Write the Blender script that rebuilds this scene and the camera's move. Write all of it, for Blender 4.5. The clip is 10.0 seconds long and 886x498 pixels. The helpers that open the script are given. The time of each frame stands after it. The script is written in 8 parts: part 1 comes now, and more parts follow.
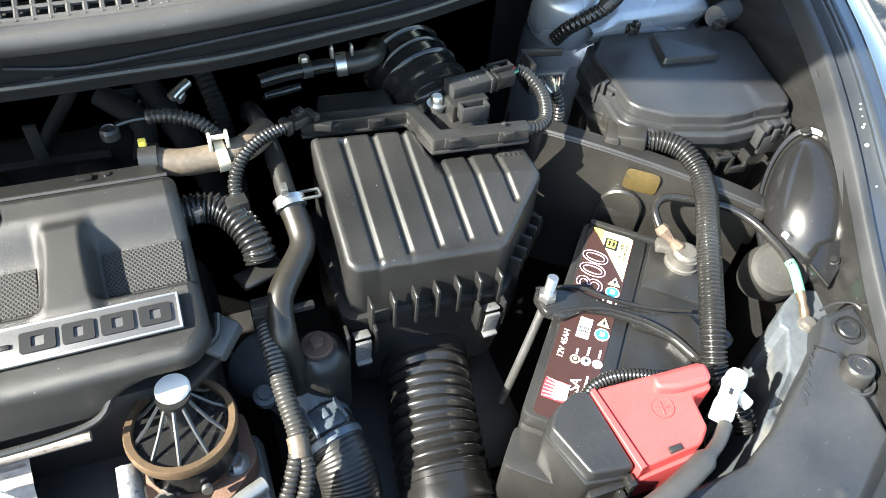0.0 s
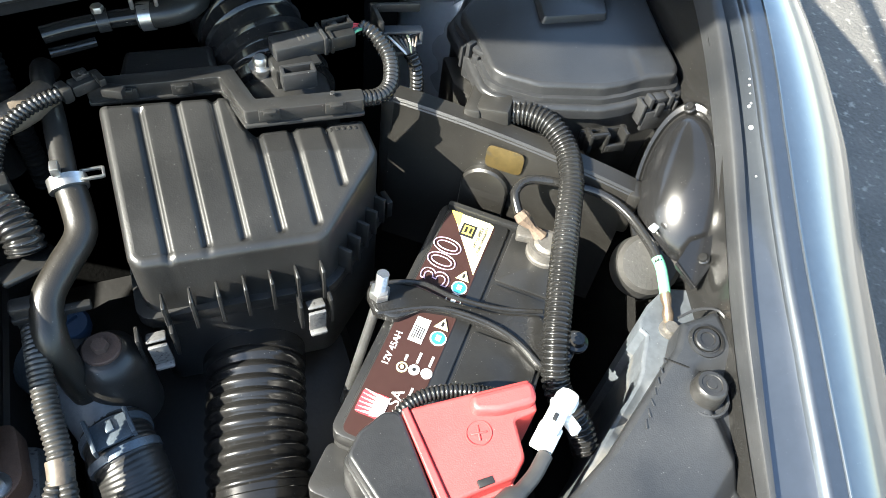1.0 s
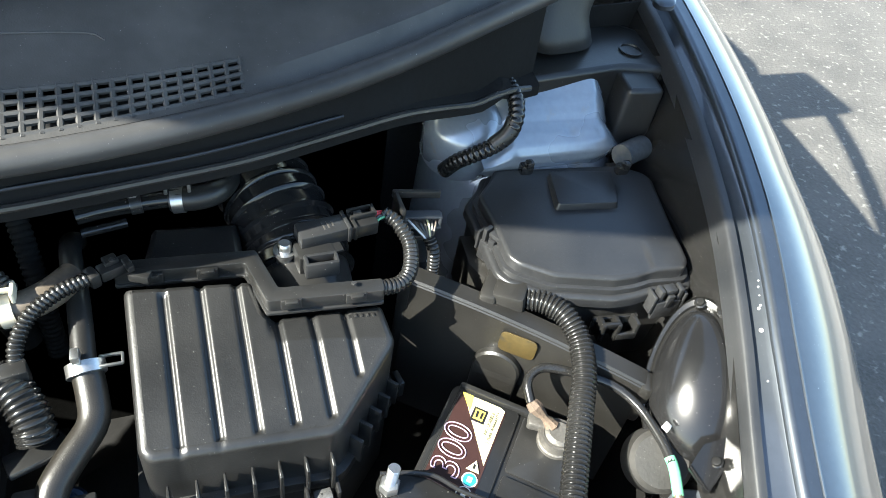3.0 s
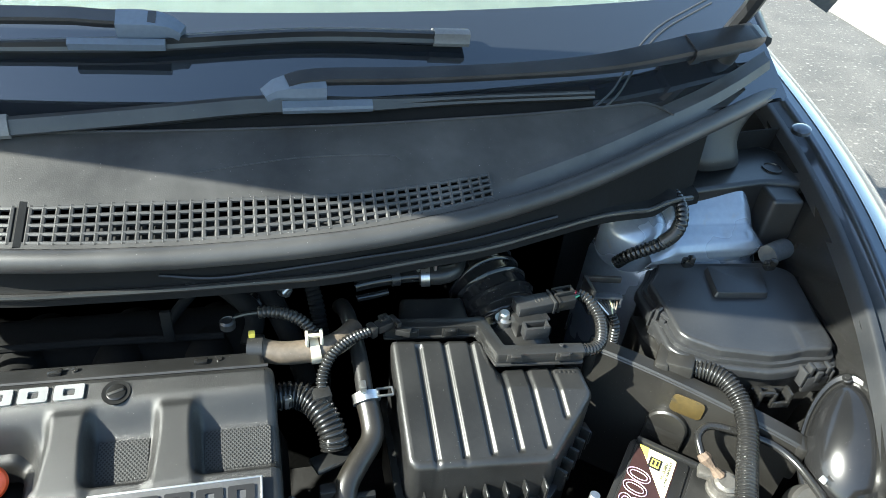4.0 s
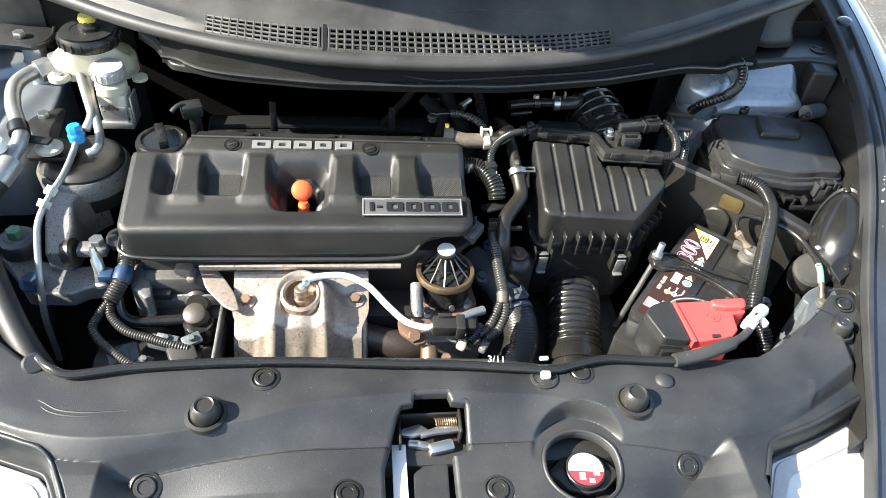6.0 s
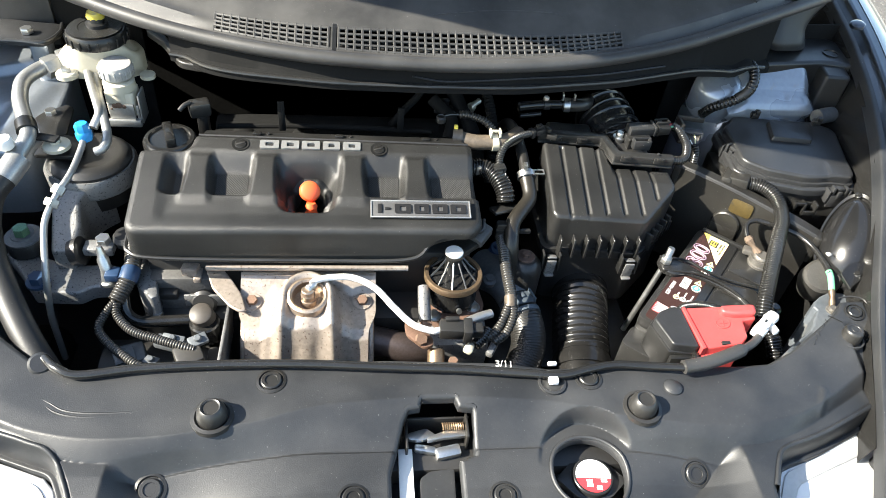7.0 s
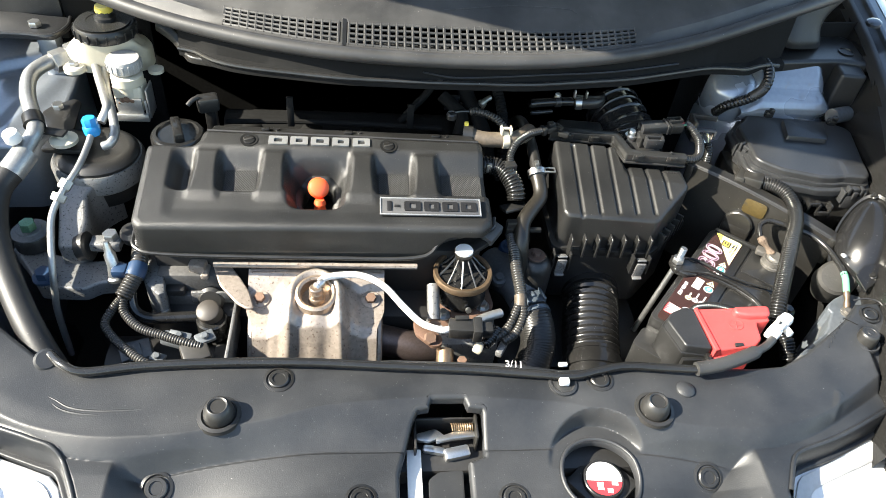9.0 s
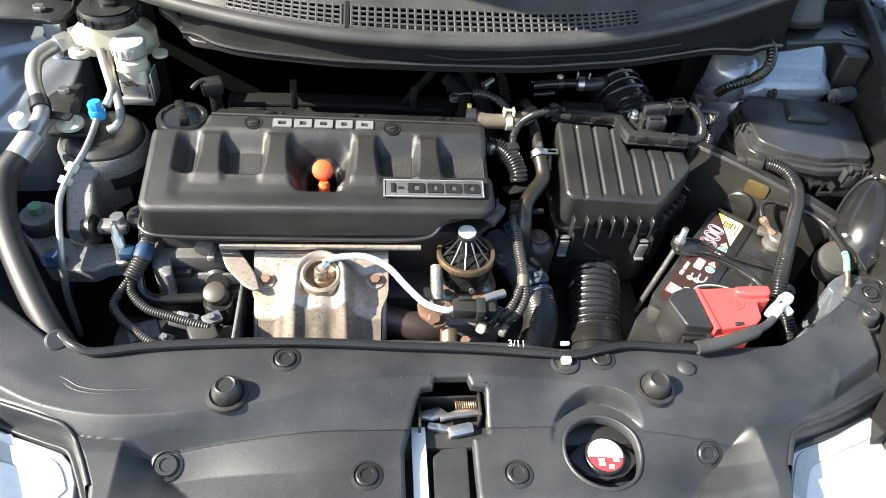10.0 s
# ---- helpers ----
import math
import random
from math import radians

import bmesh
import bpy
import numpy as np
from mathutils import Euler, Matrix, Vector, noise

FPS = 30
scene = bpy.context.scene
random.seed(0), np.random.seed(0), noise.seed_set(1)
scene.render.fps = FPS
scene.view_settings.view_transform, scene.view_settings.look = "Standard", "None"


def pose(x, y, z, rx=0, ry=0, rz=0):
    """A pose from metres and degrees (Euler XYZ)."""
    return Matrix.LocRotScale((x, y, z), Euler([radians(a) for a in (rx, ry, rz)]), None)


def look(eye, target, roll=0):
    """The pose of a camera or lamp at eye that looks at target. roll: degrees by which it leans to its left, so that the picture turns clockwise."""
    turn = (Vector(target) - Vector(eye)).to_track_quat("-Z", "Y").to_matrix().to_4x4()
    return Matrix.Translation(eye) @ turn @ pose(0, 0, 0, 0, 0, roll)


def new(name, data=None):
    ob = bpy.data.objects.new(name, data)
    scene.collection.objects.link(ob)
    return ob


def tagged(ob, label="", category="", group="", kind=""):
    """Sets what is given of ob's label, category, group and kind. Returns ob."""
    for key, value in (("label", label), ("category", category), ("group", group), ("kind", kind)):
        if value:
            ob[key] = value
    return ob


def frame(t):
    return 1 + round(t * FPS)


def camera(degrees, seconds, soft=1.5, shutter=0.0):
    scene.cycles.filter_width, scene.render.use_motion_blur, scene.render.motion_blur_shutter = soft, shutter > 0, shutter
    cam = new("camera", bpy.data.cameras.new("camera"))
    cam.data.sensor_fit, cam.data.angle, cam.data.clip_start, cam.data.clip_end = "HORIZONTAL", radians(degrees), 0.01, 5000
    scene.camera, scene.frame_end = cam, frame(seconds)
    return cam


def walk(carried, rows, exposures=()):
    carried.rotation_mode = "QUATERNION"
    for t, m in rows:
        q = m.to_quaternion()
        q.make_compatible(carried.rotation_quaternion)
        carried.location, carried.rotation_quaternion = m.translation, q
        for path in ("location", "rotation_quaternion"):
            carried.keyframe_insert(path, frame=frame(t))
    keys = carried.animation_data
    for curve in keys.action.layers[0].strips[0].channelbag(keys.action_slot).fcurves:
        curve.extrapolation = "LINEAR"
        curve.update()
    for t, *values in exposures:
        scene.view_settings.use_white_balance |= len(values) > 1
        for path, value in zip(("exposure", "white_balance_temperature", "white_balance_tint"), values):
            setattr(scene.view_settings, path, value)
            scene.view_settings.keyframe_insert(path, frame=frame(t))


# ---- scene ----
cam = camera(64.3, 10.0, soft=0.65)
PATH = [
    (0, (0.099, -0.07, 1.299), (0.662, 1.158, -0.176), 6.0),
    (0.5, (0.202, -0.041, 1.288), (0.795, 1.074, -0.263), 9.4),
    (1, (0.249, -0.036, 1.278), (0.825, 1.045, -0.303), 9.8),
    (1.5, (0.263, -0.026, 1.269), (0.817, 1.051, -0.323), 9.0),
    (2, (0.274, -0.016, 1.257), (0.83, 1.038, -0.349), 9.4),
    (2.5, (0.252, 0.014, 1.295), (0.884, 1.13, -0.24), 12.4),
    (2.7, (0.248, 0.021, 1.308), (0.897, 1.203, -0.168), 12.5),
    (3.8, (0.144, -0.04, 1.39), (0.717, 1.446, 0.18), 9.3),
    (4, (0.088, -0.085, 1.406), (0.518, 1.455, 0.205), 6.1),
    (4.5, (-0.062, -0.281, 1.44), (0.205, 1.307, 0.253), 4.1),
    (5, (-0.097, -0.425, 1.488), (0.204, 1.043, 0.163), 7.8),
    (5.5, (-0.086, -0.46, 1.499), (0.168, 0.986, 0.141), 6.4),
    (7, (-0.094, -0.446, 1.502), (0.149, 0.99, 0.13), 7.0),
    (7.5, (-0.095, -0.442, 1.5), (0.151, 0.993, 0.128), 7.3),
    (8, (-0.101, -0.437, 1.496), (0.145, 0.993, 0.12), 7.6),
    (8.5, (-0.101, -0.436, 1.495), (0.133, 0.991, 0.113), 7.3),
    (9, (-0.099, -0.437, 1.495), (0.13, 0.994, 0.117), 7.1),
    (9.5, (-0.1, -0.436, 1.494), (0.13, 0.985, 0.107), 6.9),
    (10, (-0.099, -0.446, 1.499), (0.119, 0.954, 0.087), 6.7),
]
walk(cam, [(t, look(eye, target, roll)) for t, eye, target, roll in PATH], exposures=[(0.0, 2.7, 6650, 4), (1.0, 2.59, 6650, 4), (2.5, 2.46, 6600, 4), (4.0, 2.28, 6300, 0), (4.6, 2.49, 6600, 6), (5.2, 2.33, 6720, 6), (6.5, 2.15, 6850, 6), (10.0, 2.15, 6920, 6)])

# ---- daylight ----
SUN_AZ, SUN_EL = radians(187.0), radians(36.0)
world = bpy.data.worlds.new("sky")
world.use_nodes = True
scene.world = world
sky = world.node_tree.nodes.new("ShaderNodeTexSky")
sky.sky_type, sky.sun_disc = "NISHITA", False
sky.sun_elevation, sky.sun_rotation = SUN_EL, radians(90) - SUN_AZ
world.node_tree.links.new(sky.outputs[0], world.node_tree.nodes["Background"].inputs[0])
world.node_tree.nodes["Background"].inputs[1].default_value = 0.115
sun_way = Vector((math.cos(SUN_AZ) * math.cos(SUN_EL), math.sin(SUN_AZ) * math.cos(SUN_EL), math.sin(SUN_EL)))
sun = new("sun", bpy.data.lights.new("sun", "SUN"))
sun.data.energy, sun.data.angle, sun.data.color = 5.0, radians(0.5), (1.0, 0.95, 0.88)
sun.matrix_world = look(sun_way * 6, (0, 0, 0))


# ---- materials ----
def material(name, colour, rough=0.5, metal=0.0, vary=0.25, scale=60.0, bump=0.0, bump_scale=900.0, dust=0.0,
             coat=0.0, stain=None, stain_amount=0.5, stain_scale=25.0, dust_colour=(0.55, 0.53, 0.5), bump_depth=0.001):
    """A surface with a base colour that varies at two scales, a fine relief, light dust and, if given, stains."""
    m = bpy.data.materials.new(name)
    m.use_nodes = True
    n, l = m.node_tree.nodes, m.node_tree.links
    b = n["Principled BSDF"]
    tc = n.new("ShaderNodeTexCoord")

    def noise_node(s, detail=3.0):
        x = n.new("ShaderNodeTexNoise")
        x.inputs["Scale"].default_value, x.inputs["Detail"].default_value = s, detail
        l.new(tc.outputs["Object"], x.inputs["Vector"])
        return x

    def ramp(a, lo, hi):
        r = n.new("ShaderNodeMapRange")
        r.inputs[1].default_value, r.inputs[2].default_value = lo, hi
        l.new(a, r.inputs[0])
        return r.outputs[0]

    def mix(f, a, c):
        x = n.new("ShaderNodeMix")
        x.data_type = "RGBA"
        if isinstance(f, float):
            x.inputs[0].default_value = f
        else:
            l.new(f, x.inputs[0])
        for sock, v in ((x.inputs[6], a), (x.inputs[7], c)):
            if isinstance(v, tuple):
                sock.default_value = (*v, 1)
            else:
                l.new(v, sock)
        return x.outputs[2]

    big, fine = noise_node(scale * 0.2), noise_node(scale * 4)
    dark = tuple(c * (1 - vary) for c in colour)
    light = tuple(min(1, c * (1 + vary)) for c in colour)
    c = mix(ramp(big.outputs[0], 0.3, 0.7), dark, light)
    c = mix(0.35, c, mix(ramp(fine.outputs[0], 0.35, 0.65), dark, light))
    if stain:
        s = noise_node(stain_scale, 8.0)
        lo = 0.72 - 0.4 * stain_amount
        c = mix(ramp(s.outputs[0], lo, lo + 0.12), c, stain)
    if dust > 0:
        d1, d2 = noise_node(14.0, 5.0), n.new("ShaderNodeTexVoronoi")
        d2.inputs["Scale"].default_value = 190.0
        l.new(tc.outputs["Object"], d2.inputs["Vector"])
        speck = ramp(d2.outputs["Distance"], 0.075, 0.03)
        gate = n.new("ShaderNodeMath")
        gate.operation = "GREATER_THAN"
        gate.inputs[1].default_value = 0.945
        sep = n.new("ShaderNodeSeparateColor")
        l.new(d2.outputs["Color"], sep.inputs[0])
        l.new(sep.outputs[0], gate.inputs[0])
        both = n.new("ShaderNodeMath")
        both.operation = "MULTIPLY"
        l.new(speck, both.inputs[0])
        l.new(gate.outputs[0], both.inputs[1])
        film = n.new("ShaderNodeMath")
        film.operation = "MULTIPLY"
        film.inputs[1].default_value = 0.16 * dust
        l.new(ramp(d1.outputs[0], 0.35, 0.75), film.inputs[0])
        c = mix(film.outputs[0], c, dust_colour)
        c = mix(both.outputs[0], c, dust_colour)
        # finer, fainter grit
        d3 = n.new("ShaderNodeTexVoronoi")
        d3.inputs["Scale"].default_value = 430.0
        l.new(tc.outputs["Object"], d3.inputs["Vector"])
        sep3, grit = n.new("ShaderNodeSeparateColor"), n.new("ShaderNodeMath")
        l.new(d3.outputs["Color"], sep3.inputs[0])
        grit.operation = "MULTIPLY"
        l.new(ramp(d3.outputs["Distance"], 0.16, 0.06), grit.inputs[0])
        l.new(ramp(sep3.outputs[1], 0.80, 1.10), grit.inputs[1])
        c = mix(grit.outputs[0], c, tuple(0.6 * q for q in dust_colour))
    l.new(c, b.inputs["Base Color"])
    rr = n.new("ShaderNodeMapRange")
    rr.inputs[3].default_value, rr.inputs[4].default_value = rough * 0.82, min(1.0, rough * 1.2)
    l.new(big.outputs[0], rr.inputs[0])
    l.new(rr.outputs[0], b.inputs["Roughness"])
    b.inputs["Metallic"].default_value = metal
    b.inputs["Coat Weight"].default_value = coat
    b.inputs["Coat Roughness"].default_value = 0.06
    if bump:
        g = noise_node(bump_scale, 2.0)
        bn = n.new("ShaderNodeBump")
        bn.inputs["Strength"].default_value, bn.inputs["Distance"].default_value = bump, bump_depth
        l.new(g.outputs[0], bn.inputs["Height"])
        l.new(bn.outputs[0], b.inputs["Normal"])
    return m


M_GRAIN = material("grained black plastic", (0.0120, 0.0120, 0.0116), 0.40, bump=0.50, bump_scale=2600, dust=0.14, bump_depth=0.0006)
M_PLASTIC = material("smooth black plastic", (0.0115, 0.0115, 0.0113), 0.32, bump=0.12, bump_scale=700, dust=0.14)
M_PANEL = material("satin dark grey plastic", (0.0135, 0.0148, 0.0168), 0.46, bump=0.18, bump_scale=900, dust=0.22)
M_COWL = material("weathered grey black plastic", (0.026, 0.0255, 0.0245), 0.47, vary=0.35, scale=22, bump=0.15, bump_scale=800, dust=0.40)
M_FUSE = material("matt dark grey plastic", (0.0185, 0.019, 0.020), 0.31, bump=0.15, bump_scale=1000, dust=0.12)
M_SEAL = material("dusty grey rubber", (0.024, 0.0235, 0.023), 0.46, vary=0.2, scale=40, bump=0.1, dust=0.3)
M_RUBBER = material("black rubber", (0.0135, 0.013, 0.0122), 0.36, bump=0.12, bump_scale=500, dust=0.15)
M_MATT = material("matt black hose rubber", (0.0095, 0.0095, 0.0094), 0.50, vary=0.2, scale=40, bump=0.15, bump_scale=400, dust=0.1)
M_OLD = material("old brownish rubber", (0.0115, 0.0100, 0.0076), 0.36, vary=0.3, scale=40, bump=0.15, dust=0.12)
M_HOSE = material("glossy ribbed black plastic", (0.012, 0.0118, 0.0114), 0.20, bump=0.05, dust=0.05)
M_DUCT = material("greyed black duct rubber", (0.0085, 0.0082, 0.0078), 0.20, vary=0.2, scale=40, bump=0.03, dust=0.12)
M_LOOM = material("dusty grey ribbed loom", (0.032, 0.030, 0.027), 0.34, bump=0.1, dust=0.35)
M_SHIELD = material("dusty black moulded plastic", (0.0125, 0.0118, 0.0105), 0.36, bump=0.15, dust=0.12)
# shade put into the colour: near-black, almost no sheen, for sunless parts and gaps
M_SHADE = material("flat black for shade and gaps", (0.010, 0.010, 0.0098), 0.8, bump=0.3, bump_scale=200)
M_SHADE.node_tree.nodes["Principled BSDF"].inputs["Specular IOR Level"].default_value = 0.08
M_DARK = material("grimy black bay metal", (0.017, 0.0165, 0.016), 0.50, bump=0.3, bump_scale=120)
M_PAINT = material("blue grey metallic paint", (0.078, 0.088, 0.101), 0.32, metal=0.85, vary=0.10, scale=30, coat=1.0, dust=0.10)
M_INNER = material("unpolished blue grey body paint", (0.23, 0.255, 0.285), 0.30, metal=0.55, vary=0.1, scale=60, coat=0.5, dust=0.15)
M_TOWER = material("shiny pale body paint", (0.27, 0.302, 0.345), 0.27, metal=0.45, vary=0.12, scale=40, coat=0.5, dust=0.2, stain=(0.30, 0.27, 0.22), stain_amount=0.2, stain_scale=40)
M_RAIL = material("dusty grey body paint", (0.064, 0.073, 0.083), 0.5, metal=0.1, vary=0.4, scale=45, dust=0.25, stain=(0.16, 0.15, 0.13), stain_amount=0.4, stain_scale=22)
M_BRONZE = material("tarnished brownish crimp metal", (0.16, 0.12, 0.085), 0.45, metal=0.7, vary=0.35, scale=200, bump=0.2, bump_scale=600)
M_DUSTY = material("dirt covered black rubber", (0.012, 0.011, 0.009), 0.7, vary=0.4, scale=60, bump=0.3, bump_scale=300, dust=0.5)
M_DOME = material("satin black dome plastic", (0.0095, 0.0095, 0.0098), 0.17, vary=0.12, dust=0.10)
M_ALU = material("pitted cast aluminium", (0.17, 0.17, 0.168), 0.5, metal=0.45, vary=0.2, scale=80, bump=0.4, bump_scale=350, stain=(0.03, 0.03, 0.03), stain_amount=0.36, stain_scale=300)
M_TUBE = material("oxidised aluminium tube", (0.33, 0.33, 0.32), 0.42, metal=0.75, vary=0.15, scale=60, bump=0.3, bump_scale=500, dust=0.2)
M_HEAT = material("weathered heat shield steel", (0.335, 0.285, 0.242), 0.42, metal=0.5, vary=0.30, scale=45, bump=0.35, bump_scale=260,
                  stain=(0.13, 0.090, 0.066), stain_amount=0.31, stain_scale=260)
M_GREYP = material("grey plug plastic", (0.055, 0.057, 0.06), 0.5, vary=0.2, scale=120)
M_CLAMP = material("blued spring steel", (0.13, 0.16, 0.19), 0.42, metal=0.6, vary=0.25, scale=120, bump=0.2)
M_CASTG = material("dull cast metal", (0.10, 0.11, 0.12), 0.55, metal=0.3, vary=0.3, scale=60, bump=0.4, bump_scale=200)
M_RUSTD = material("dark rust", (0.060, 0.036, 0.026), 0.75, vary=0.3, scale=200, bump=0.5, bump_scale=400)
M_RUST = material("rusted bolt steel", (0.16, 0.10, 0.07), 0.7, metal=0.4, vary=0.3, scale=200, bump=0.5, bump_scale=600)
M_STEEL = material("zinc plated steel", (0.55, 0.55, 0.54), 0.33, metal=0.95, vary=0.15, scale=150, stain=(0.2, 0.15, 0.1), stain_amount=0.1)
M_GOLD = material("yellow passivated steel", (0.31, 0.215, 0.135), 0.42, metal=0.9, vary=0.2, scale=120, stain=(0.15, 0.11, 0.07), stain_amount=0.25)
M_COPPER = material("brown gasket block", (0.13, 0.075, 0.052), 0.6, metal=0.3, vary=0.3, scale=120, bump=0.3)
M_WHITE = material("white plastic", (0.70, 0.69, 0.66), 0.38, vary=0.06, dust=0.05)
M_CREAM = material("cream translucent plastic", (0.50, 0.46, 0.36), 0.42, vary=0.1, scale=30, bump=0.08)
M_RED = material("faded red plastic", (0.37, 0.042, 0.042), 0.45, vary=0.1, bump=0.15, dust=0.12, dust_colour=(0.7, 0.4, 0.35))
M_ORANGE = material("orange plastic", (0.90, 0.125, 0.040), 0.35, vary=0.06)
M_BLUE = material("blue plastic", (0.01, 0.22, 0.52), 0.35, vary=0.1)
M_NAVY = material("dark blue plastic", (0.018, 0.042, 0.09), 0.4, vary=0.15)
M_GREEN = material("green tape", (0.12, 0.38, 0.21), 0.5, vary=0.12)
M_TAN = material("dusty tan rubber hose", (0.085, 0.066, 0.047), 0.55, vary=0.5, scale=60, dust=0.3, bump=0.2, bump_scale=200)
M_AMBER = material("faded amber sticker", (0.056, 0.039, 0.012), 0.5, vary=0.35, scale=60, stain=(0.030, 0.026, 0.018), stain_amount=0.3, stain_scale=70)
M_GLOSS = material("polished black plastic", (0.012, 0.012, 0.012), 0.14, vary=0.15, dust=0.05)
M_SILVER = material("satin chrome lettering", (0.72, 0.72, 0.71), 0.30, metal=0.85, vary=0.06)
M_BADGE = material("brushed grey badge plate", (0.13, 0.13, 0.132), 0.42, metal=0.6, vary=0.15, scale=120)
M_INK = material("printed black", (0.012, 0.012, 0.013), 0.4, vary=0.1)
M_BROWN = material("printed dark maroon label", (0.034, 0.017, 0.015), 0.24, vary=0.12, scale=20)
M_YELLOW = material("yellow printed label", (0.78, 0.62, 0.10), 0.3, vary=0.08)
M_LTYEL = material("pale yellow printed label", (0.80, 0.74, 0.42), 0.3, vary=0.06)
M_PRINT = material("white print", (0.80, 0.79, 0.78), 0.4, vary=0.05)
M_PINK = material("mauve print", (0.50, 0.34, 0.46), 0.4, vary=0.1)
M_TEAL = material("blue green print", (0.03, 0.38, 0.44), 0.4, vary=0.08)
M_SCARLET = material("red print", (0.62, 0.04, 0.05), 0.35, vary=0.08)
M_LEAD = material("lead terminal", (0.17, 0.16, 0.145), 0.5, metal=0.7, vary=0.25, scale=120, bump=0.5, bump_scale=400)
M_CORR = material("corroded terminal lug", (0.12, 0.085, 0.06), 0.8, vary=0.35, scale=200, bump=0.8, bump_scale=500)
M_LAMP = material("hazy clear headlamp lens", (0.66, 0.66, 0.65), 0.12, metal=0.1, vary=0.1, scale=30, coat=1.0)
M_ASPHALT = material("worn asphalt", (0.082, 0.077, 0.070), 0.9, vary=0.3, scale=22, bump=0.9, bump_scale=70, bump_depth=0.006,
                     stain=(0.21, 0.198, 0.178), stain_amount=0.34, stain_scale=38)
M_CONCRETE = material("pale concrete", (0.21, 0.20, 0.183), 0.9, vary=0.15, scale=6, bump=0.5, bump_scale=60, stain=(0.2, 0.19, 0.18), stain_amount=0.15, stain_scale=3)


# ---- shape helpers ----
def geo_join(*gs):
    v, f = [], []
    for gv, gf in gs:
        k = len(v)
        v.extend(tuple(p) for p in gv)
        f.extend(tuple(i + k for i in q) for q in gf)
    return v, f


def moved(g, m):
    return [tuple(m @ Vector(p)) for p in g[0]], g[1]


def from_bm(bm):
    bm.verts.index_update()
    v = [tuple(p.co) for p in bm.verts]
    f = [tuple(p.index for p in q.verts) for q in bm.faces]
    bm.free()
    return v, f


def rbox(c, size, r=0.003, rot=(0, 0, 0), seg=2):
    bm = bmesh.new()
    bmesh.ops.create_cube(bm, size=1)
    bmesh.ops.scale(bm, vec=size, verts=bm.verts)
    if r > 0:
        bmesh.ops.bevel(bm, geom=list(bm.edges), offset=min(r, min(size) * 0.45), segments=seg, affect="EDGES", profile=0.5)
    return moved(from_bm(bm), pose(*c, *rot))


def prism(poly, z0, z1, r=0.003, seg=2, taper=1.0, m=None):
    """An upright prism over a polygon, its top drawn in by taper about the centre, with rounded edges."""
    cx, cy = sum(p[0] for p in poly) / len(poly), sum(p[1] for p in poly) / len(poly)
    bm = bmesh.new()
    lo = [bm.verts.new((x, y, z0)) for x, y in poly]
    hi = [bm.verts.new((cx + (x - cx) * taper, cy + (y - cy) * taper, z1)) for x, y in poly]
    bm.faces.new(hi), bm.faces.new(lo[::-1])
    k = len(poly)
    for i in range(k):
        bm.faces.new((lo[i], lo[(i + 1) % k], hi[(i + 1) % k], hi[i]))
    bmesh.ops.recalc_face_normals(bm, faces=bm.faces)
    if r > 0:
        bmesh.ops.bevel(bm, geom=list(bm.edges), offset=r, segments=seg, affect="EDGES", profile=0.5, clamp_overlap=True)
    g = from_bm(bm)
    return moved(g, m) if m else g


def lathe(profile, o, axis=(0, 0, 1), n=32, squash=1.0):
    """Turns a profile of (radius, height) about the axis through o."""
    q = Vector(axis).to_track_quat("Z", "Y").to_matrix().to_4x4()
    m = Matrix.Translation(o) @ q
    v, f = [], []
    for r, h in profile:
        for i in range(n):
            a = 2 * math.pi * i / n
            v.append(tuple(m @ Vector((r * math.cos(a), r * squash * math.sin(a), h))))
    for j in range(len(profile) - 1):
        for i in range(n):
            a, b = j * n + i, j * n + (i + 1) % n
            f.append((a, b, b + n, a + n))
    if profile[0][0] > 1e-6:
        f.append(tuple(range(n))[::-1])
    if profile[-1][0] > 1e-6:
        f.append(tuple(range((len(profile) - 1) * n, len(profile) * n)))
    return v, f


def spline(pts, step=0.004):
    """Even points along a smooth curve through pts."""
    p = [Vector(a) for a in pts]
    p = [2 * p[0] - p[1]] + p + [2 * p[-1] - p[-2]]
    dense = []
    for i in range(1, len(p) - 2):
        a, b, c, d = p[i - 1], p[i], p[i + 1], p[i + 2]
        for k in range(24):
            t = k / 24
            dense.append(0.5 * ((2 * b) + (c - a) * t + (2 * a - 5 * b + 4 * c - d) * t * t + (3 * b - a - 3 * c + d) * t ** 3))
    dense.append(p[-2])
    out, acc = [dense[0]], 0.0
    for a, b in zip(dense, dense[1:]):
        seg = (b - a).length
        while acc + seg >= step:
            a = a + (b - a) * ((step - acc) / seg)
            seg, acc = (b - a).length, 0.0
            out.append(a.copy())
        acc += seg
    out.append(dense[-1])
    return out


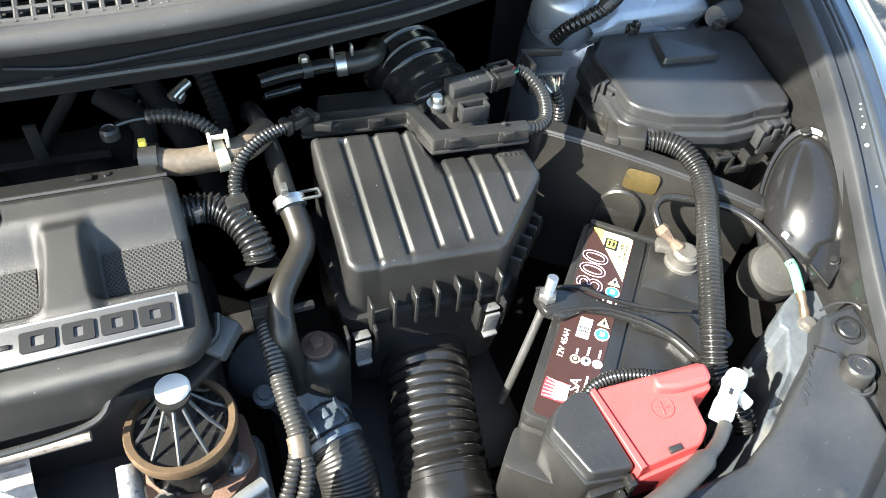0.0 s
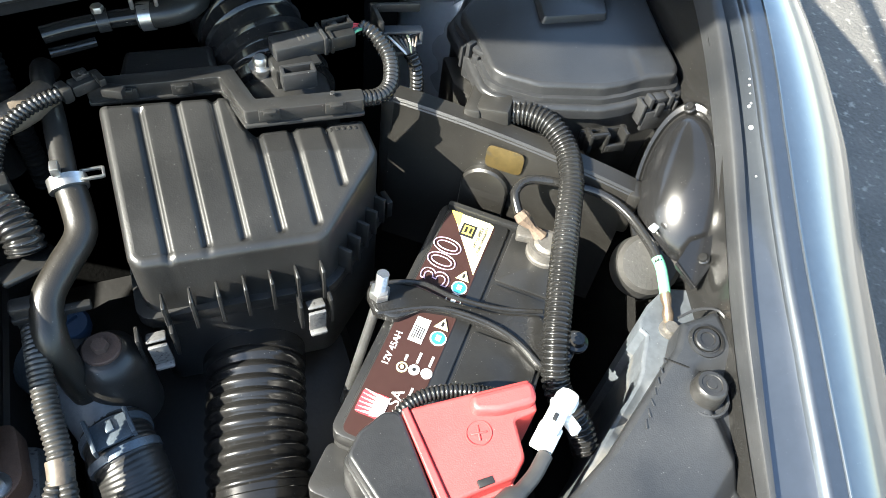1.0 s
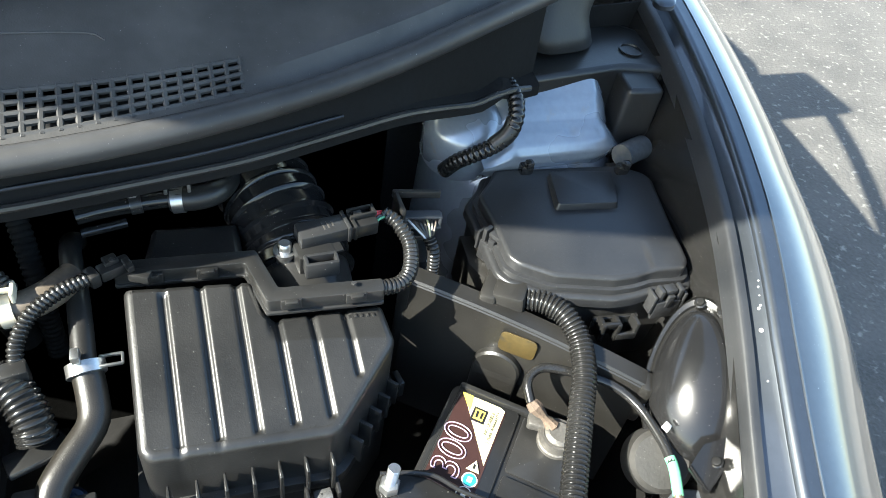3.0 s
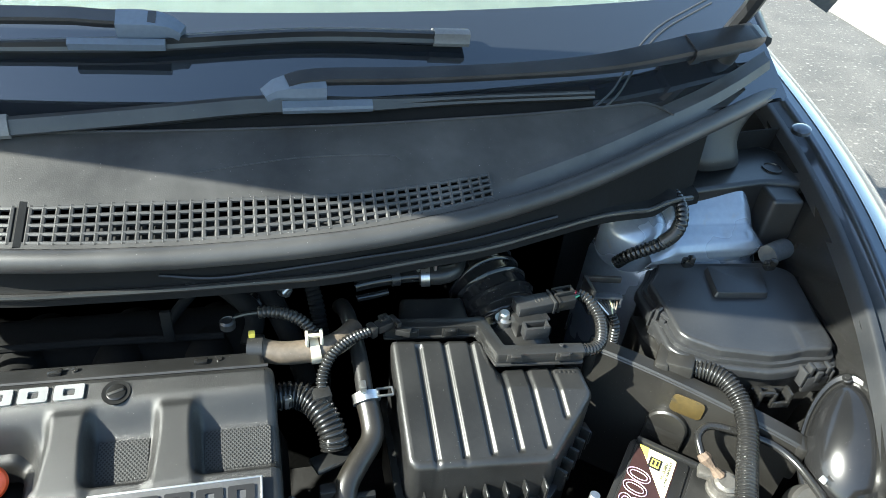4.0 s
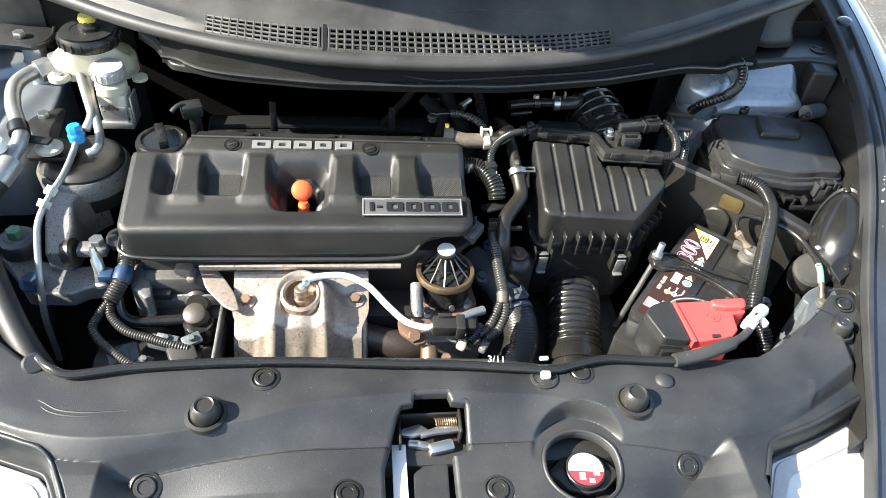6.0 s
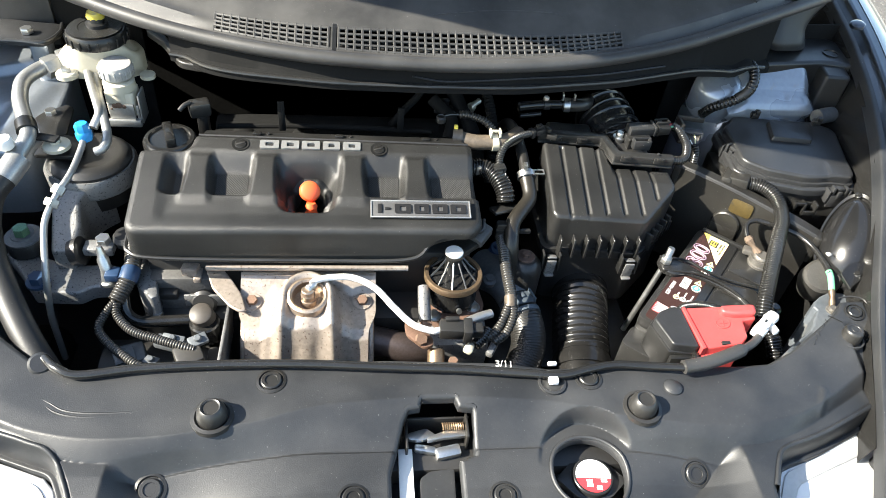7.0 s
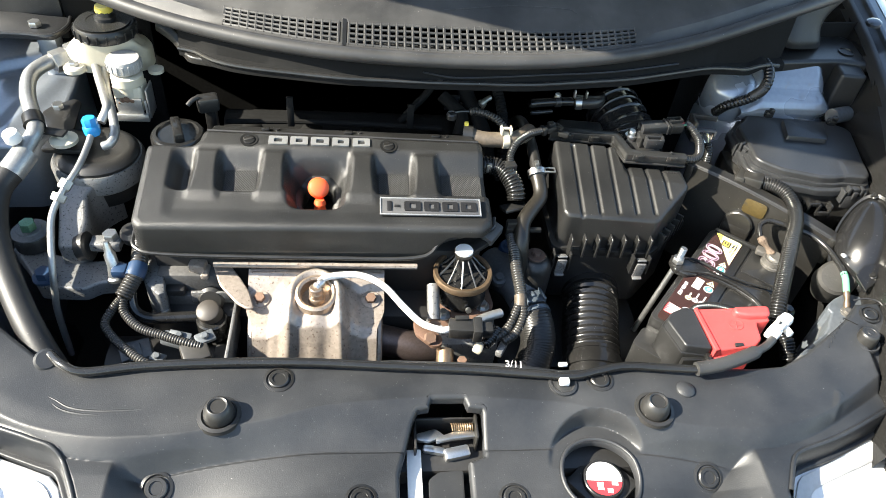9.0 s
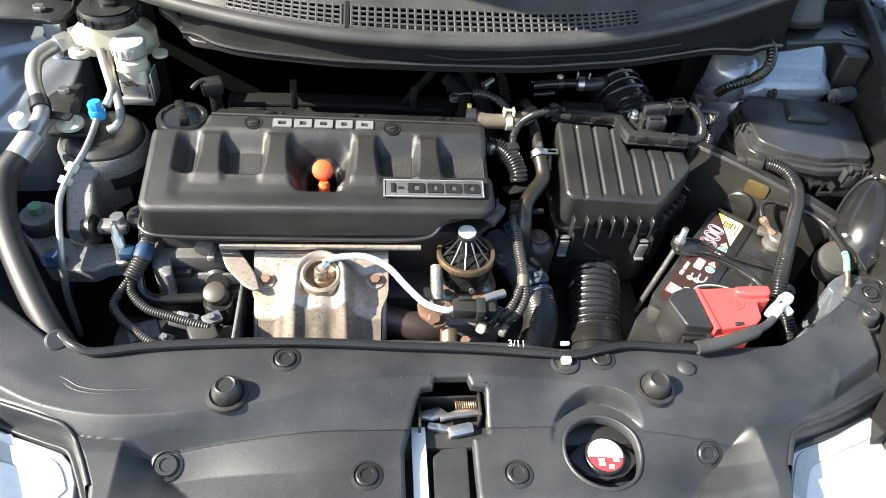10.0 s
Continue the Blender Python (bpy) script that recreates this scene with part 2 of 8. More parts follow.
def tube(pts, r, n=12, step=0.006, ribs=None, caps=True, smooth_path=True):
    """A round bar or hose along pts. r: a radius or a function of the way along (0..1). ribs: (pitch, height)."""
    if ribs:
        step = ribs[0] / 6
    path = spline(pts, step) if smooth_path else [Vector(p) for p in pts]
    v, f, k = [], [], len(path)
    side = None
    for i, p in enumerate(path):
        t = (path[min(i + 1, k - 1)] - path[max(i - 1, 0)]).normalized()
        if side is None:
            side = t.orthogonal().normalized()
        side = (side - t * side.dot(t)).normalized()
        up = t.cross(side)
        rad = r(i / (k - 1)) if callable(r) else r
        if ribs:
            rad += ribs[1] * (0.0, 0.35, 0.9, 1.0, 0.9, 0.35)[i % 6]
        for j in range(n):
            a = 2 * math.pi * j / n
            v.append(tuple(p + side * (rad * math.cos(a)) + up * (rad * math.sin(a))))
    for i in range(k - 1):
        for j in range(n):
            a, b = i * n + j, i * n + (j + 1) % n
            f.append((a, b, b + n, a + n))
    if caps:
        f.append(tuple(range(n))[::-1])
        f.append(tuple(range((k - 1) * n, k * n)))
    return v, f


def rounded(poly, r, n=4):
    """The polygon with its corners rounded."""
    out, k = [], len(poly)
    for i in range(k):
        p, a, b = (Vector(poly[j % k]) for j in (i, i - 1, i + 1))
        da, db = (a - p), (b - p)
        rr = min(r, da.length * 0.45, db.length * 0.45)
        s, e = p + da.normalized() * rr, p + db.normalized() * rr
        for j in range(n + 1):
            t = j / n
            out.append(tuple(s * (1 - t) ** 2 + p * 2 * t * (1 - t) + e * t * t))
    return out


def distance_to(poly, x, y):
    """How far inside a polygon the points lie, and the nearest place on its edge."""
    best = np.full(x.shape, 1e9)
    nx, ny = x.copy(), y.copy()
    inside = np.zeros(x.shape, bool)
    k = len(poly)
    for i in range(k):
        ax, ay = poly[i]
        bx, by = poly[(i + 1) % k]
        dx, dy = bx - ax, by - ay
        t = np.clip(((x - ax) * dx + (y - ay) * dy) / (dx * dx + dy * dy + 1e-12), 0, 1)
        qx, qy = ax + t * dx, ay + t * dy
        d = np.hypot(x - qx, y - qy)
        w = d < best
        best, nx, ny = np.where(w, d, best), np.where(w, qx, nx), np.where(w, qy, ny)
        cross = ((ay > y) != (by > y)) & (x < (bx - ax) * (y - ay) / (by - ay + 1e-12) + ax)
        inside ^= cross
    return np.where(inside, best, -best), nx, ny


def moulded(poly, height, lip=0.006, step=0.004, bottom=None, holes=(), depth=0.03):
    """A moulded sheet over a polygon: height(x, y) gives its top, its rim is rounded by lip and turns down to bottom.
    Holes are polygons with walls of the given depth."""
    xs, ys = [p[0] for p in poly], [p[1] for p in poly]
    gx = np.arange(min(xs) - step, max(xs) + 2 * step, step)
    gy = np.arange(min(ys) - step, max(ys) + 2 * step, step)
    x, y = np.meshgrid(gx, gy)
    d, nx, ny = distance_to(poly, x, y)
    for h in holes:
        hd, hx, hy = distance_to(h, x, y)
        w = -hd < d
        d, nx, ny = np.where(w, -hd, d), np.where(w, hx, nx), np.where(w, hy, ny)
    # pull the outermost row to a line one lip inside the rim
    k = np.where(np.abs(d) > 1e-9, lip / np.where(np.abs(d) > 1e-9, d, 1.0), 0.0)
    near = d < lip + 0.3 * step
    x, y = np.where(near, nx + (x - nx) * k, x), np.where(near, ny + (y - ny) * k, y)
    z = height(x, y)
    keep = d > lip - step * 1.5
    index = -np.ones(d.shape, int)
    index[keep] = np.arange(keep.sum())
    v = list(zip(x[keep].tolist(), y[keep].tolist(), z[keep].tolist()))
    a, b, c, e2 = index[:-1, :-1], index[:-1, 1:], index[1:, 1:], index[1:, :-1]
    top_d = np.maximum(np.maximum(d[:-1, :-1], d[:-1, 1:]), np.maximum(d[1:, 1:], d[1:, :-1]))
    ok = (a >= 0) & (b >= 0) & (c >= 0) & (e2 >= 0) & (top_d > lip)
    f = list(zip(a[ok].tolist(), b[ok].tolist(), c[ok].tolist(), e2[ok].tolist()))
    gs = [(v, f)]
    for which, loop in enumerate((poly, *holes)):
        px, py = [], []
        n = len(loop)
        for i in range(n):
            (ax, ay), (bx, by) = loop[i], loop[(i + 1) % n]
            m = max(1, int(math.hypot(bx - ax, by - ay) / (step * 1.5)))
            for j in range(m):
                px.append(ax + (bx - ax) * j / m), py.append(ay + (by - ay) * j / m)
        px, py = np.array(px), np.array(py)
        n = len(px)
        tx, ty = np.roll(px, -1) - np.roll(px, 1), np.roll(py, -1) - np.roll(py, 1)
        ln = np.hypot(tx, ty) + 1e-12
        ix, iy = -ty / ln, tx / ln
        side = np.sum(px * np.roll(py, -1) - np.roll(px, -1) * py)
        sign = (1.0 if side > 0 else -1.0) * (1.0 if which == 0 else -1.0)
        ix, iy = ix * sign, iy * sign
        rows = []
        for q in range(5):
            th = math.pi / 2 * q / 4
            off = lip * (1 - math.sin(th))
            qx, qy = px + ix * off, py + iy * off
            rows.append((qx, qy, height(px + ix * lip, py + iy * lip) - lip * (1 - math.cos(th))))
        top = rows[-1][2]
        if which == 0 and bottom is not None:
            low = bottom(px, py) if callable(bottom) else np.full(px.shape, float(bottom))
            rows.append((px, py, np.minimum(low, top)))
        elif which > 0:
            rows.append((px, py, top - depth))
        sv, sf = [], []
        for qx, qy, qz in rows:
            sv += list(zip(qx.tolist(), qy.tolist(), qz.tolist()))
        for r in range(len(rows) - 1):
            sf += [(r * n + i, r * n + (i + 1) % n, (r + 1) * n + (i + 1) % n, (r + 1) * n + i) for i in range(n)]
        gs.append((sv, sf))
    return geo_join(*gs)


def step_up(a, b, x):
    t = np.clip((x - a) / (b - a), 0, 1)
    return t * t * (3 - 2 * t)


def thing(name, base, label, category, group="", kind=""):
    ob = new(name)
    ob.empty_display_size = 0.02
    ob.location = base
    return tagged(ob, label, category, group, kind)


def part(name, g, mat, parent=None, label="", angle=38, kind="", base=None):
    """One mesh from world-space geometry, under a thing or a part, or standing alone at base."""
    root = Vector(base) if base is not None else Vector((0, 0, 0))
    up = parent
    while up is not None:
        root = root + up.location
        up = up.parent
    rx, ry, rz = root
    me = bpy.data.meshes.new(name)
    me.from_pydata([(x - rx, y - ry, z - rz) for x, y, z in g[0]], [], g[1])
    me.validate()
    me.materials.append(mat)
    bm = bmesh.new()
    bm.from_mesh(me)
    bmesh.ops.remove_doubles(bm, verts=bm.verts, dist=1e-6)
    bmesh.ops.recalc_face_normals(bm, faces=bm.faces)
    bm.to_mesh(me)
    bm.free()
    me.shade_smooth()
    me.set_sharp_from_angle(angle=radians(angle))
    ob = new(name, me)
    if base is not None:
        ob.location = base
    ob.parent = parent
    return tagged(ob, label, "", "", kind)


def lettering(text, size, m, mat, parent, name, label="", thick=0.0002):
    """Writing in the built-in font, laid by m, as a mesh."""
    cu = bpy.data.curves.new(name, "FONT")
    cu.body, cu.size, cu.align_x, cu.align_y, cu.extrude = text, size, "CENTER", "CENTER", thick
    tmp = bpy.data.objects.new(name, cu)
    scene.collection.objects.link(tmp)
    me = bpy.data.meshes.new_from_object(tmp.evaluated_get(bpy.context.evaluated_depsgraph_get()))
    g = [tuple(v.co) for v in me.vertices], [tuple(p.vertices) for p in me.polygons]
    bpy.data.objects.remove(tmp)
    bpy.data.meshes.remove(me)
    return part(name, moved(g, m), mat, parent, label, angle=20)


def flat(poly, m):
    """A thin plate 0.3 mm thick from a polygon, laid by m."""
    k = len(poly)
    v = [(x, y, 0.0) for x, y in poly] + [(x, y, 0.0003) for x, y in poly]
    f = [tuple(range(k, 2 * k)), tuple(range(k))[::-1]] + [(i, (i + 1) % k, k + (i + 1) % k, k + i) for i in range(k)]
    return moved((v, f), m)


def disc(r, n=20, cx=0.0, cy=0.0):
    return [(cx + r * math.cos(2 * math.pi * i / n), cy + r * math.sin(2 * math.pi * i / n)) for i in range(n)]


def rect(x0, y0, x1, y1):
    return [(x0, y0), (x1, y0), (x1, y1), (x0, y1)]


def mirrored(poly):
    return [(-x, y) for x, y in poly][::-1]


def hexagon(o, r, h, axis=(0, 0, 1)):
    return lathe([(0, 0), (r, 0), (r, h * 0.85), (r * 0.9, h), (0, h)], o, axis, n=6)


# ---- ground ----
def ground_sheet():
    v, f, n = [], [], 60
    for i in range(n + 1):
        for j in range(n + 1):
            x, y = -200 + 400 * i / n, -200 + 400 * j / n
            v.append((x, y, 0.0))
    for i in range(n):
        for j in range(n):
            a = i * (n + 1) + j
            f.append((a, a + n + 1, a + n + 2, a + 1))
    return v, f


g = part("ground", ground_sheet(), M_ASPHALT, kind="structure", base=(0, 0, 0))
tagged(g, "worn grey asphalt with pale stones showing through", "ground")
slab = part("pavement", prism([(3.75, -1.0), (9.0, -1.0), (9.0, 14.0), (4.3, 14.0), (3.95, 5.2), (3.8, 3.2)], -0.05, 0.012, 0.004), M_CONCRETE, kind="structure", base=(3.0, 3.0, 0.0))
tagged(slab, "pale sunlit concrete strip beside the asphalt", "pavement")

# ---- car body ----
body = thing("car_body", (0, 0.4, 0.3), "dark blue-grey metallic car body with its bonnet raised, on asphalt", "car body")
FEND = [(-0.55, 0.30, 0.66), (-0.30, 0.42, 0.735), (-0.10, 0.505, 0.80), (0.0, 0.546, 0.826), (0.06, 0.566, 0.843), (0.13, 0.592, 0.862),
        (0.20, 0.621, 0.890), (0.30, 0.664, 0.928), (0.42, 0.705, 0.958), (0.55, 0.735, 0.985), (0.70, 0.757, 1.010), (1.0, 0.785, 1.05), (1.5, 0.80, 1.09), (2.4, 0.80, 1.10)]


def along(y, k):
    ys = [s[0] for s in FEND]
    return float(np.interp(y, ys, [s[k] for s in FEND]))


# profiles across the fender: 0 to 1 is the flange, 1 to 2 the gutter, past 2 metres from the crease
FLANGE = [(-0.6, -0.020), (-0.25, -0.006), (-0.1, -0.0015), (0.0, 0.0), (0.12, 0.0010), (0.5, 0.0016), (0.97, 0.0018), (1.04, -0.002)]
SKIN = [(1.0, -0.0095), (1.02, -0.0080), (1.06, -0.0072), (1.14, -0.0064), (1.30, -0.0048), (1.50, -0.0026), (1.75, 0.0002), (1.94, 0.0026), (1.985, 0.0034), (2.000, 0.0042), (2.0008, 0.0056), (2.0020, 0.0073), (2.0036, 0.0087), (2.0054, 0.0097), (2.0072, 0.0102), (2.0082, 0.0101),
        (2.0135, 0.0104), (2.0190, 0.0103), (2.0194, 0.0112), (2.0200, 0.0116), (2.0216, 0.0112), (2.0224, 0.0102), (2.032, 0.0078),
        (2.046, 0.0022), (2.062, -0.0065), (2.079, -0.0185), (2.096, -0.034), (2.112, -0.054), (2.127, -0.078), (2.140, -0.106), (2.151, -0.14), (2.159, -0.18), (2.164, -0.24), (2.162, -0.32), (2.155, -0.45), (2.145, -0.62)]


def across(u, y):
    fl = float(np.interp(y, [0.0, 0.1, 0.25, 0.5], [0.004, 0.008, 0.0095, 0.008]))
    crease = float(np.interp(y, [0.0, 0.1, 0.25, 0.5], [0.038, 0.0365, 0.026, 0.022]))
    if u <= 1.0:
        return u * fl
    if u <= 2.0:
        return fl + (u - 1.0) * (crease - fl)
    return crease + (u - 2.0) * (float(np.interp(y, [0.0, 0.25, 0.42], [1.12, 1.20, 1.04])) if u > 2.03 else 1.0)


def fender_skin(sign, prof):
    ys = np.concatenate([np.arange(-0.55, 1.0, 0.02), np.arange(1.0, 2.41, 0.1)])
    sx = np.convolve(np.pad([along(y, 1) for y in np.arange(-0.75, 2.6, 0.02)], 4, "edge"), np.ones(9) / 9, "valid")
    sz = np.convolve(np.pad([along(y, 2) for y in np.arange(-0.75, 2.6, 0.02)], 4, "edge"), np.ones(9) / 9, "valid")
    grid = np.arange(-0.75, 2.6, 0.02)
    v, f, k = [], [], len(prof)
    for y in ys:
        x0, z0 = float(np.interp(y, grid, sx)), float(np.interp(y, grid, sz))
        for dx, dz in prof:
            v.append((sign * (x0 + across(dx, y)), float(y), z0 + dz))
    for i in range(len(ys) - 1):
        for j in range(k - 1):
            a = i * k + j
            f.append((a, a + 1, a + k + 1, a + k))
    return v, f


for s in (1, -1):
    fe = part("fender", fender_skin(s, SKIN), M_PAINT, body, "glossy blue-grey metallic fender with a creased top edge", angle=26)
    part("flange", fender_skin(s, FLANGE), M_PANEL, fe, "satin dark inner flange")


    if s > 0:
        for y, u, r in ((0.262, 1.62, 0.0019), (0.279, 1.60, 0.0013), (0.281, 1.74, 0.0011), (0.296, 1.70, 0.0009), (0.301, 1.76, 0.0008), (0.289, 1.72, 0.0006), (0.224, 1.66, 0.0008)):
            part("dropping_spot", lathe([(r, -0.0004), (r * 0.9, 0.0003), (r * 0.4, 0.0006), (0, 0.0006)], (along(y, 1) + across(u, y), y, along(y, 2) - 0.0012), (-0.3, -0.25, 0.95), 10), M_WHITE, fe, "dried white bird dropping")


def strip_wall(line, z0, z1, thick, sign=1):
    """An upright wall along a plan line."""
    v, f, k = [], [], len(line)
    for x, y in line:
        v += [(sign * x, y, z0), (sign * x, y, z1), (sign * (x + thick), y, z1), (sign * (x + thick), y, z0)]
    for i in range(k - 1):
        for j in range(4):
            a, b = i * 4 + j, i * 4 + (j + 1) % 4
            f.append((a, b, b + 4, a + 4))
    f += [(0, 1, 2, 3), tuple((k - 1) * 4 + j for j in (3, 2, 1, 0))]
    return v, f


for s in (1, -1):
    # inner wing below the fender's inner edge
    v, f = [], []
    for i, y in enumerate(np.arange(-0.05, 0.80, 0.05)):
        x, z = along(float(y), 1), along(float(y), 2)
        v += [(s * (x - 0.004), float(y), z - 0.012), (s * (x - 0.012), float(y), z - 0.06), (s * (x - 0.03), float(y), z - 0.12), (s * (x - 0.07), float(y), 0.42)]
        if i:
            for j in range(3):
                a = (i - 1) * 4 + j
                f.append((a, a + 1, a + 5, a + 4))
    part("inner_wing", (v, f), M_HOSE if s > 0 else M_INNER, body)
# firewall blackened in colour for the shade under the cowl
part("firewall", strip_wall([(-0.75, 0.66), (-0.45, 0.62), (0.45, 0.62), (0.75, 0.66)], 0.40, 1.0, 0.02), M_SHADE, body)
for sx in (1, -1):
    for wy in (0.15, 2.75):
        part("wheel", lathe([(0.18, -0.10), (0.29, -0.10), (0.315, -0.08), (0.315, 0.08), (0.29, 0.10), (0.18, 0.10)], (sx * 0.70, wy, 0.315), (1, 0, 0), 40), M_RUBBER, body)
part("undertray", rbox((0, 0.28, 0.42), (1.5, 0.9, 0.02), 0.004), M_DARK, body)
part("crossmember", rbox((0, -0.02, 0.60), (1.0, 0.05, 0.34), 0.01), M_DARK, body)


def ridge(x, y, p, q, w):
    """A soft ridge along a line from p to q."""
    dx, dy = q[0] - p[0], q[1] - p[1]
    t = np.clip(((x - p[0]) * dx + (y - p[1]) * dy) / (dx * dx + dy * dy), 0, 1)
    return np.exp(-((x - p[0] - t * dx) ** 2 + (y - p[1] - t * dy) ** 2) / (w * w))


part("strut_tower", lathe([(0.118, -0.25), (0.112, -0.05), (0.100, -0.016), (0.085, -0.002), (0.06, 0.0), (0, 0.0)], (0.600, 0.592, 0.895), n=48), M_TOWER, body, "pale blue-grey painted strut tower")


def tower_sheet():
    """Pressed sheet over the strut: a rolled bolster that tucks under at its foot, with a long fold, dropping off to the sides."""
    prof = ((0.540, 0.850), (0.528, 0.872), (0.516, 0.890), (0.509, 0.904), (0.508, 0.914), (0.513, 0.923), (0.522, 0.930), (0.530, 0.934), (0.535, 0.937), (0.540, 0.943), (0.550, 0.952), (0.564, 0.960), (0.580, 0.966), (0.600, 0.968), (0.625, 0.962), (0.650, 0.950))
    at = np.linspace(0, 1, len(prof))
    v, f, nx, ny = [], [], 60, 60
    for i in range(nx + 1):
        x = 0.515 + 0.195 * i / nx
        side = float(step_up(0.645, 0.705, np.array(x)))
        drop = 0.060 * side ** 1.3 + 0.030 * float(step_up(0.552, 0.517, np.array(x)))
        for j in range(ny + 1):
            t = j / ny
            y, z = float(np.interp(t, at, [p[0] for p in prof])), float(np.interp(t, at, [p[1] for p in prof]))
            z += 0.0030 * math.sin(26 * x + 60 * y) * float(step_up(0.50, 0.56, np.array(y))) - drop * float(step_up(0.10, 0.55, np.array(t)))
            for cx, ct in ((0.612, 0.42), (0.648, 0.40)):
                z -= 0.0025 * math.exp(-((x - cx) ** 2) / 0.00003 - ((t - ct) / 0.05) ** 2)
            v.append((x, y + 0.020 * side + 0.10 * max(0.0, x - 0.64), z))
    for i in range(nx):
        for j in range(ny):
            a = i * (ny + 1) + j
            f.append((a, a + ny + 1, a + ny + 2, a + 1))
    return v, f


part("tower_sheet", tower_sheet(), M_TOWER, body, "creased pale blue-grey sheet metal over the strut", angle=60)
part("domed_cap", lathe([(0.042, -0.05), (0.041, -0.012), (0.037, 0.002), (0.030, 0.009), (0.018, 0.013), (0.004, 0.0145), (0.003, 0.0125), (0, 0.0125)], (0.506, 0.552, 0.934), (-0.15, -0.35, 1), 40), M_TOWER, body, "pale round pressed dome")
part("side_tube", tube([(0.672, 0.505, 0.905), (0.690, 0.512, 0.905), (0.706, 0.518, 0.904)], 0.013, 16), M_RAIL, body)
for x, y in ((0.552, 0.492), (0.653, 0.476)):
    part("clip", geo_join(rbox((x, y, 0.914), (0.014, 0.010, 0.012), 0.003), rbox((x, y - 0.004, 0.922), (0.008, 0.008, 0.008), 0.002)), M_HOSE, body)
LSHEET = rounded([(-0.705, 0.40), (-0.560, 0.405), (-0.535, 0.47), (-0.535, 0.56), (-0.545, 0.625), (-0.62, 0.67), (-0.74, 0.67)], 0.02)
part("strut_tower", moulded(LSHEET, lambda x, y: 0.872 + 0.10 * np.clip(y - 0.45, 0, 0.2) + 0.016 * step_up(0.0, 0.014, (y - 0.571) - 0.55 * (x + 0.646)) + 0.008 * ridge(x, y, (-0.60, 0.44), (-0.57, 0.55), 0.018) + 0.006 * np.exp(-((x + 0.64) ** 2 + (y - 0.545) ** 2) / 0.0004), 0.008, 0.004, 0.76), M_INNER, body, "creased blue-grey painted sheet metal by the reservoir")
# lit sheet metal by the battery
RAIL_IN = [(0.583, 0.193), (0.561, 0.183), (0.547, 0.173), (0.542, 0.164), (0.545, 0.158), (0.538, 0.149), (0.531, 0.140), (0.527, 0.133), (0.518, 0.124), (0.498, 0.1105), (0.472, 0.0925), (0.453, 0.079), (0.440, 0.068), (0.424, 0.056)]
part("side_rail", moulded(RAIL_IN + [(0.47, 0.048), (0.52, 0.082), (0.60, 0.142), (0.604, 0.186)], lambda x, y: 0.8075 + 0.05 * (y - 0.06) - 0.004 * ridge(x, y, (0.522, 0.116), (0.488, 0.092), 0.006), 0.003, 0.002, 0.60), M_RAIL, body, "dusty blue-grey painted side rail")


def loft(rows, n=28, power=3.2):
    """A closed shell through sections (y, half width, low z, high z)."""
    v, f = [], []
    for y, w, lo, hi in rows:
        for i in range(n):
            a = 2 * math.pi * i / n
            ca, sa = math.cos(a), math.sin(a)
            v.append((w * math.copysign(abs(ca) ** (2 / power), ca), y, (lo + hi) / 2 + (hi - lo) / 2 * math.copysign(abs(sa) ** (2 / power), sa)))
    for j in range(len(rows) - 1):
        for i in range(n):
            f.append((j * n + i, j * n + (i + 1) % n, (j + 1) * n + (i + 1) % n, (j + 1) * n + i))
    f += [tuple(range(n)), tuple(range((len(rows) - 1) * n, len(rows) * n))]
    return v, f


part("cabin", loft([(1.56, 0.70, 0.30, 1.48), (1.80, 0.76, 0.24, 1.535), (2.40, 0.80, 0.22, 1.54), (2.90, 0.80, 0.22, 1.47), (3.30, 0.78, 0.24, 1.25), (3.60, 0.70, 0.30, 0.98), (3.72, 0.60, 0.36, 0.86)]), M_PAINT, body, "plain rear body shell")
part("rear_quarter", loft([(2.02, 0.80, 0.26, 1.00), (2.30, 0.93, 0.24, 1.06), (2.80, 0.95, 0.24, 1.08), (3.25, 0.92, 0.26, 1.05), (3.55, 0.82, 0.30, 0.96), (3.74, 0.64, 0.36, 0.82)], 36), M_PAINT, body, "plain rear lower body")
part("bumper", loft([(-0.36, 0.30, 0.30, 0.50), (-0.33, 0.48, 0.24, 0.58), (-0.27, 0.60, 0.20, 0.61), (-0.17, 0.68, 0.20, 0.62)]), M_PAINT, body, "plain front bumper")

# ---- windscreen ----
GLASS0, GSLOPE = (0.535, 1.078), 0.53


def glass_z(x, y):
    return GLASS0[1] + GSLOPE * (y - GLASS0[0]) - 0.10 * x * x


wind = thing("windscreen", (0, 0.6, 1.08), "raked dark windscreen reflecting blue sky", "windscreen")
m = bpy.data.materials.new("tinted windscreen glass")
m.use_nodes = True
b = m.node_tree.nodes["Principled BSDF"]
b.inputs["Base Color"].default_value, b.inputs["Roughness"].default_value = (0.012, 0.014, 0.017, 1), 0.02
b.inputs["IOR"].default_value, b.inputs["Coat Weight"].default_value = 1.60, 1.0
M_GLASS = m
m = bpy.data.materials.new("clear green windscreen glass")
m.use_nodes = True
b = m.node_tree.nodes["Principled BSDF"]
b.inputs["Base Color"].default_value, b.inputs["Roughness"].default_value = (0.80, 0.90, 0.86, 1), 0.01
b.inputs["IOR"].default_value, b.inputs["Transmission Weight"].default_value = 1.5, 1.0
M_CLEAR = m


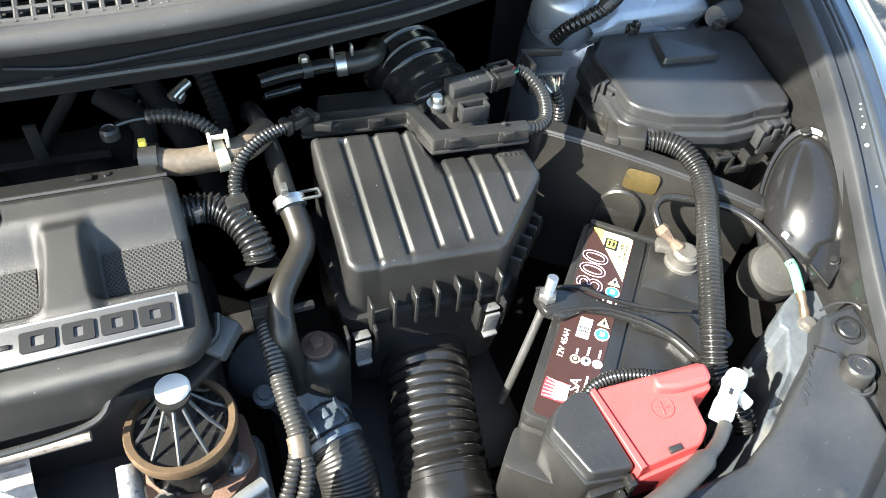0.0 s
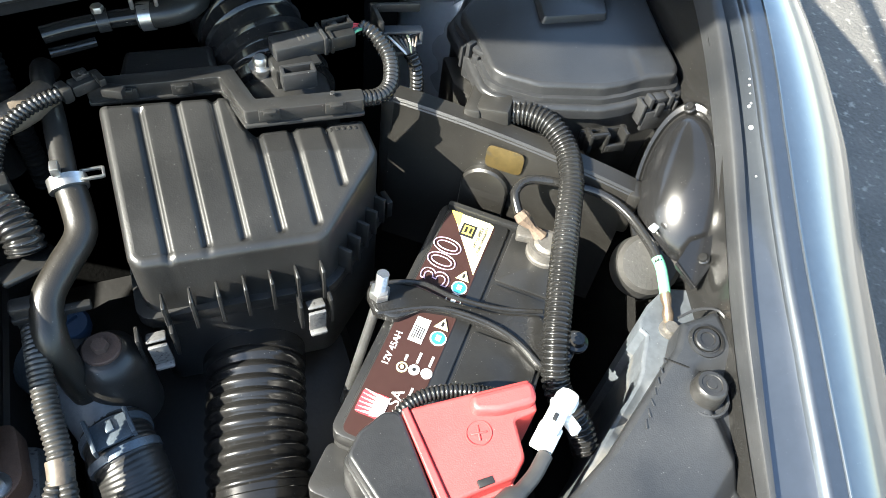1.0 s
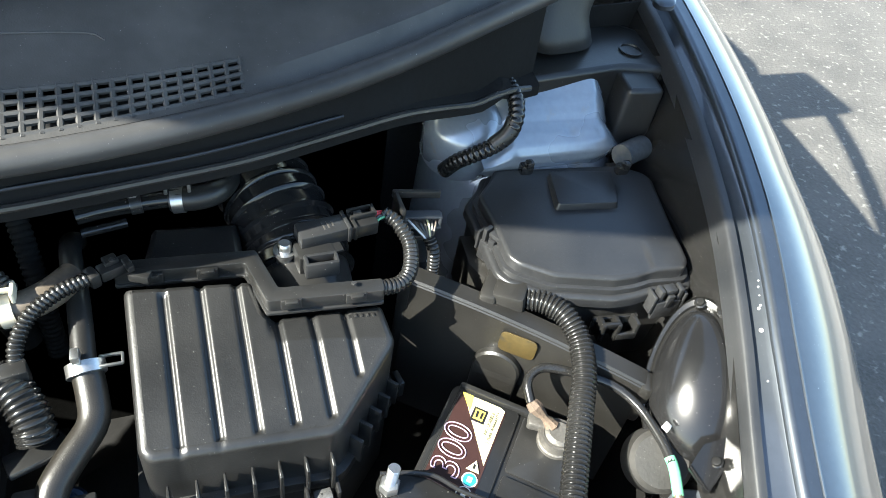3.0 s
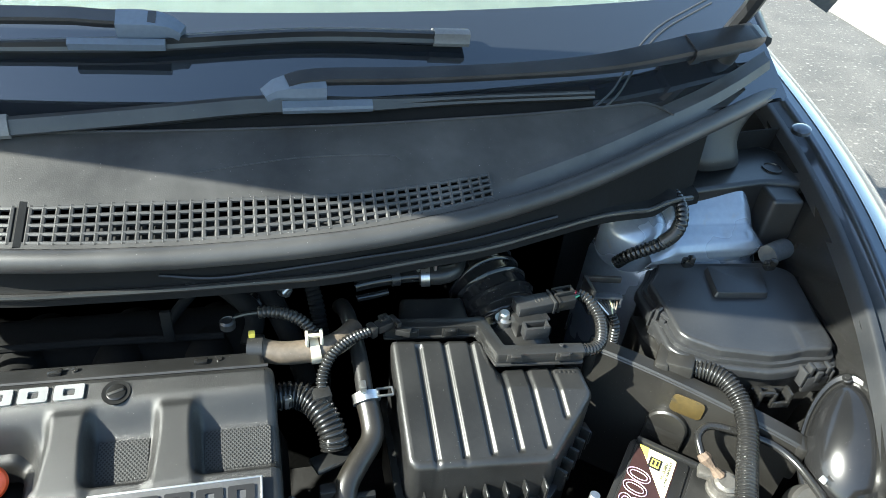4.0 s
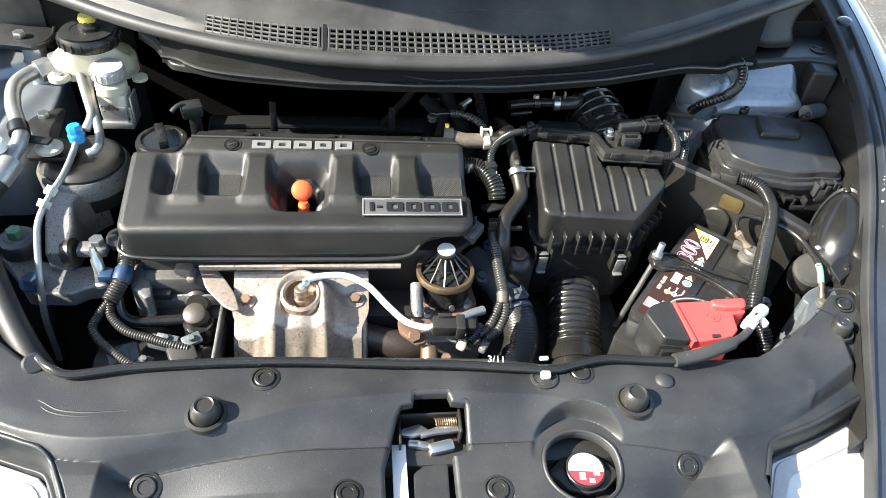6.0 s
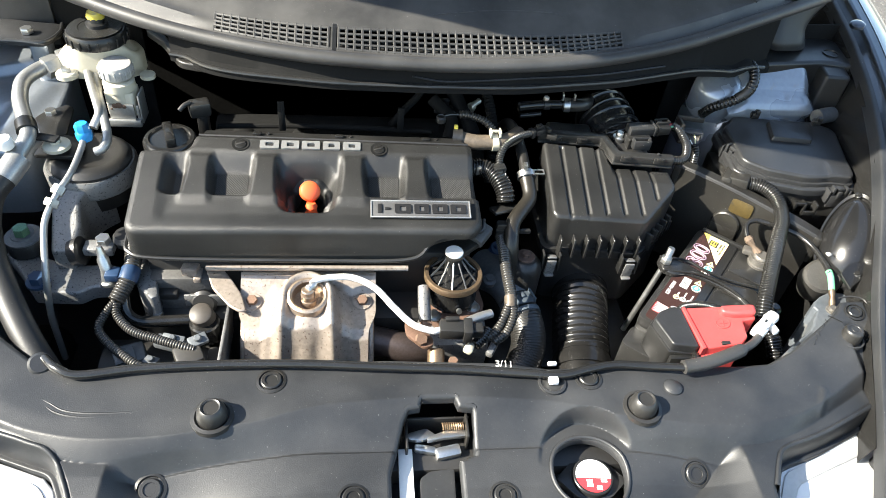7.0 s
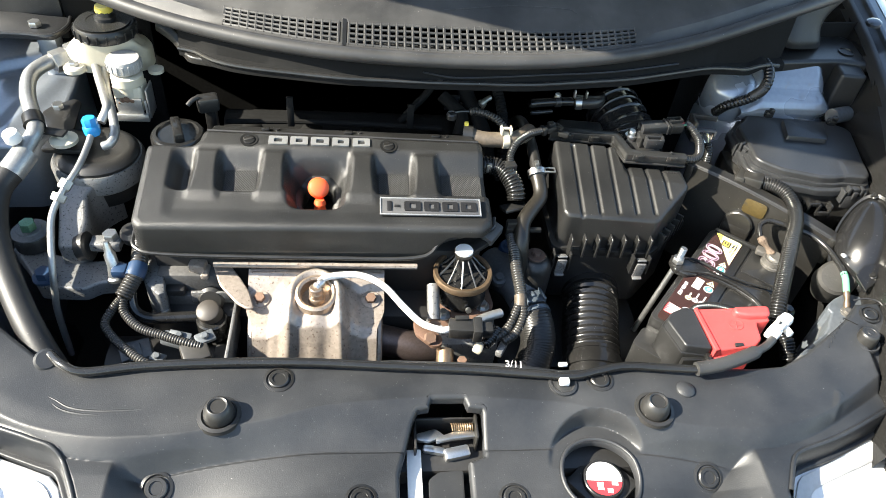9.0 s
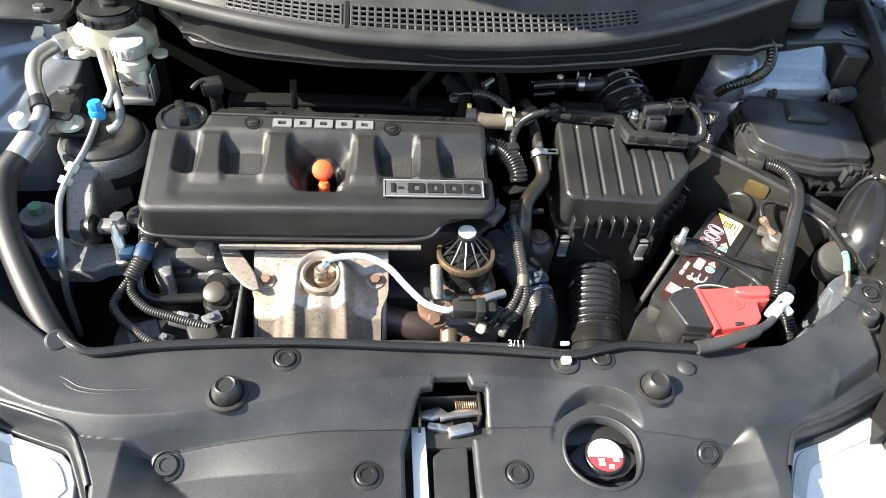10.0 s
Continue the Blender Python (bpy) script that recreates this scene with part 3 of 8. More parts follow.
def sheet(x0, x1, y0, y1, fn, nx=40, ny=20, thick=0.005):
    v, f = [], []
    for i in range(nx + 1):
        for j in range(ny + 1):
            x = x0 + (x1 - x0) * i / nx
            lo = y0(x) if callable(y0) else y0
            hi = y1(x) if callable(y1) else y1
            y = lo + (hi - lo) * j / ny
            v.append((x, y, fn(x, y)))
    k = len(v)
    v += [(x, y, z - thick) for x, y, z in v]
    for i in range(nx):
        for j in range(ny):
            a = i * (ny + 1) + j
            q = (a, a + ny + 1, a + ny + 2, a + 1)
            f += [q, tuple(p + k for p in q[::-1])]
    return v, f


def glass_low(x):
    return min(0.518 + 0.19 * x * x, float(np.interp(abs(x), (0.45, 0.5, 0.6, 0.74), (0.545, 0.550, 0.594, 0.676))))


def cowl_back(x):
    return 0.5335 + 0.19 * x * x


def frit_edge(x):
    return 0.663 + 0.20 * x * x


part("printed_band", sheet(-0.70, 0.70, glass_low, lambda x: max(frit_edge(x), glass_low(x) + 0.01), glass_z), M_GLASS, wind, "black printed band of the windscreen")
pane = part("pane", sheet(-0.70, 0.70, lambda x: max(frit_edge(x), glass_low(x) + 0.01), lambda x: 1.45 - 0.2 * x * x, glass_z), M_CLEAR, wind, "clear green-tinted glass")
pane.visible_shadow = False
part("dashboard", sheet(-0.68, 0.68, 0.66, 1.15, lambda x, y: 1.075 + 0.02 * (y - 0.66) - 0.08 * x * x, 20, 10, 0.02), material("pale dusty dashboard", (0.105, 0.118, 0.112), 0.7, vary=0.15, scale=12), wind)
# added black strip: paints the shaded gap between cowl edge, wiper and glass
part("base_shade", sheet(-0.16, 0.425, lambda x: cowl_back(x) - 0.006, lambda x: cowl_back(x) + 0.002 + 0.026 * float(step_up(-0.16, 0.30, np.array(x))), lambda x, y: glass_z(x, y) + 0.0012, 40, 4, 0.001), M_SHADE, wind, "black strip standing in for the shaded gap at the foot of the glass")
for off, r in ((0.0, 0.0012), (0.010, 0.0012)):
    part("edge_line", tube([(x + 0.6 * off, y - 0.4 * off, glass_z(x + 0.6 * off, y - 0.4 * off) + 0.0006) for x, y in ((0.400, 0.556), (0.424, 0.5696), (0.455, 0.5935), (0.482, 0.624), (0.506, 0.652), (0.549, 0.688), (0.632, 0.737))], r, 6), M_SEAL, wind, "pale sealing line")
for s in (1, -1):
    part("pillar_trim", tube([(s * 0.715, 0.72, 1.09), (s * 0.70, 0.9, 1.20), (s * 0.66, 1.2, 1.36), (s * 0.62, 1.45, 1.47)], 0.022, 10), M_PLASTIC, wind)
part("roof_edge", rbox((0, 1.55, 1.53), (1.25, 0.3, 0.06), 0.02), M_PAINT, wind)

# ---- raised bonnet ----
bonnet = thing("bonnet", (0, 0.80, 1.03), "blue-grey metallic bonnet raised over the engine bay", "bonnet")
OPEN = radians(53.0)


def bonnet_at(x, v, h):
    """A place on the open bonnet: v metres forward of its hinges, h metres above its skin."""
    crown = 0.020 * math.sin(math.pi * min(1.0, v / 1.05)) - 0.05 * x * x + h
    return (x, 0.80 - v * math.cos(OPEN) + crown * math.sin(OPEN), 1.03 + v * math.sin(OPEN) + crown * math.cos(OPEN))


def bonnet_skin(h0, h1, inset=0.0):
    v, f, nu, nv = [], [], 40, 40
    for layer in (h0, h1):
        for i in range(nu + 1):
            u = -1 + 2 * i / nu
            for j in range(nv + 1):
                t = j / nv
                side = along(0.78 - t * 1.02, 1) - 0.004 - inset
                x = u * side
                back = 0.175 + 0.185 * (1 - u * u) + inset
                front = 1.035 - 0.10 * u * u - inset
                v.append(bonnet_at(x, back + (front - back) * t, layer))
    k = (nu + 1) * (nv + 1)
    for i in range(nu):
        for j in range(nv):
            a = i * (nv + 1) + j
            q = (a, a + nv + 1, a + nv + 2, a + 1)
            f += [q, tuple(p + k for p in q[::-1])]
    rim = [i * (nv + 1) for i in range(nu + 1)] + [nu * (nv + 1) + j for j in range(1, nv + 1)] + [i * (nv + 1) + nv for i in range(nu - 1, -1, -1)] + list(range(nv - 1, 0, -1))
    f += [(p, q, q + k, p + k) for p, q in zip(rim, rim[1:] + rim[:1])]
    return v, f


part("outer_skin", bonnet_skin(0.0, 0.004), M_PAINT, bonnet)
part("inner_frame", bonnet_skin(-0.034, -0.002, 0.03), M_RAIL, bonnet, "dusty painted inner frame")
for s in (1, -1):
    part("hinge_arm", tube([(s * 0.672, 0.735, 0.985), (s * 0.670, 0.760, 1.04), bonnet_at(s * 0.640, 0.20, -0.024), bonnet_at(s * 0.620, 0.30, -0.026)], 0.010, 8), M_FUSE, bonnet)

# ---- cowl ----
cowl = thing("cowl_cover", (0, 0.47, 1.0), "sun-faded grey-black plastic cowl cover below the windscreen", "cowl cover")


SEAL_X = (0, 0.1, 0.2, 0.3, 0.4, 0.5, 0.6, 0.74)
SEAL_Y = (0.412, 0.415, 0.430, 0.457, 0.490, 0.533, 0.578, 0.660)
SEAL_Z = (1.026, 1.026, 1.026, 1.028, 1.036, 1.050, 1.061, 1.066)
SX = np.linspace(0, 0.74, 75)
SMOOTH = np.ones(11) / 11
SY = np.convolve(np.pad(np.interp(SX, SEAL_X, SEAL_Y), 5, "reflect", reflect_type="odd"), SMOOTH, "valid")
SZ = np.convolve(np.pad(np.interp(SX, SEAL_X, SEAL_Z), 5, "reflect", reflect_type="odd"), SMOOTH, "valid")


def seal_y(x):
    return np.interp(np.abs(x), SX, SY)


def seal_z(x):
    return np.interp(np.abs(x), SX, SZ)


def cowl_z(x, y):
    """A plain ramp behind the grille; towards the ends a short steep face up to a crease, then a flat field."""
    d = y - seal_y(x)
    ye = np.maximum(0.5335 + 0.19 * x * x, seal_y(x) + 0.02)
    t = np.clip(d / (ye - seal_y(x)), 0, 1)
    ramp = seal_z(x) + 0.006 + (glass_z(x, ye) + 0.004 - seal_z(x) - 0.006) * (0.9 * t + 0.1 * t * t)
    w = step_up(0.004, 0.020, d)
    fold = (seal_z(x) + 0.002) * (1 - w) + (glass_z(x, y) + 0.003 + 0.004 * np.exp(-((d - 0.021) / 0.006) ** 2)) * w
    k = step_up(0.25, 0.36, np.abs(x))
    return ramp * (1 - k) + fold * k


GRX0, GRX1 = -0.287, 0.287


def cowl_end(x):
    a = abs(x)
    back = 0.5335 + 0.19 * a * a - 0.030 * float(step_up(0.490, 0.535, np.array(a)))
    return max(back, float(seal_y(x)) + 0.021)


def grille_lo(x):
    return 0.010 + 0.004 * max(0, abs(x) - 0.15)


def grille_hi(x):
    return 0.046 - 0.055 * max(0, abs(x) - 0.05)


def cowl_panel():
    v, f, nx, ny = [], [], 160, 26
    for i in range(nx + 1):
        x = -0.69 + 1.38 * i / nx
        y0, y1 = float(seal_y(x)) + 0.002, cowl_end(x)
        row = [0.004, grille_lo(x), grille_hi(x)] if GRX0 - 0.01 < x < GRX1 + 0.01 else [0.004, 0.010, 0.032]
        ys = list(np.linspace(row[0], row[1], 3)) + list(np.linspace(row[1], row[2], 6))[1:] + list(np.linspace(row[2], max(y1 - y0, row[2] + 0.004), ny - 6))[1:]
        for d in ys:
            v.append((x, y0 + d, float(cowl_z(x, y0 + d))))
    k = len(v) // (nx + 1)
    for i in range(nx):
        x = -0.69 + 1.38 * (i + 0.5) / nx
        for j in range(k - 1):
            if GRX0 < x < GRX1 and 2 <= j < 7:
                continue
            a = i * k + j
            f.append((a, a + k, a + k + 1, a + 1))
    return v, f


part("panel", cowl_panel(), M_COWL, cowl, angle=25)


def on_cowl(x, d, lift=0.0):
    y = float(seal_y(x)) + 0.002 + d
    return (x, y, float(cowl_z(x, y)) + lift)


for x0, x1 in ((GRX0, -0.134), (-0.120, GRX1)):
    bars = []
    n = int((x1 - x0) / 0.0107)
    for i in range(n + 1):
        x = x0 + (x1 - x0) * i / n
        lo_d, hi_d = grille_lo(x) - 0.002, grille_hi(x) + 0.002
        bars.append(tube([on_cowl(x, lo_d + (hi_d - lo_d) * t, -0.0015) for t in (0, 0.5, 1)], 0.0021, 6, 0.02))
    for r in np.linspace(0.0, 1.0, 5):
        bars.append(tube([on_cowl(x, grille_lo(x) + (grille_hi(x) - grille_lo(x)) * r, -0.0015) for x in np.linspace(x0, x1, 24)], 0.0021, 6, 0.02))
    part("grille", geo_join(*bars), M_COWL, cowl, "square-mesh air intake grille", kind="stuff")
part("back_edge", tube([(float(x), cowl_end(float(x)) - 0.001, float(cowl_z(float(x), cowl_end(float(x)) - 0.001)) + 0.0004) for x in np.linspace(-0.52, 0.52, 60)], 0.0016, 6), M_SEAL, cowl)
part("scuff", tube([on_cowl(x, d, 0.0002) for x, d in ((0.01, 0.074), (0.05, 0.079), (0.10, 0.083), (0.15, 0.080), (0.19, 0.073), (0.20, 0.066))], 0.0007, 5), M_SEAL, cowl, "faint pale scuff")
part("divider", tube([on_cowl(-0.127, d, -0.004) for d in (0.006, 0.026, 0.048)], 0.0055, 6, 0.01), M_PLASTIC, cowl)
part("intake_well", sheet(-0.30, 0.30, lambda x: float(seal_y(x)) + 0.006, lambda x: float(seal_y(x)) + 0.056, lambda x, y: float(cowl_z(x, y)) - 0.028, 30, 4), M_DARK, cowl)
xs = np.linspace(-0.695, 0.695, 60)
part("seal", tube([(x, float(seal_y(x)) - 0.004, float(seal_z(x)) + 0.003) for x in xs], 0.0100, 14), M_SEAL, cowl, "round dusty rubber bonnet seal")
# the channel under the seal, wider towards the sides
LIP_X = (-0.352, -0.345, -0.30, -0.261, -0.134, 0.0, 0.129, 0.28, 0.453, 0.526, 0.56, 0.60, 0.66)
LIP_Y = (0.520, 0.470, 0.438, 0.426, 0.409, 0.407, 0.411, 0.438, 0.494, 0.522, 0.538, 0.552, 0.590)
LX = np.linspace(-0.352, 0.572, 80)
LY = np.convolve(np.pad(np.interp(LX, LIP_X, LIP_Y), 2, "edge"), np.ones(5) / 5, "valid")


def lip_y(x):
    return float(np.interp(x, LX, LY))


def lip_z(x):
    return 0.996 - 0.020 * float(step_up(0.40, 0.54, np.array(x))) + 0.010 * math.exp(-((x - 0.525) / 0.014) ** 2)


v, f = [], []
for i, x in enumerate(LX):
    x = float(x)
    ys, zs = float(seal_y(x)), float(seal_z(x))
    y0 = min(lip_y(x), ys - 0.004)
    zl = lip_z(x)
    for y, z in ((y0 - 0.001, zl - 0.010), (y0, zl), (y0 + 0.004, zl + 0.002), (max(y0 + 0.006, ys - 0.008), zl + 0.004), (max(y0 + 0.008, ys - 0.002), zs - 0.004)):
        v.append((x, y, z))
    if i:
        for j in range(4):
            a = (i - 1) * 5 + j
            f.append((a, a + 1, a + 6, a + 5))
part("gutter", (v, f), M_SHADE, cowl, angle=50)
part("lip", tube([(float(x), min(lip_y(float(x)), float(seal_y(float(x))) - 0.004), lip_z(float(x))) for x in LX[::2]], 0.0030, 8), M_PLASTIC, cowl)
part("end_plate", moulded(rounded([(-0.404, 0.548), (-0.385, 0.556), (-0.345, 0.490), (-0.280, 0.456), (-0.275, 0.440), (-0.338, 0.456), (-0.372, 0.514)], 0.01), lambda x, y: 0.992 + 0.0 * x, 0.003, 0.003, 0.982), M_SHIELD, cowl, "pale dusty cowl end plate")
part("lip_bolt", hexagon((0.004, 0.411, 0.994), 0.004, 0.004), M_STEEL, cowl)


# ---- front cover ----
BACK = [(-0.575, 0.158), (-0.535, 0.135), (-0.46, 0.080), (-0.41, 0.060), (-0.30, 0.064), (-0.06, 0.074), (0.08, 0.068), (0.14, 0.058), (0.25, 0.061), (0.38, 0.058),
        (0.425, 0.061), (0.466, 0.080), (0.516, 0.112), (0.546, 0.132), (0.560, 0.148), (0.592, 0.148)]
FRONT = [(0.588, 0.115), (0.578, 0.085), (0.550, 0.008), (0.531, -0.001), (0.463, -0.030), (0.412, -0.046), (0.394, -0.058), (0.374, -0.095), (0.362, -0.16), (-0.362, -0.16), (-0.374, -0.095),
         (-0.389, -0.064), (-0.408, -0.034), (-0.437, -0.021), (-0.475, -0.006), (-0.56, 0.03), (-0.60, 0.10)]
cover = thing("radiator_cover", (0, -0.02, 0.76), "satin dark grey plastic radiator cover across the nose", "radiator cover")
LATCH = [(-0.055, -0.17), (-0.055, -0.058), (-0.040, -0.004), (-0.034, 0.008), (-0.021, 0.010), (-0.018, 0.020), (0.020, 0.020), (0.024, 0.010), (0.040, 0.008), (0.040, -0.04), (0.022, -0.046), (0.022, -0.17)]
HOLE = disc(0.0430, 60, 0.169, -0.064)


CRX = np.linspace(0, 0.62, 125)
CR1 = np.convolve(np.pad(np.interp(CRX, (0, 0.09, 0.146, 0.20, 0.25, 0.30, 0.365, 0.403, 0.452, 0.536, 0.62), (0.018, 0.012, 0.006, -0.012, -0.020, -0.028, -0.030, -0.025, -0.012, 0.034, 0.085)), 4, "edge"), np.ones(9) / 9, "valid")
CR2 = np.convolve(np.pad(np.interp(CRX, (0, 0.065, 0.145, 0.21, 0.268, 0.316, 0.35, 0.40, 0.62), (-0.034, -0.034, -0.033, -0.039, -0.045, -0.055, -0.062, -0.056, 0.055)), 4, "edge"), np.ones(9) / 9, "valid")


def cover_z(x, y):
    x, y = np.asarray(x, float), np.asarray(y, float)
    a = np.abs(x)
    c1, c2 = np.interp(a, CRX, CR1), np.interp(a, CRX, CR2)
    # a flat band at the back, a slope to the lower terrace, and a slow fall to the nose
    t = np.clip((c1 + 0.005 - y) / (c1 + 0.005 - c2), 0, 1)
    soft = 0.75 * t + 0.25 * t * t * (3 - 2 * t)
    z = 0.822 - 0.002 * step_up(c1 + 0.03, c1, y) - 0.027 * soft
    z = z - (0.10 + 0.42 * step_up(0.14, 0.32, a)) * np.clip(c2 + 0.018 * step_up(0.14, 0.32, a) - y, 0, 0.045) * (a < 0.40)
    z = z + 0.0034 * step_up(c2 + 0.0022, c2 - 0.0022, y) * step_up(0.335, 0.31, a)
    # the level shoulders beside the lamps, reached by flat facets
    level = 0.8035 + 0.10 * np.clip(c1 - y, 0, 0.03) - 0.05 * np.maximum(-0.06 - y, 0)
    w = np.maximum(1.15 * (-0.036 - y), 0.004)
    s = np.clip((a - 0.352 + w) / w, 0, 1)
    z = z + np.maximum(level - z, 0) * s
    z = z + 0.022 * step_up(0.42, 0.60, a) * step_up(0.02, 0.14, y)
    z = z + 0.0020 * ridge(x, y, (0.480, 0.018), (0.466, -0.006), 0.005)
    # the hollow behind the filler hole
    r = np.hypot(x - 0.169, y + 0.055)
    z = z + (np.minimum(z, 0.7945 - 0.06 * (y + 0.064)) - z) * (1 - step_up(0.0530, 0.0595, r))
    z = z - 0.03 * step_up(-0.11, -0.17, y)
    return z - 0.012 * step_up(0.545, 0.56, a) * step_up(0.12, 0.10, y)


part("panel", moulded(BACK + FRONT, cover_z, 0.005, 0.0015, lambda x, y: cover_z(x, y) - 0.03, (LATCH, HOLE), 0.008), M_PANEL, cover, angle=30)
for edge in (FRONT[2:8], FRONT[10:16]):
    path = spline([(x, y, 0.0) for x, y in edge], 0.006)
    v, f = [], []
    for q, p in enumerate(path):
        d = (path[min(q + 1, len(path) - 1)] - path[max(q - 1, 0)]).normalized()
        out = Vector((d.y, -d.x, 0.0))
        if out.y > 0 or abs(p.x + out.x) < abs(p.x):
            out = -out
        zt = float(cover_z(p.x - out.x * 0.004, p.y - out.y * 0.004))
        zb = min(0.779, zt - 0.012)
        for k, h in ((-0.0030, zt - 0.0015), (-0.0024, zt + 0.0008), (-0.0008, zt + 0.0020), (0.0012, zt + 0.0018), (0.0026, zt - 0.0002), (0.0050, zt * 0.6 + zb * 0.4), (0.0075, zb + 0.0008), (0.0090, zb + 0.0008), (0.0110, zb + 0.0016), (0.0126, zb + 0.0008), (0.0132, zb - 0.0015), (0.0132, zb - 0.010)):
            v.append((p.x + out.x * k, p.y + out.y * k, h))
    n = 12
    f = [(q * n + k, q * n + k + 1, q * n + n + k + 1, q * n + n + k) for q in range(len(path) - 1) for k in range(n - 1)]
    part("lamp_flange", (v, f), M_PANEL, cover, angle=60)
for line in ([(-0.437, 0.028), (-0.423, 0.021), (-0.403, 0.010), (-0.371, 0.006), (-0.325, 0.008)], [(-0.428, 0.019), (-0.414, 0.009), (-0.395, 0.003), (-0.368, 0.001)]):
    part("crease", tube([(x, y, float(cover_z(x, y)) - 0.0006) for x, y in line], lambda t: 0.0004 + 0.0013 * math.sin(math.pi * t), 8), M_PANEL, cover)
part("hole_rim", tube([(0.169 + 0.0450 * math.cos(a), -0.064 + 0.0450 * math.sin(a), float(cover_z(0.169 + 0.047 * math.cos(a), -0.064 + 0.047 * math.sin(a))) - 0.0002) for a in np.linspace(0, 2 * math.pi, 61)], 0.0024, 10), M_PANEL, cover)


def clip(x, y, r=0.0118):
    z = float(cover_z(np.array(x), np.array(y)))
    o = (x, y, z)
    gx, gy = (float(cover_z(x + 0.01, y) - cover_z(x - 0.01, y)) / 0.02, float(cover_z(x, y + 0.01) - cover_z(x, y - 0.01)) / 0.02)
    c = part("retaining_clip", lathe([(r * 1.45, -0.002), (r * 1.45, 0.0008), (r * 1.2, 0.0016), (r * 1.1, -0.0005), (r * 1.02, -0.0005), (r, 0.0022), (r * 0.9, 0.0032), (r * 0.62, 0.0032), (r * 0.58, 0.0018), (0, 0.0018)], o, (-gx, -gy, 1.0), 28), M_PLASTIC, cover)
    return c


for x, y in ((-0.190, 0.045), (0.184, 0.042), (-0.308, -0.063), (0.297, -0.065), (-0.096, -0.086), (0.067, -0.089), (0.569, 0.128)):
    clip(x, y, 0.0092 if x > 0.5 else 0.0118)
part("plug", lathe([(0.0115, -0.002), (0.011, 0.002), (0.008, 0.0045), (0, 0.0055)], (0.286, 0.026, cover_z(np.array(0.286), np.array(0.026))), n=24), M_PANEL, cover)


def bump_stop(x, y, k=1.0):
    z = float(cover_z(np.array(x), np.array(y)))
    ob = part("bonnet_stop", lathe([(r * k, h * k) for r, h in ((0.024, -0.004), (0.023, 0.001), (0.019, 0.002), (0.0165, -0.001), (0.0165, 0.004), (0.0155, 0.010), (0.0125, 0.0165), (0.0105, 0.018), (0.009, 0.0172), (0.0085, 0.0160), (0, 0.0160))], (x, y, z), n=32), M_RUBBER, cover, "round black rubber bonnet stop")
    return ob


for x, y in ((-0.249, 0.0), (0.240, 0.0)):
    bump_stop(x, y)
ZS = float(cover_z(np.array(0.551), np.array(0.094)))
stop = part("bonnet_stop", lathe([(0.0125, -0.006), (0.0128, 0.004), (0.0122, 0.012), (0.0115, 0.0148), (0.0100, 0.0160), (0.0075, 0.0160), (0.0070, 0.0152), (0.0040, 0.0150), (0.0036, 0.0157), (0, 0.0157)], (0.551, 0.094, ZS), (-0.04, 0.05, 1), 32), M_RUBBER, cover, "round black rubber bonnet stop")
part("socket", lathe([(0.0175, -0.004), (0.0172, 0.0006), (0.0160, 0.0010), (0.0150, 0.0002), (0.0145, -0.006)], (0.551, 0.093, ZS), n=32), M_PANEL, cover)
lettering("3/11", 0.0125, Matrix.Translation((0.084, 0.0640, 0.8226)) @ pose(0, 0, 0, 8, 0, -4), M_PRINT, cover, "pen_mark", "white hand-written mark")

part("edge_bead", tube([(0.556, 0.150, 0.8455), (0.574, 0.1515, 0.8470), (0.5905, 0.146, 0.8460), (0.5900, 0.128, 0.8435), (0.583, 0.095, 0.8265), (0.567, 0.052, 0.8150)], 0.0012, 6), M_SEAL, cover)
part("seam", tube([(x, y, float(cover_z(x, y)) + 0.0001) for x, y in ((0.533, 0.126), (0.538, 0.1215), (0.545, 0.1150), (0.5565, 0.1095), (0.566, 0.1075))], 0.0007, 5), M_SHADE, cover)
for k in range(7):
    part("mark_bar", rbox((0.4985 + 0.0056 * k, 0.088 + 0.0062 * k, float(cover_z(0.4985 + 0.0056 * k, 0.088 + 0.0062 * k)) + 0.0003), (0.0012, 0.0075 - 0.0006 * k, 0.0010), 0.0003, (0, 0, -28 + 11 * (k % 3))), M_PANEL, cover)


# ---- engine cover ----
ec = thing("engine_cover", (-0.16, 0.3, 0.80), "black grained plastic engine cover with four humps and a silver badge", "engine cover")
EC_POLY = rounded([(-0.385, 0.240), (-0.375, 0.229), (0.060, 0.232), (0.074, 0.250), (0.072, 0.300), (0.069, 0.386), (-0.316, 0.393), (-0.321, 0.368), (-0.386, 0.364)], 0.009)
HUMPS = (-0.305, -0.218, -0.100, -0.014)
WELL = rounded([(-0.200, 0.262), (-0.119, 0.262), (-0.121, 0.352), (-0.197, 0.352)], 0.024, 6)


def ec_plane(x, y):
    return 0.9175 + (y - 0.375) * 0.225


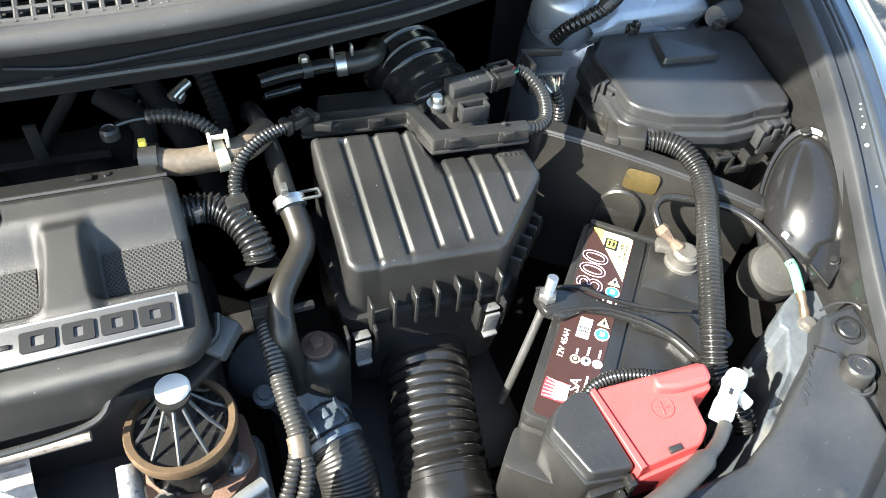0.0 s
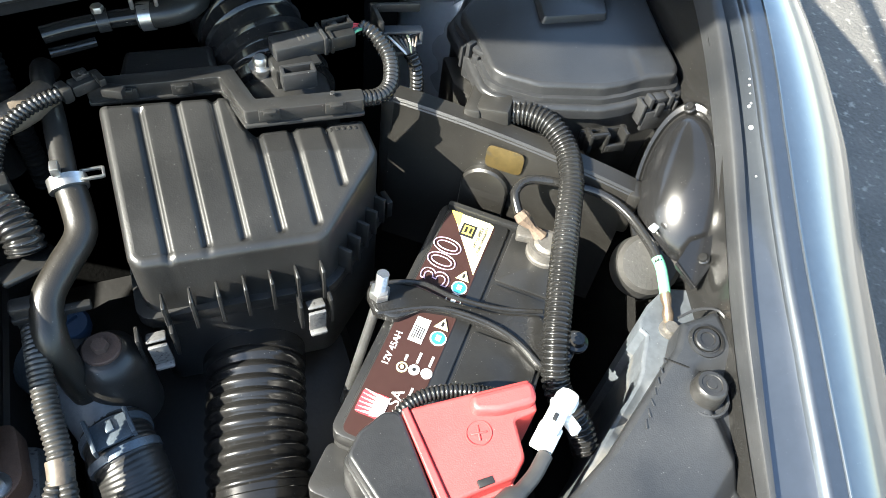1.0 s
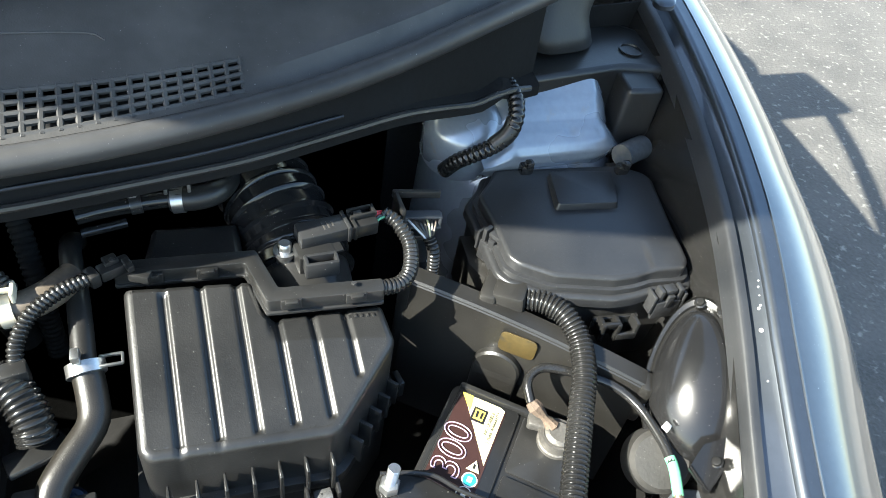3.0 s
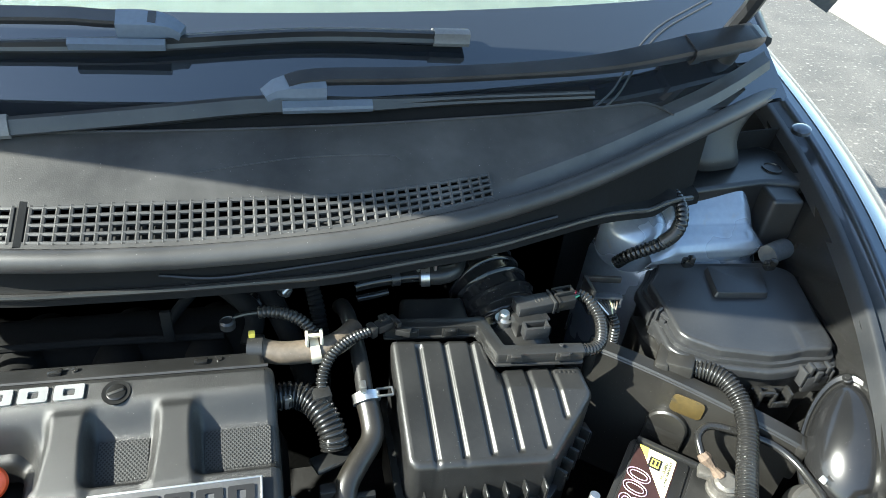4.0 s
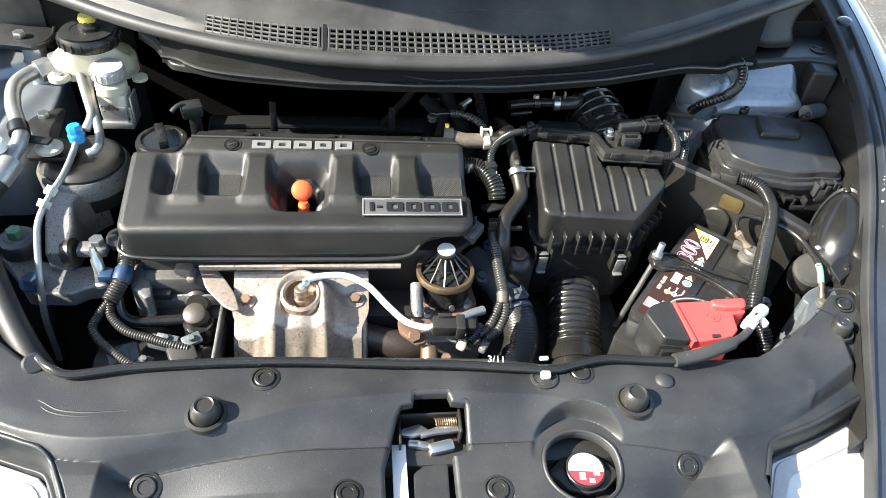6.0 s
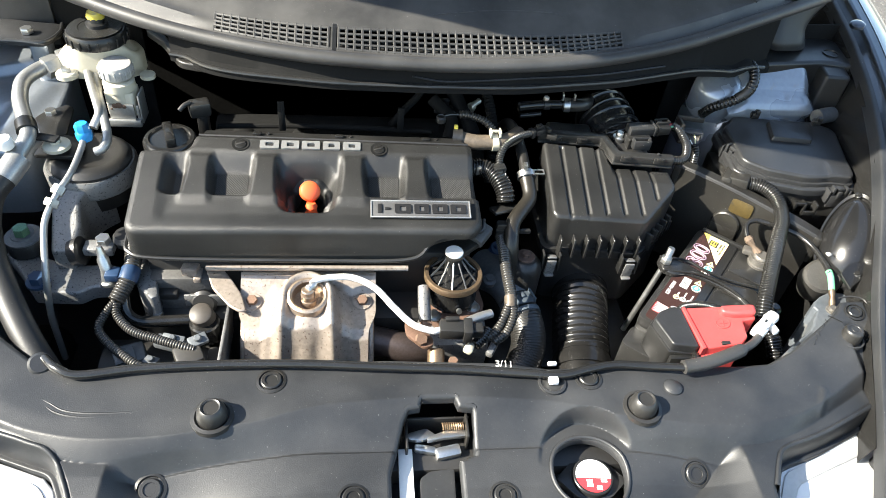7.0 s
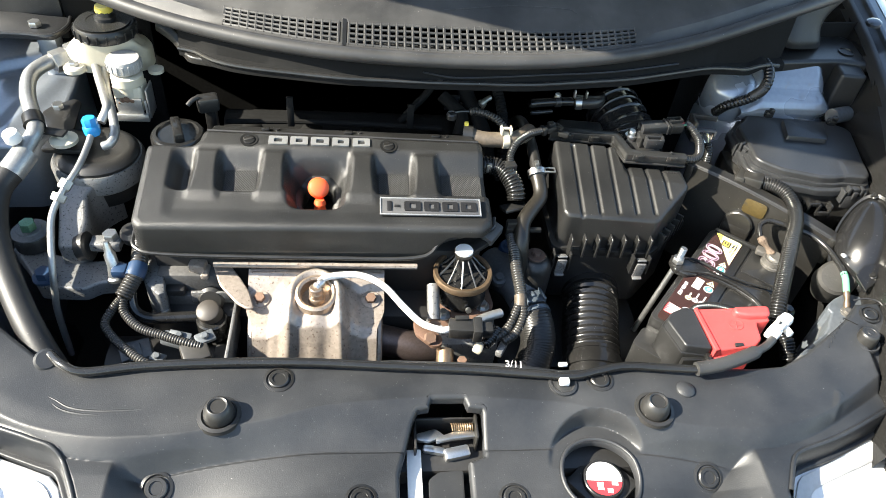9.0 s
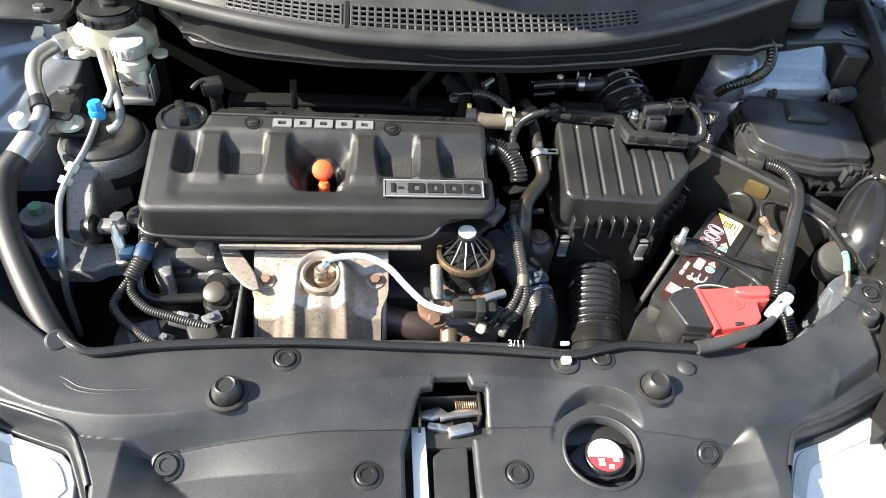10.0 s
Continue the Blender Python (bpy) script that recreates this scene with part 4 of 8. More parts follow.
def ec_z(x, y):
    """A sloping top with a long hollow, four rounded blocks standing across it and a deep well in the middle."""
    x, y = np.asarray(x, float), np.asarray(y, float)
    z = ec_plane(x, y)
    hollow = 0.0185 * (1 - step_up(0.335, 0.365, y)) * step_up(0.287, 0.299, y) + 0.0030 * (1 - step_up(0.282, 0.300, y)) * step_up(0.238, 0.262, y)
    z = z - hollow * step_up(-0.354, -0.334, x)
    for c in HUMPS:
        wide = 0.0105 + 0.0030 * step_up(0.335, 0.285, y)
        t = np.clip((wide + 0.0110 - np.abs(x - c)) / 0.0110, 0, 1)
        h = (0.5 - 0.5 * np.cos(t * np.pi)) ** 0.8 * step_up(0.270, 0.288, y) * (1 - step_up(0.350, 0.366, y))
        z = z + np.maximum(ec_plane(x, y) + 0.0006 - z, 0) * h
    d, _, _ = distance_to(WELL, x, y)
    t = np.clip(d / 0.019, 0, 1)
    return z - 0.030 * (0.35 * t + 0.65 * t * t * (3 - 2 * t))


HOLE_EC = rounded([(-0.177, 0.282), (-0.139, 0.282), (-0.137, 0.318), (-0.141, 0.334), (-0.175, 0.334), (-0.180, 0.318)], 0.012, 6)
part("shell", moulded(EC_POLY, ec_z, 0.009, 0.0017, lambda x, y: 0.842 + 0.030 * step_up(-0.02, 0.02, x) + 0.0 * y, (HOLE_EC,), 0.018), M_GRAIN, ec, angle=50)
part("rear_shelf", moulded(rounded([(-0.312, 0.392), (0.062, 0.385), (0.058, 0.410), (-0.308, 0.418)], 0.006), lambda x, y: 0.9150 - 0.20 * (y - 0.385), 0.004, 0.004, 0.86), M_PLASTIC, ec)
part("shelf_groove", tube([(-0.312, 0.3925, 0.9165), (-0.12, 0.3895, 0.9155), (0.064, 0.3860, 0.9150)], 0.0020, 6), M_DARK, ec)
for x, y in ((-0.235, 0.404), (-0.120, 0.402), (0.004, 0.400)):
    part("shelf_clip", geo_join(rbox((x, y, 0.9125), (0.012, 0.008, 0.005), 0.001, (-8, 0, 0)), lathe([(0.0030, 0), (0.0028, 0.0016), (0, 0.0020)], (x + 0.016, y + 0.002, 0.9115), n=10)), M_HOSE, ec)
part("skirt_edge", tube([(-0.392, 0.262, 0.846), (-0.386, 0.236, 0.842), (-0.34, 0.226, 0.840), (-0.15, 0.223, 0.840), (-0.025, 0.225, 0.841), (0.005, 0.236, 0.860), (0.035, 0.240, 0.868), (0.072, 0.250, 0.870), (0.079, 0.272, 0.872)], 0.0028, 8), M_PLASTIC, ec)
mm = bpy.data.materials.new("perforated black mesh")
mm.use_nodes = True
nn, ll = mm.node_tree.nodes, mm.node_tree.links
vor = nn.new("ShaderNodeTexVoronoi")
vor.inputs["Scale"].default_value, vor.inputs["Randomness"].default_value = 420.0, 0.0
tcn = nn.new("ShaderNodeTexCoord")
flatv = nn.new("ShaderNodeVectorMath")
flatv.operation = "MULTIPLY"
flatv.inputs[1].default_value = (1.0, 0.9, 0.0)
ll.new(tcn.outputs["Object"], flatv.inputs[0])
rotv = nn.new("ShaderNodeVectorRotate")
rotv.inputs["Angle"].default_value = radians(45)
ll.new(flatv.outputs[0], rotv.inputs["Vector"])
ll.new(rotv.outputs[0], vor.inputs["Vector"])
rmp = nn.new("ShaderNodeMapRange")
rmp.inputs[1].default_value, rmp.inputs[2].default_value = 0.28, 0.40
ll.new(vor.outputs["Distance"], rmp.inputs[0])
mxn = nn.new("ShaderNodeMix")
mxn.data_type = "RGBA"
mxn.inputs[6].default_value, mxn.inputs[7].default_value = (0.004, 0.004, 0.004, 1), (0.040, 0.040, 0.039, 1)
ll.new(rmp.outputs[0], mxn.inputs[0])
ll.new(mxn.outputs[2], nn["Principled BSDF"].inputs["Base Color"])
nn["Principled BSDF"].inputs["Roughness"].default_value = 0.45
bpn = nn.new("ShaderNodeBump")
bpn.inputs["Strength"].default_value, bpn.inputs["Distance"].default_value = 0.6, 0.001
ll.new(rmp.outputs[0], bpn.inputs["Height"])
ll.new(bpn.outputs[0], nn["Principled BSDF"].inputs["Normal"])
M_MESH = mm
for x0, x1 in ((-0.336, -0.330), (-0.282, -0.241), (-0.077, -0.037), (0.009, 0.064)):
    part("mesh_insert", sheet(x0, x1, 0.301, 0.336, lambda x, y: float(ec_plane(x, y)) - 0.0178, 6, 4, 0.001), M_MESH, ec, "fine perforated black mesh")
ECT = math.degrees(math.atan(0.225))


def on_cover(x, y, lift=0.0):
    return Matrix.Translation((x, y, float(ec_plane(x, y)) + lift)) @ pose(0, 0, 0, ECT, 0, 0)


for x in (-0.2535, -0.064):
    o = on_cover(x, 0.3740 if x < -0.2 else 0.3700, -0.0065)
    # the recess has no depth: its shade is a flat black disc
    part("screw_recess", moved(lathe([(0.0118, 0.0060), (0.0118, 0.0072), (0.0106, 0.0070), (0.0094, 0.0067), (0, 0.0067)], (0, 0, 0), n=28), o), M_SHADE, ec)
    part("cover_screw", moved(lathe([(0.0082, 0.0060), (0.0080, 0.0076), (0.0066, 0.0082), (0, 0.0082)], (0, 0, 0), n=28), o), M_HOSE, ec, "recessed round fixing")
    part("screw_slot", moved(rbox((0, 0, 0.0083), (0.013, 0.0026, 0.001), 0.0003, (0, 0, 20)), o), M_DARK, ec)


def frame_block(w, h, t, deep):
    """A plain raised rectangle with a slot through it."""
    o, i2 = rounded(rect(-w / 2, -h / 2, w / 2, h / 2), 0.002, 3), rounded(rect(-w / 2 + t * 1.4, -h / 2 + t * 0.75, w / 2 - t * 1.4, h / 2 - t * 0.75), 0.001, 3)
    k = len(o)
    v = [(x, y, z) for z in (deep, -0.001) for ring in (o, i2) for x, y in ring]
    f = []
    for a in range(k):
        b = (a + 1) % k
        f += [(a, b, k + b, k + a), (a, b, 2 * k + b, 2 * k + a), (k + a, k + b, 3 * k + b, 3 * k + a)]
    return v, f


# maker's name as plain raised blocks
for i, w in enumerate((0.028, 0.026, 0.027, 0.025, 0.026)):
    x = -0.2145 + 0.0282 * i
    part("emblem_block", moved(frame_block(w * 0.92, 0.0145, 0.0052, 0.002), on_cover(x, 0.3725)), M_SILVER, ec, "raised silver emblem block")
badge = part("badge", moved(rbox((0, 0, 0.0008), (0.134, 0.0285, 0.002), 0.0008), on_cover(-0.0095, 0.2660, 0.0002)), M_BADGE, ec, "brushed grey badge plate")
part("badge_rim", moved(geo_join(rbox((0, 0.0132, 0.0022), (0.132, 0.0016, 0.0016), 0.0004), rbox((0, -0.0132, 0.0022), (0.132, 0.0016, 0.0016), 0.0004),
                                     rbox((-0.0658, 0, 0.0022), (0.0016, 0.028, 0.0016), 0.0004), rbox((0.0658, 0, 0.0022), (0.0016, 0.028, 0.0016), 0.0004)), on_cover(-0.0095, 0.2660, 0.0002)), M_SILVER, badge, "thin silver badge rim")
for cx, w in ((-0.0545, 0.006), (-0.0445, 0.007), (-0.024, 0.022), (0.001, 0.020), (0.0255, 0.021), (0.050, 0.021)):
    gg = frame_block(w, 0.0150, 0.0050, 0.0034) if w > 0.01 else rbox((0, 0, 0.0026), (w, 0.0150 if w < 0.0065 else 0.0034, 0.0016), 0.0004)
    part("badge_bar", moved(gg, on_cover(-0.0095, 0.2660, 0.0002) @ Matrix.Translation((cx, 0, 0))), M_INK, badge)

dip = thing("dipstick", (-0.158, 0.31, 0.84), "orange plastic dipstick loop in the cover's well", "dipstick")
part("loop", geo_join(moved(lathe([(0, -0.0080), (0.0085, -0.0078), (0.0130, -0.0050), (0.0146, 0), (0.0130, 0.0050), (0.0085, 0.0078), (0, 0.0080)], (0, 0, 0), n=28), pose(-0.158, 0.313, 0.884, 40, 18, 0))), M_ORANGE, dip)
part("collar", lathe([(0.007, 0), (0.009, 0.004), (0.007, 0.012), (0.0085, 0.016), (0.006, 0.022), (0, 0.022)], (-0.156, 0.297, 0.852), (0, 0.2, 1), 20), M_ORANGE, dip)
part("tube", tube([(-0.156, 0.296, 0.855), (-0.156, 0.292, 0.80), (-0.156, 0.29, 0.72)], 0.005, 10), M_STEEL, dip)
oc = thing("oil_cap", (-0.352, 0.392, 0.86), "black oil filler cap with a raised grip", "filler cap")
part("cap", lathe([(0.030, 0), (0.034, 0.01), (0.036, 0.036), (0.036, 0.046), (0.033, 0.050), (0.028, 0.051), (0.026, 0.048), (0, 0.048)], (-0.352, 0.392, 0.862), n=36), M_HOSE, oc)
part("grip", rbox((-0.352, 0.392, 0.916), (0.013, 0.046, 0.016), 0.003, (0, 0, 18)), M_HOSE, oc)

engine = thing("engine_block", (-0.15, 0.3, 0.44), "grimy black engine block and head under the cover", "engine")
part("head", rbox((-0.155, 0.335, 0.78), (0.44, 0.17, 0.10), 0.012), M_DARK, engine)
part("block", rbox((-0.155, 0.33, 0.60), (0.46, 0.26, 0.30), 0.02), M_DARK, engine)
part("gearbox", rbox((0.22, 0.30, 0.56), (0.26, 0.26, 0.22), 0.04), M_DARK, engine)

# ---- airbox ----
ab = thing("air_filter_box", (0.28, 0.33, 0.68), "black plastic air filter box with ribbed lid and metal clips", "air filter box")
AB = rounded([(0.183, 0.298), (0.190, 0.290), (0.316, 0.282), (0.324, 0.286), (0.379, 0.342), (0.377, 0.380), (0.284, 0.380), (0.277, 0.410), (0.183, 0.418)], 0.006)


GROOVES = [(0.2105 + 0.0268 * i, 0.406 if i < 3 else 0.374, 0.296 if i < 5 else 0.322) for i in range(6)]


def ab_z(x, y):
    """A sloping lid, lower at its rear corner, with six pressed grooves."""
    x, y = np.asarray(x, float), np.asarray(y, float)
    z = 0.864 + 0.33 * (y - 0.292) - 0.02 * np.clip(x - 0.32, 0, 1)
    z = z - 0.26 * np.maximum(y - 0.358 + 0.14 * (x - 0.284), 0) * step_up(0.281, 0.287, x)
    for gx, y1, y0 in GROOVES:
        along_y = step_up(y0 - 0.004, y0 + 0.001, y) * (1 - step_up(y1, y1 + 0.004, y))
        z = z - 0.0032 * np.exp(-((x - gx) / 0.0030) ** 4) * along_y
    return z


lid = part("lid", moulded(AB, ab_z, 0.007, 0.0013, 0.805), M_PLASTIC, ab, angle=50)
for k in range(6):
    x = 0.343 + 0.0048 * k
    part("mark_bar", rbox((x, 0.3705 - 0.0004 * k, float(ab_z(x, 0.3705)) + 0.0002), (0.0026, 0.0036, 0.0010), 0.0004), M_PLASTIC, lid)
off = [(0.280 + (x - 0.280) * 1.075, 0.345 + (y - 0.345) * 1.10) for x, y in AB]
part("rim", prism(off, 0.793, 0.806, 0.003), M_PLASTIC, ab)
part("tray", prism([(0.280 + (x - 0.280) * 1.02, 0.348 + (y - 0.348) * 1.02) for x, y in AB], 0.70, 0.794, 0.004), M_PLASTIC, ab)
for i in range(7):
    x = 0.198 + 0.0195 * i
    part("fin", prism([(x - 0.0016, 0.270), (x + 0.0016, 0.270), (x + 0.0010, 0.292 - 0.006), (x - 0.0010, 0.292 - 0.006)], 0.800, 0.835, 0.0006, 1, 0.9), M_PLASTIC, ab)
for i in range(5):
    t = (i + 0.5) / 5
    x, y = 0.332 + 0.052 * t, 0.286 + 0.056 * t
    part("fin", rbox((x, y, 0.815), (0.003, 0.012, 0.03), 0.0006, (0, 0, 45)), M_PLASTIC, ab)
for x, y, z in ((0.187, 0.262, 0.797), (0.306, 0.2605, 0.792)):
    c = part("spring_clip", geo_join(rbox((x, y + 0.001, z - 0.008), (0.014, 0.003, 0.030), 0.001, (6, 0, 0)), rbox((x, y + 0.006, z + 0.009), (0.014, 0.012, 0.0025), 0.001, (-25, 0, 0)), rbox((x, y - 0.001, z - 0.022), (0.014, 0.006, 0.004), 0.0015)), M_ALU, ab, "bright metal spring clip")
    for dx in (-0.012, 0.012):
        part("clip_lug", rbox((x + dx, y + 0.008, z), (0.003, 0.014, 0.032), 0.001), M_PLASTIC, ab)
part("side_clip", rbox((0.391, 0.352, 0.80), (0.006, 0.016, 0.02), 0.0015, (0, 0, 10)), M_PLASTIC, ab)
part("outlet_hood", moulded(rounded([(0.195, 0.445), (0.275, 0.440), (0.276, 0.487), (0.206, 0.493)], 0.006), lambda x, y: 0.892 + 0 * x, 0.006, 0.004, 0.82), M_PLASTIC, ab)

# wiring channel on the lid
ch = thing("wiring_channel", (0.28, 0.41, 0.89), "black plastic wiring channel along the airbox lid", "wiring channel")
CHL = [(0.178, 0.4315), (0.2785, 0.4245), (0.2895, 0.3832), (0.376, 0.3768)]


def ribbon(line, w):
    """The outline of a band of width w along a bent line."""
    sides = ([], [])
    for i, p in enumerate(line):
        p = Vector(p)
        d0 = (p - Vector(line[i - 1])).normalized() if i else None
        d1 = (Vector(line[i + 1]) - p).normalized() if i < len(line) - 1 else None
        d = ((d0 or d1) + (d1 or d0)).normalized()
        out = Vector((-d.y, d.x))
        k = w / 2 / max(0.4, out.dot(Vector((-(d1 or d0).y, (d1 or d0).x))))
        sides[0].append(tuple(p + out * k)), sides[1].append(tuple(p - out * k))
    return sides[0] + sides[1][::-1]


def tilted(g):
    return [(x, y, z - 0.06 * max(0.0, 0.43 - y)) for x, y, z in g[0]], g[1]


part("channel", tilted(prism(rounded(ribbon(CHL, 0.0130), 0.0022, 2), 0.8995, 0.9120, 0.0018)), M_PLASTIC, ch)
part("channel_base", tilted(prism(rounded(ribbon(CHL, 0.0165), 0.002, 2), 0.8965, 0.8998, 0.0008)), M_PLASTIC, ch)
for x, y, z in ((0.352, 0.3795, 0.9118), (0.180, 0.425, 0.9262)):
    part("rivet", lathe([(0.0022, 0), (0.0020, 0.0010), (0.0010, 0.0012), (0, 0.0006)], (x, y, z), n=12), M_FUSE, ch)
for x, y, a in ((0.205, 0.4215, -4), (0.245, 0.4185, -4), (0.302, 0.3745, -4), (0.352, 0.3705, -4)):
    part("tab", geo_join(rbox((x, y, 0.905), (0.016, 0.003, 0.010), 0.001, (0, 0, a)), rbox((x, y - 0.0025, 0.9095), (0.010, 0.004, 0.003), 0.0008, (0, 0, a))), M_PLASTIC, ch)
part("clip_frame", geo_join(rbox((0.331, 0.397, 0.914), (0.026, 0.003, 0.016), 0.001), rbox((0.331, 0.407, 0.914), (0.026, 0.003, 0.016), 0.001), rbox((0.319, 0.402, 0.914), (0.003, 0.012, 0.016), 0.001), rbox((0.343, 0.402, 0.914), (0.003, 0.012, 0.016), 0.001)), M_FUSE, ch)
part("end_piece", geo_join(rbox((0.180, 0.4265, 0.916), (0.024, 0.012, 0.010), 0.002, (0, 0, 24)), rbox((0.178, 0.429, 0.922), (0.010, 0.009, 0.005), 0.001, (0, 0, 24)), rbox((0.190, 0.4235, 0.9205), (0.005, 0.012, 0.006), 0.001, (0, 0, 24)), rbox((0.197, 0.4195, 0.911), (0.016, 0.009, 0.008), 0.0015, (0, 0, -24)), rbox((0.165, 0.4195, 0.916), (0.008, 0.013, 0.013), 0.002, (0, 0, 30))), M_PLASTIC, ch)

# air duct and sensor
duct = thing("air_duct", (0.318, 0.48, 0.84), "black ribbed rubber air duct behind the airbox", "air duct")
part("bellows", tube([(0.322, 0.440, 0.862), (0.320, 0.47, 0.870), (0.314, 0.50, 0.880), (0.304, 0.54, 0.890)], lambda t: 0.0455 - 0.004 * t + 0.0030 * max(0.0, math.cos(2 * math.pi * 6.5 * t)) ** 6, 48, 0.0012), M_GLOSS, duct)
part("neck", tube([(0.322, 0.405, 0.852), (0.322, 0.425, 0.856), (0.322, 0.448, 0.863)], 0.043, 32), M_PLASTIC, duct)
maf = thing("air_flow_sensor", (0.33, 0.43, 0.89), "black air flow sensor with a plugged connector", "sensor")
MF = pose(0.338, 0.434, 0.919, 0, 0, 8)
part("post", lathe([(0.0125, -0.045), (0.0125, -0.004), (0.0115, 0.0)], (0.307, 0.431, 0.893), n=24), M_PLASTIC, maf)
part("base", moved(geo_join(rbox((-0.010, -0.010, -0.018), (0.032, 0.020, 0.028), 0.003), rbox((-0.006, -0.009, -0.0065), (0.036, 0.022, 0.003), 0.001)), MF), M_PLASTIC, maf)
bd2 = part("body", moved(rbox((0, 0, 0), (0.042, 0.020, 0.014), 0.0018), MF), M_FUSE, maf)
part("body_lip", moved(rbox((0.0205, 0, 0.0005), (0.003, 0.0225, 0.0165), 0.0008), MF), M_FUSE, bd2)
for k in range(3):
    part("print_bar", moved(rbox((0.001 + 0.004 * k, 0.0, 0.0071), (0.0016, 0.010 - 0.002 * k, 0.0004), 0.0001), MF), M_LOOM, bd2)
plug = part("connector", moved(geo_join(rbox((0.034, 0, -0.001), (0.026, 0.019, 0.014), 0.0018), rbox((0.026, 0, 0.0), (0.003, 0.022, 0.016), 0.0008)), MF), M_PLASTIC, maf)
part("lock_frame", moved(geo_join(rbox((0.036, 0.0085, 0.0085), (0.024, 0.0022, 0.005), 0.0006), rbox((0.036, -0.0005, 0.0085), (0.024, 0.0022, 0.005), 0.0006), rbox((0.046, 0.004, 0.0085), (0.003, 0.010, 0.005), 0.0006), rbox((0.032, 0.004, 0.0080), (0.008, 0.006, 0.003), 0.0006)), MF), M_PLASTIC, plug)
part("screw", lathe([(0.008, 0), (0.008, 0.010), (0.0095, 0.010), (0.0095, 0.013), (0.006, 0.013), (0.006, 0.019), (0.0045, 0.021), (0, 0.021)], (0.307, 0.432, 0.893), n=20), M_STEEL, maf, "bright round-headed screw")
for k, mt in enumerate((M_SCARLET, M_SCARLET, M_LOOM, M_GREEN)):
    part("wire", tube([(0.383, 0.446 - 0.0035 * k, 0.920), (0.389, 0.449 - 0.003 * k, 0.9205), (0.397, 0.451 - 0.0016 * k, 0.917)], 0.0012, 6), mt, maf)
part("loom", tube([(0.394, 0.450, 0.917), (0.404, 0.440, 0.914), (0.411, 0.420, 0.906), (0.405, 0.396, 0.900), (0.392, 0.383, 0.899), (0.374, 0.379, 0.902)], 0.0058, 12, ribs=(0.004, 0.0012)), M_HOSE, maf)
cb = thing("spare_connector", (0.43, 0.455, 0.86), "grey unplugged connector with frayed wires on a bracket", "connector")
part("bracket", geo_join(rbox((0.412, 0.458, 0.905), (0.004, 0.028, 0.034), 0.001), rbox((0.431, 0.4685, 0.918), (0.044, 0.004, 0.008), 0.001, (0, 0, -10)), rbox((0.424, 0.446, 0.890), (0.026, 0.010, 0.004), 0.001, (0, 0, -10))), M_PLASTIC, cb, "black plastic bracket")
part("housing", geo_join(rbox((0.434, 0.455, 0.904), (0.034, 0.010, 0.003), 0.001, (0, 0, -10)), rbox((0.434, 0.4525, 0.894), (0.034, 0.010, 0.003), 0.001, (0, 0, -10)), rbox((0.4185, 0.4565, 0.899), (0.003, 0.010, 0.013), 0.001, (0, 0, -10)), rbox((0.4500, 0.4515, 0.899), (0.003, 0.010, 0.013), 0.001, (0, 0, -10))), M_GREYP, cb)
for k in range(7):
    part("wire", tube([(0.4215 + 0.0042 * k, 0.4555 - 0.0007 * k, 0.899), (0.4245 + 0.0034 * k, 0.4465, 0.899), (0.434 + 0.001 * k, 0.4385, 0.890)], 0.0011, 5), (M_PRINT, M_TAN, M_LOOM, M_TAN, M_LTYEL, M_LOOM, M_TAN)[k], cb)
part("loom", tube([(0.437, 0.439, 0.891), (0.441, 0.430, 0.875), (0.442, 0.424, 0.82)], 0.0052, 10, ribs=(0.004, 0.0012)), M_HOSE, cb)

# ---- intake hose and coolant hoses ----
ih = thing("intake_hose", (0.25, 0.2, 0.66), "large black corrugated rubber intake hose under the airbox", "hose")
part("corrugated_section", tube([(0.254, 0.285, 0.712), (0.250, 0.262, 0.712), (0.239, 0.21, 0.706), (0.233, 0.165, 0.698)], lambda t: 0.0385, 40, ribs=(0.0108, 0.0034)), M_DUCT, ih)
part("top_cuff", tube([(0.254, 0.300, 0.712), (0.254, 0.29, 0.713), (0.251, 0.272, 0.713)], 0.0435, 40), M_DUCT, ih)
part("front_cuff", tube([(0.234, 0.172, 0.699), (0.230, 0.14, 0.692), (0.226, 0.10, 0.680), (0.224, 0.06, 0.66)], 0.0415, 40), M_DUCT, ih)
part("band", tube([(0.2325, 0.158, 0.6965), (0.231, 0.150, 0.695), (0.2305, 0.146, 0.694)], 0.0440, 40), M_DUCT, ih)

rh = thing("radiator_hose", (0.14, 0.2, 0.66), "ribbed black radiator hose with a steel spring clamp", "hose")
RH = pose(0.0, -0.010, -0.013)
part("hose", moved(tube([(0.139, 0.247, 0.754), (0.144, 0.229, 0.755), (0.150, 0.206, 0.748), (0.150, 0.180, 0.730), (0.133, 0.150, 0.704), (0.105, 0.125, 0.66)], 0.0248, 28, ribs=(0.0034, 0.0004)), RH), M_RUBBER, rh)
for k, (p, q) in enumerate((((0.1405, 0.2425, 0.7545), (0.142, 0.2365, 0.7548)), ((0.1450, 0.2245, 0.7545), (0.1465, 0.2185, 0.7532)))):
    mid = tuple((a + b) / 2 for a, b in zip(p, q))
    part("clamp_band", moved(tube([p, mid, q], 0.0268, 30), RH), M_CLAMP, rh, "blued steel spring band")
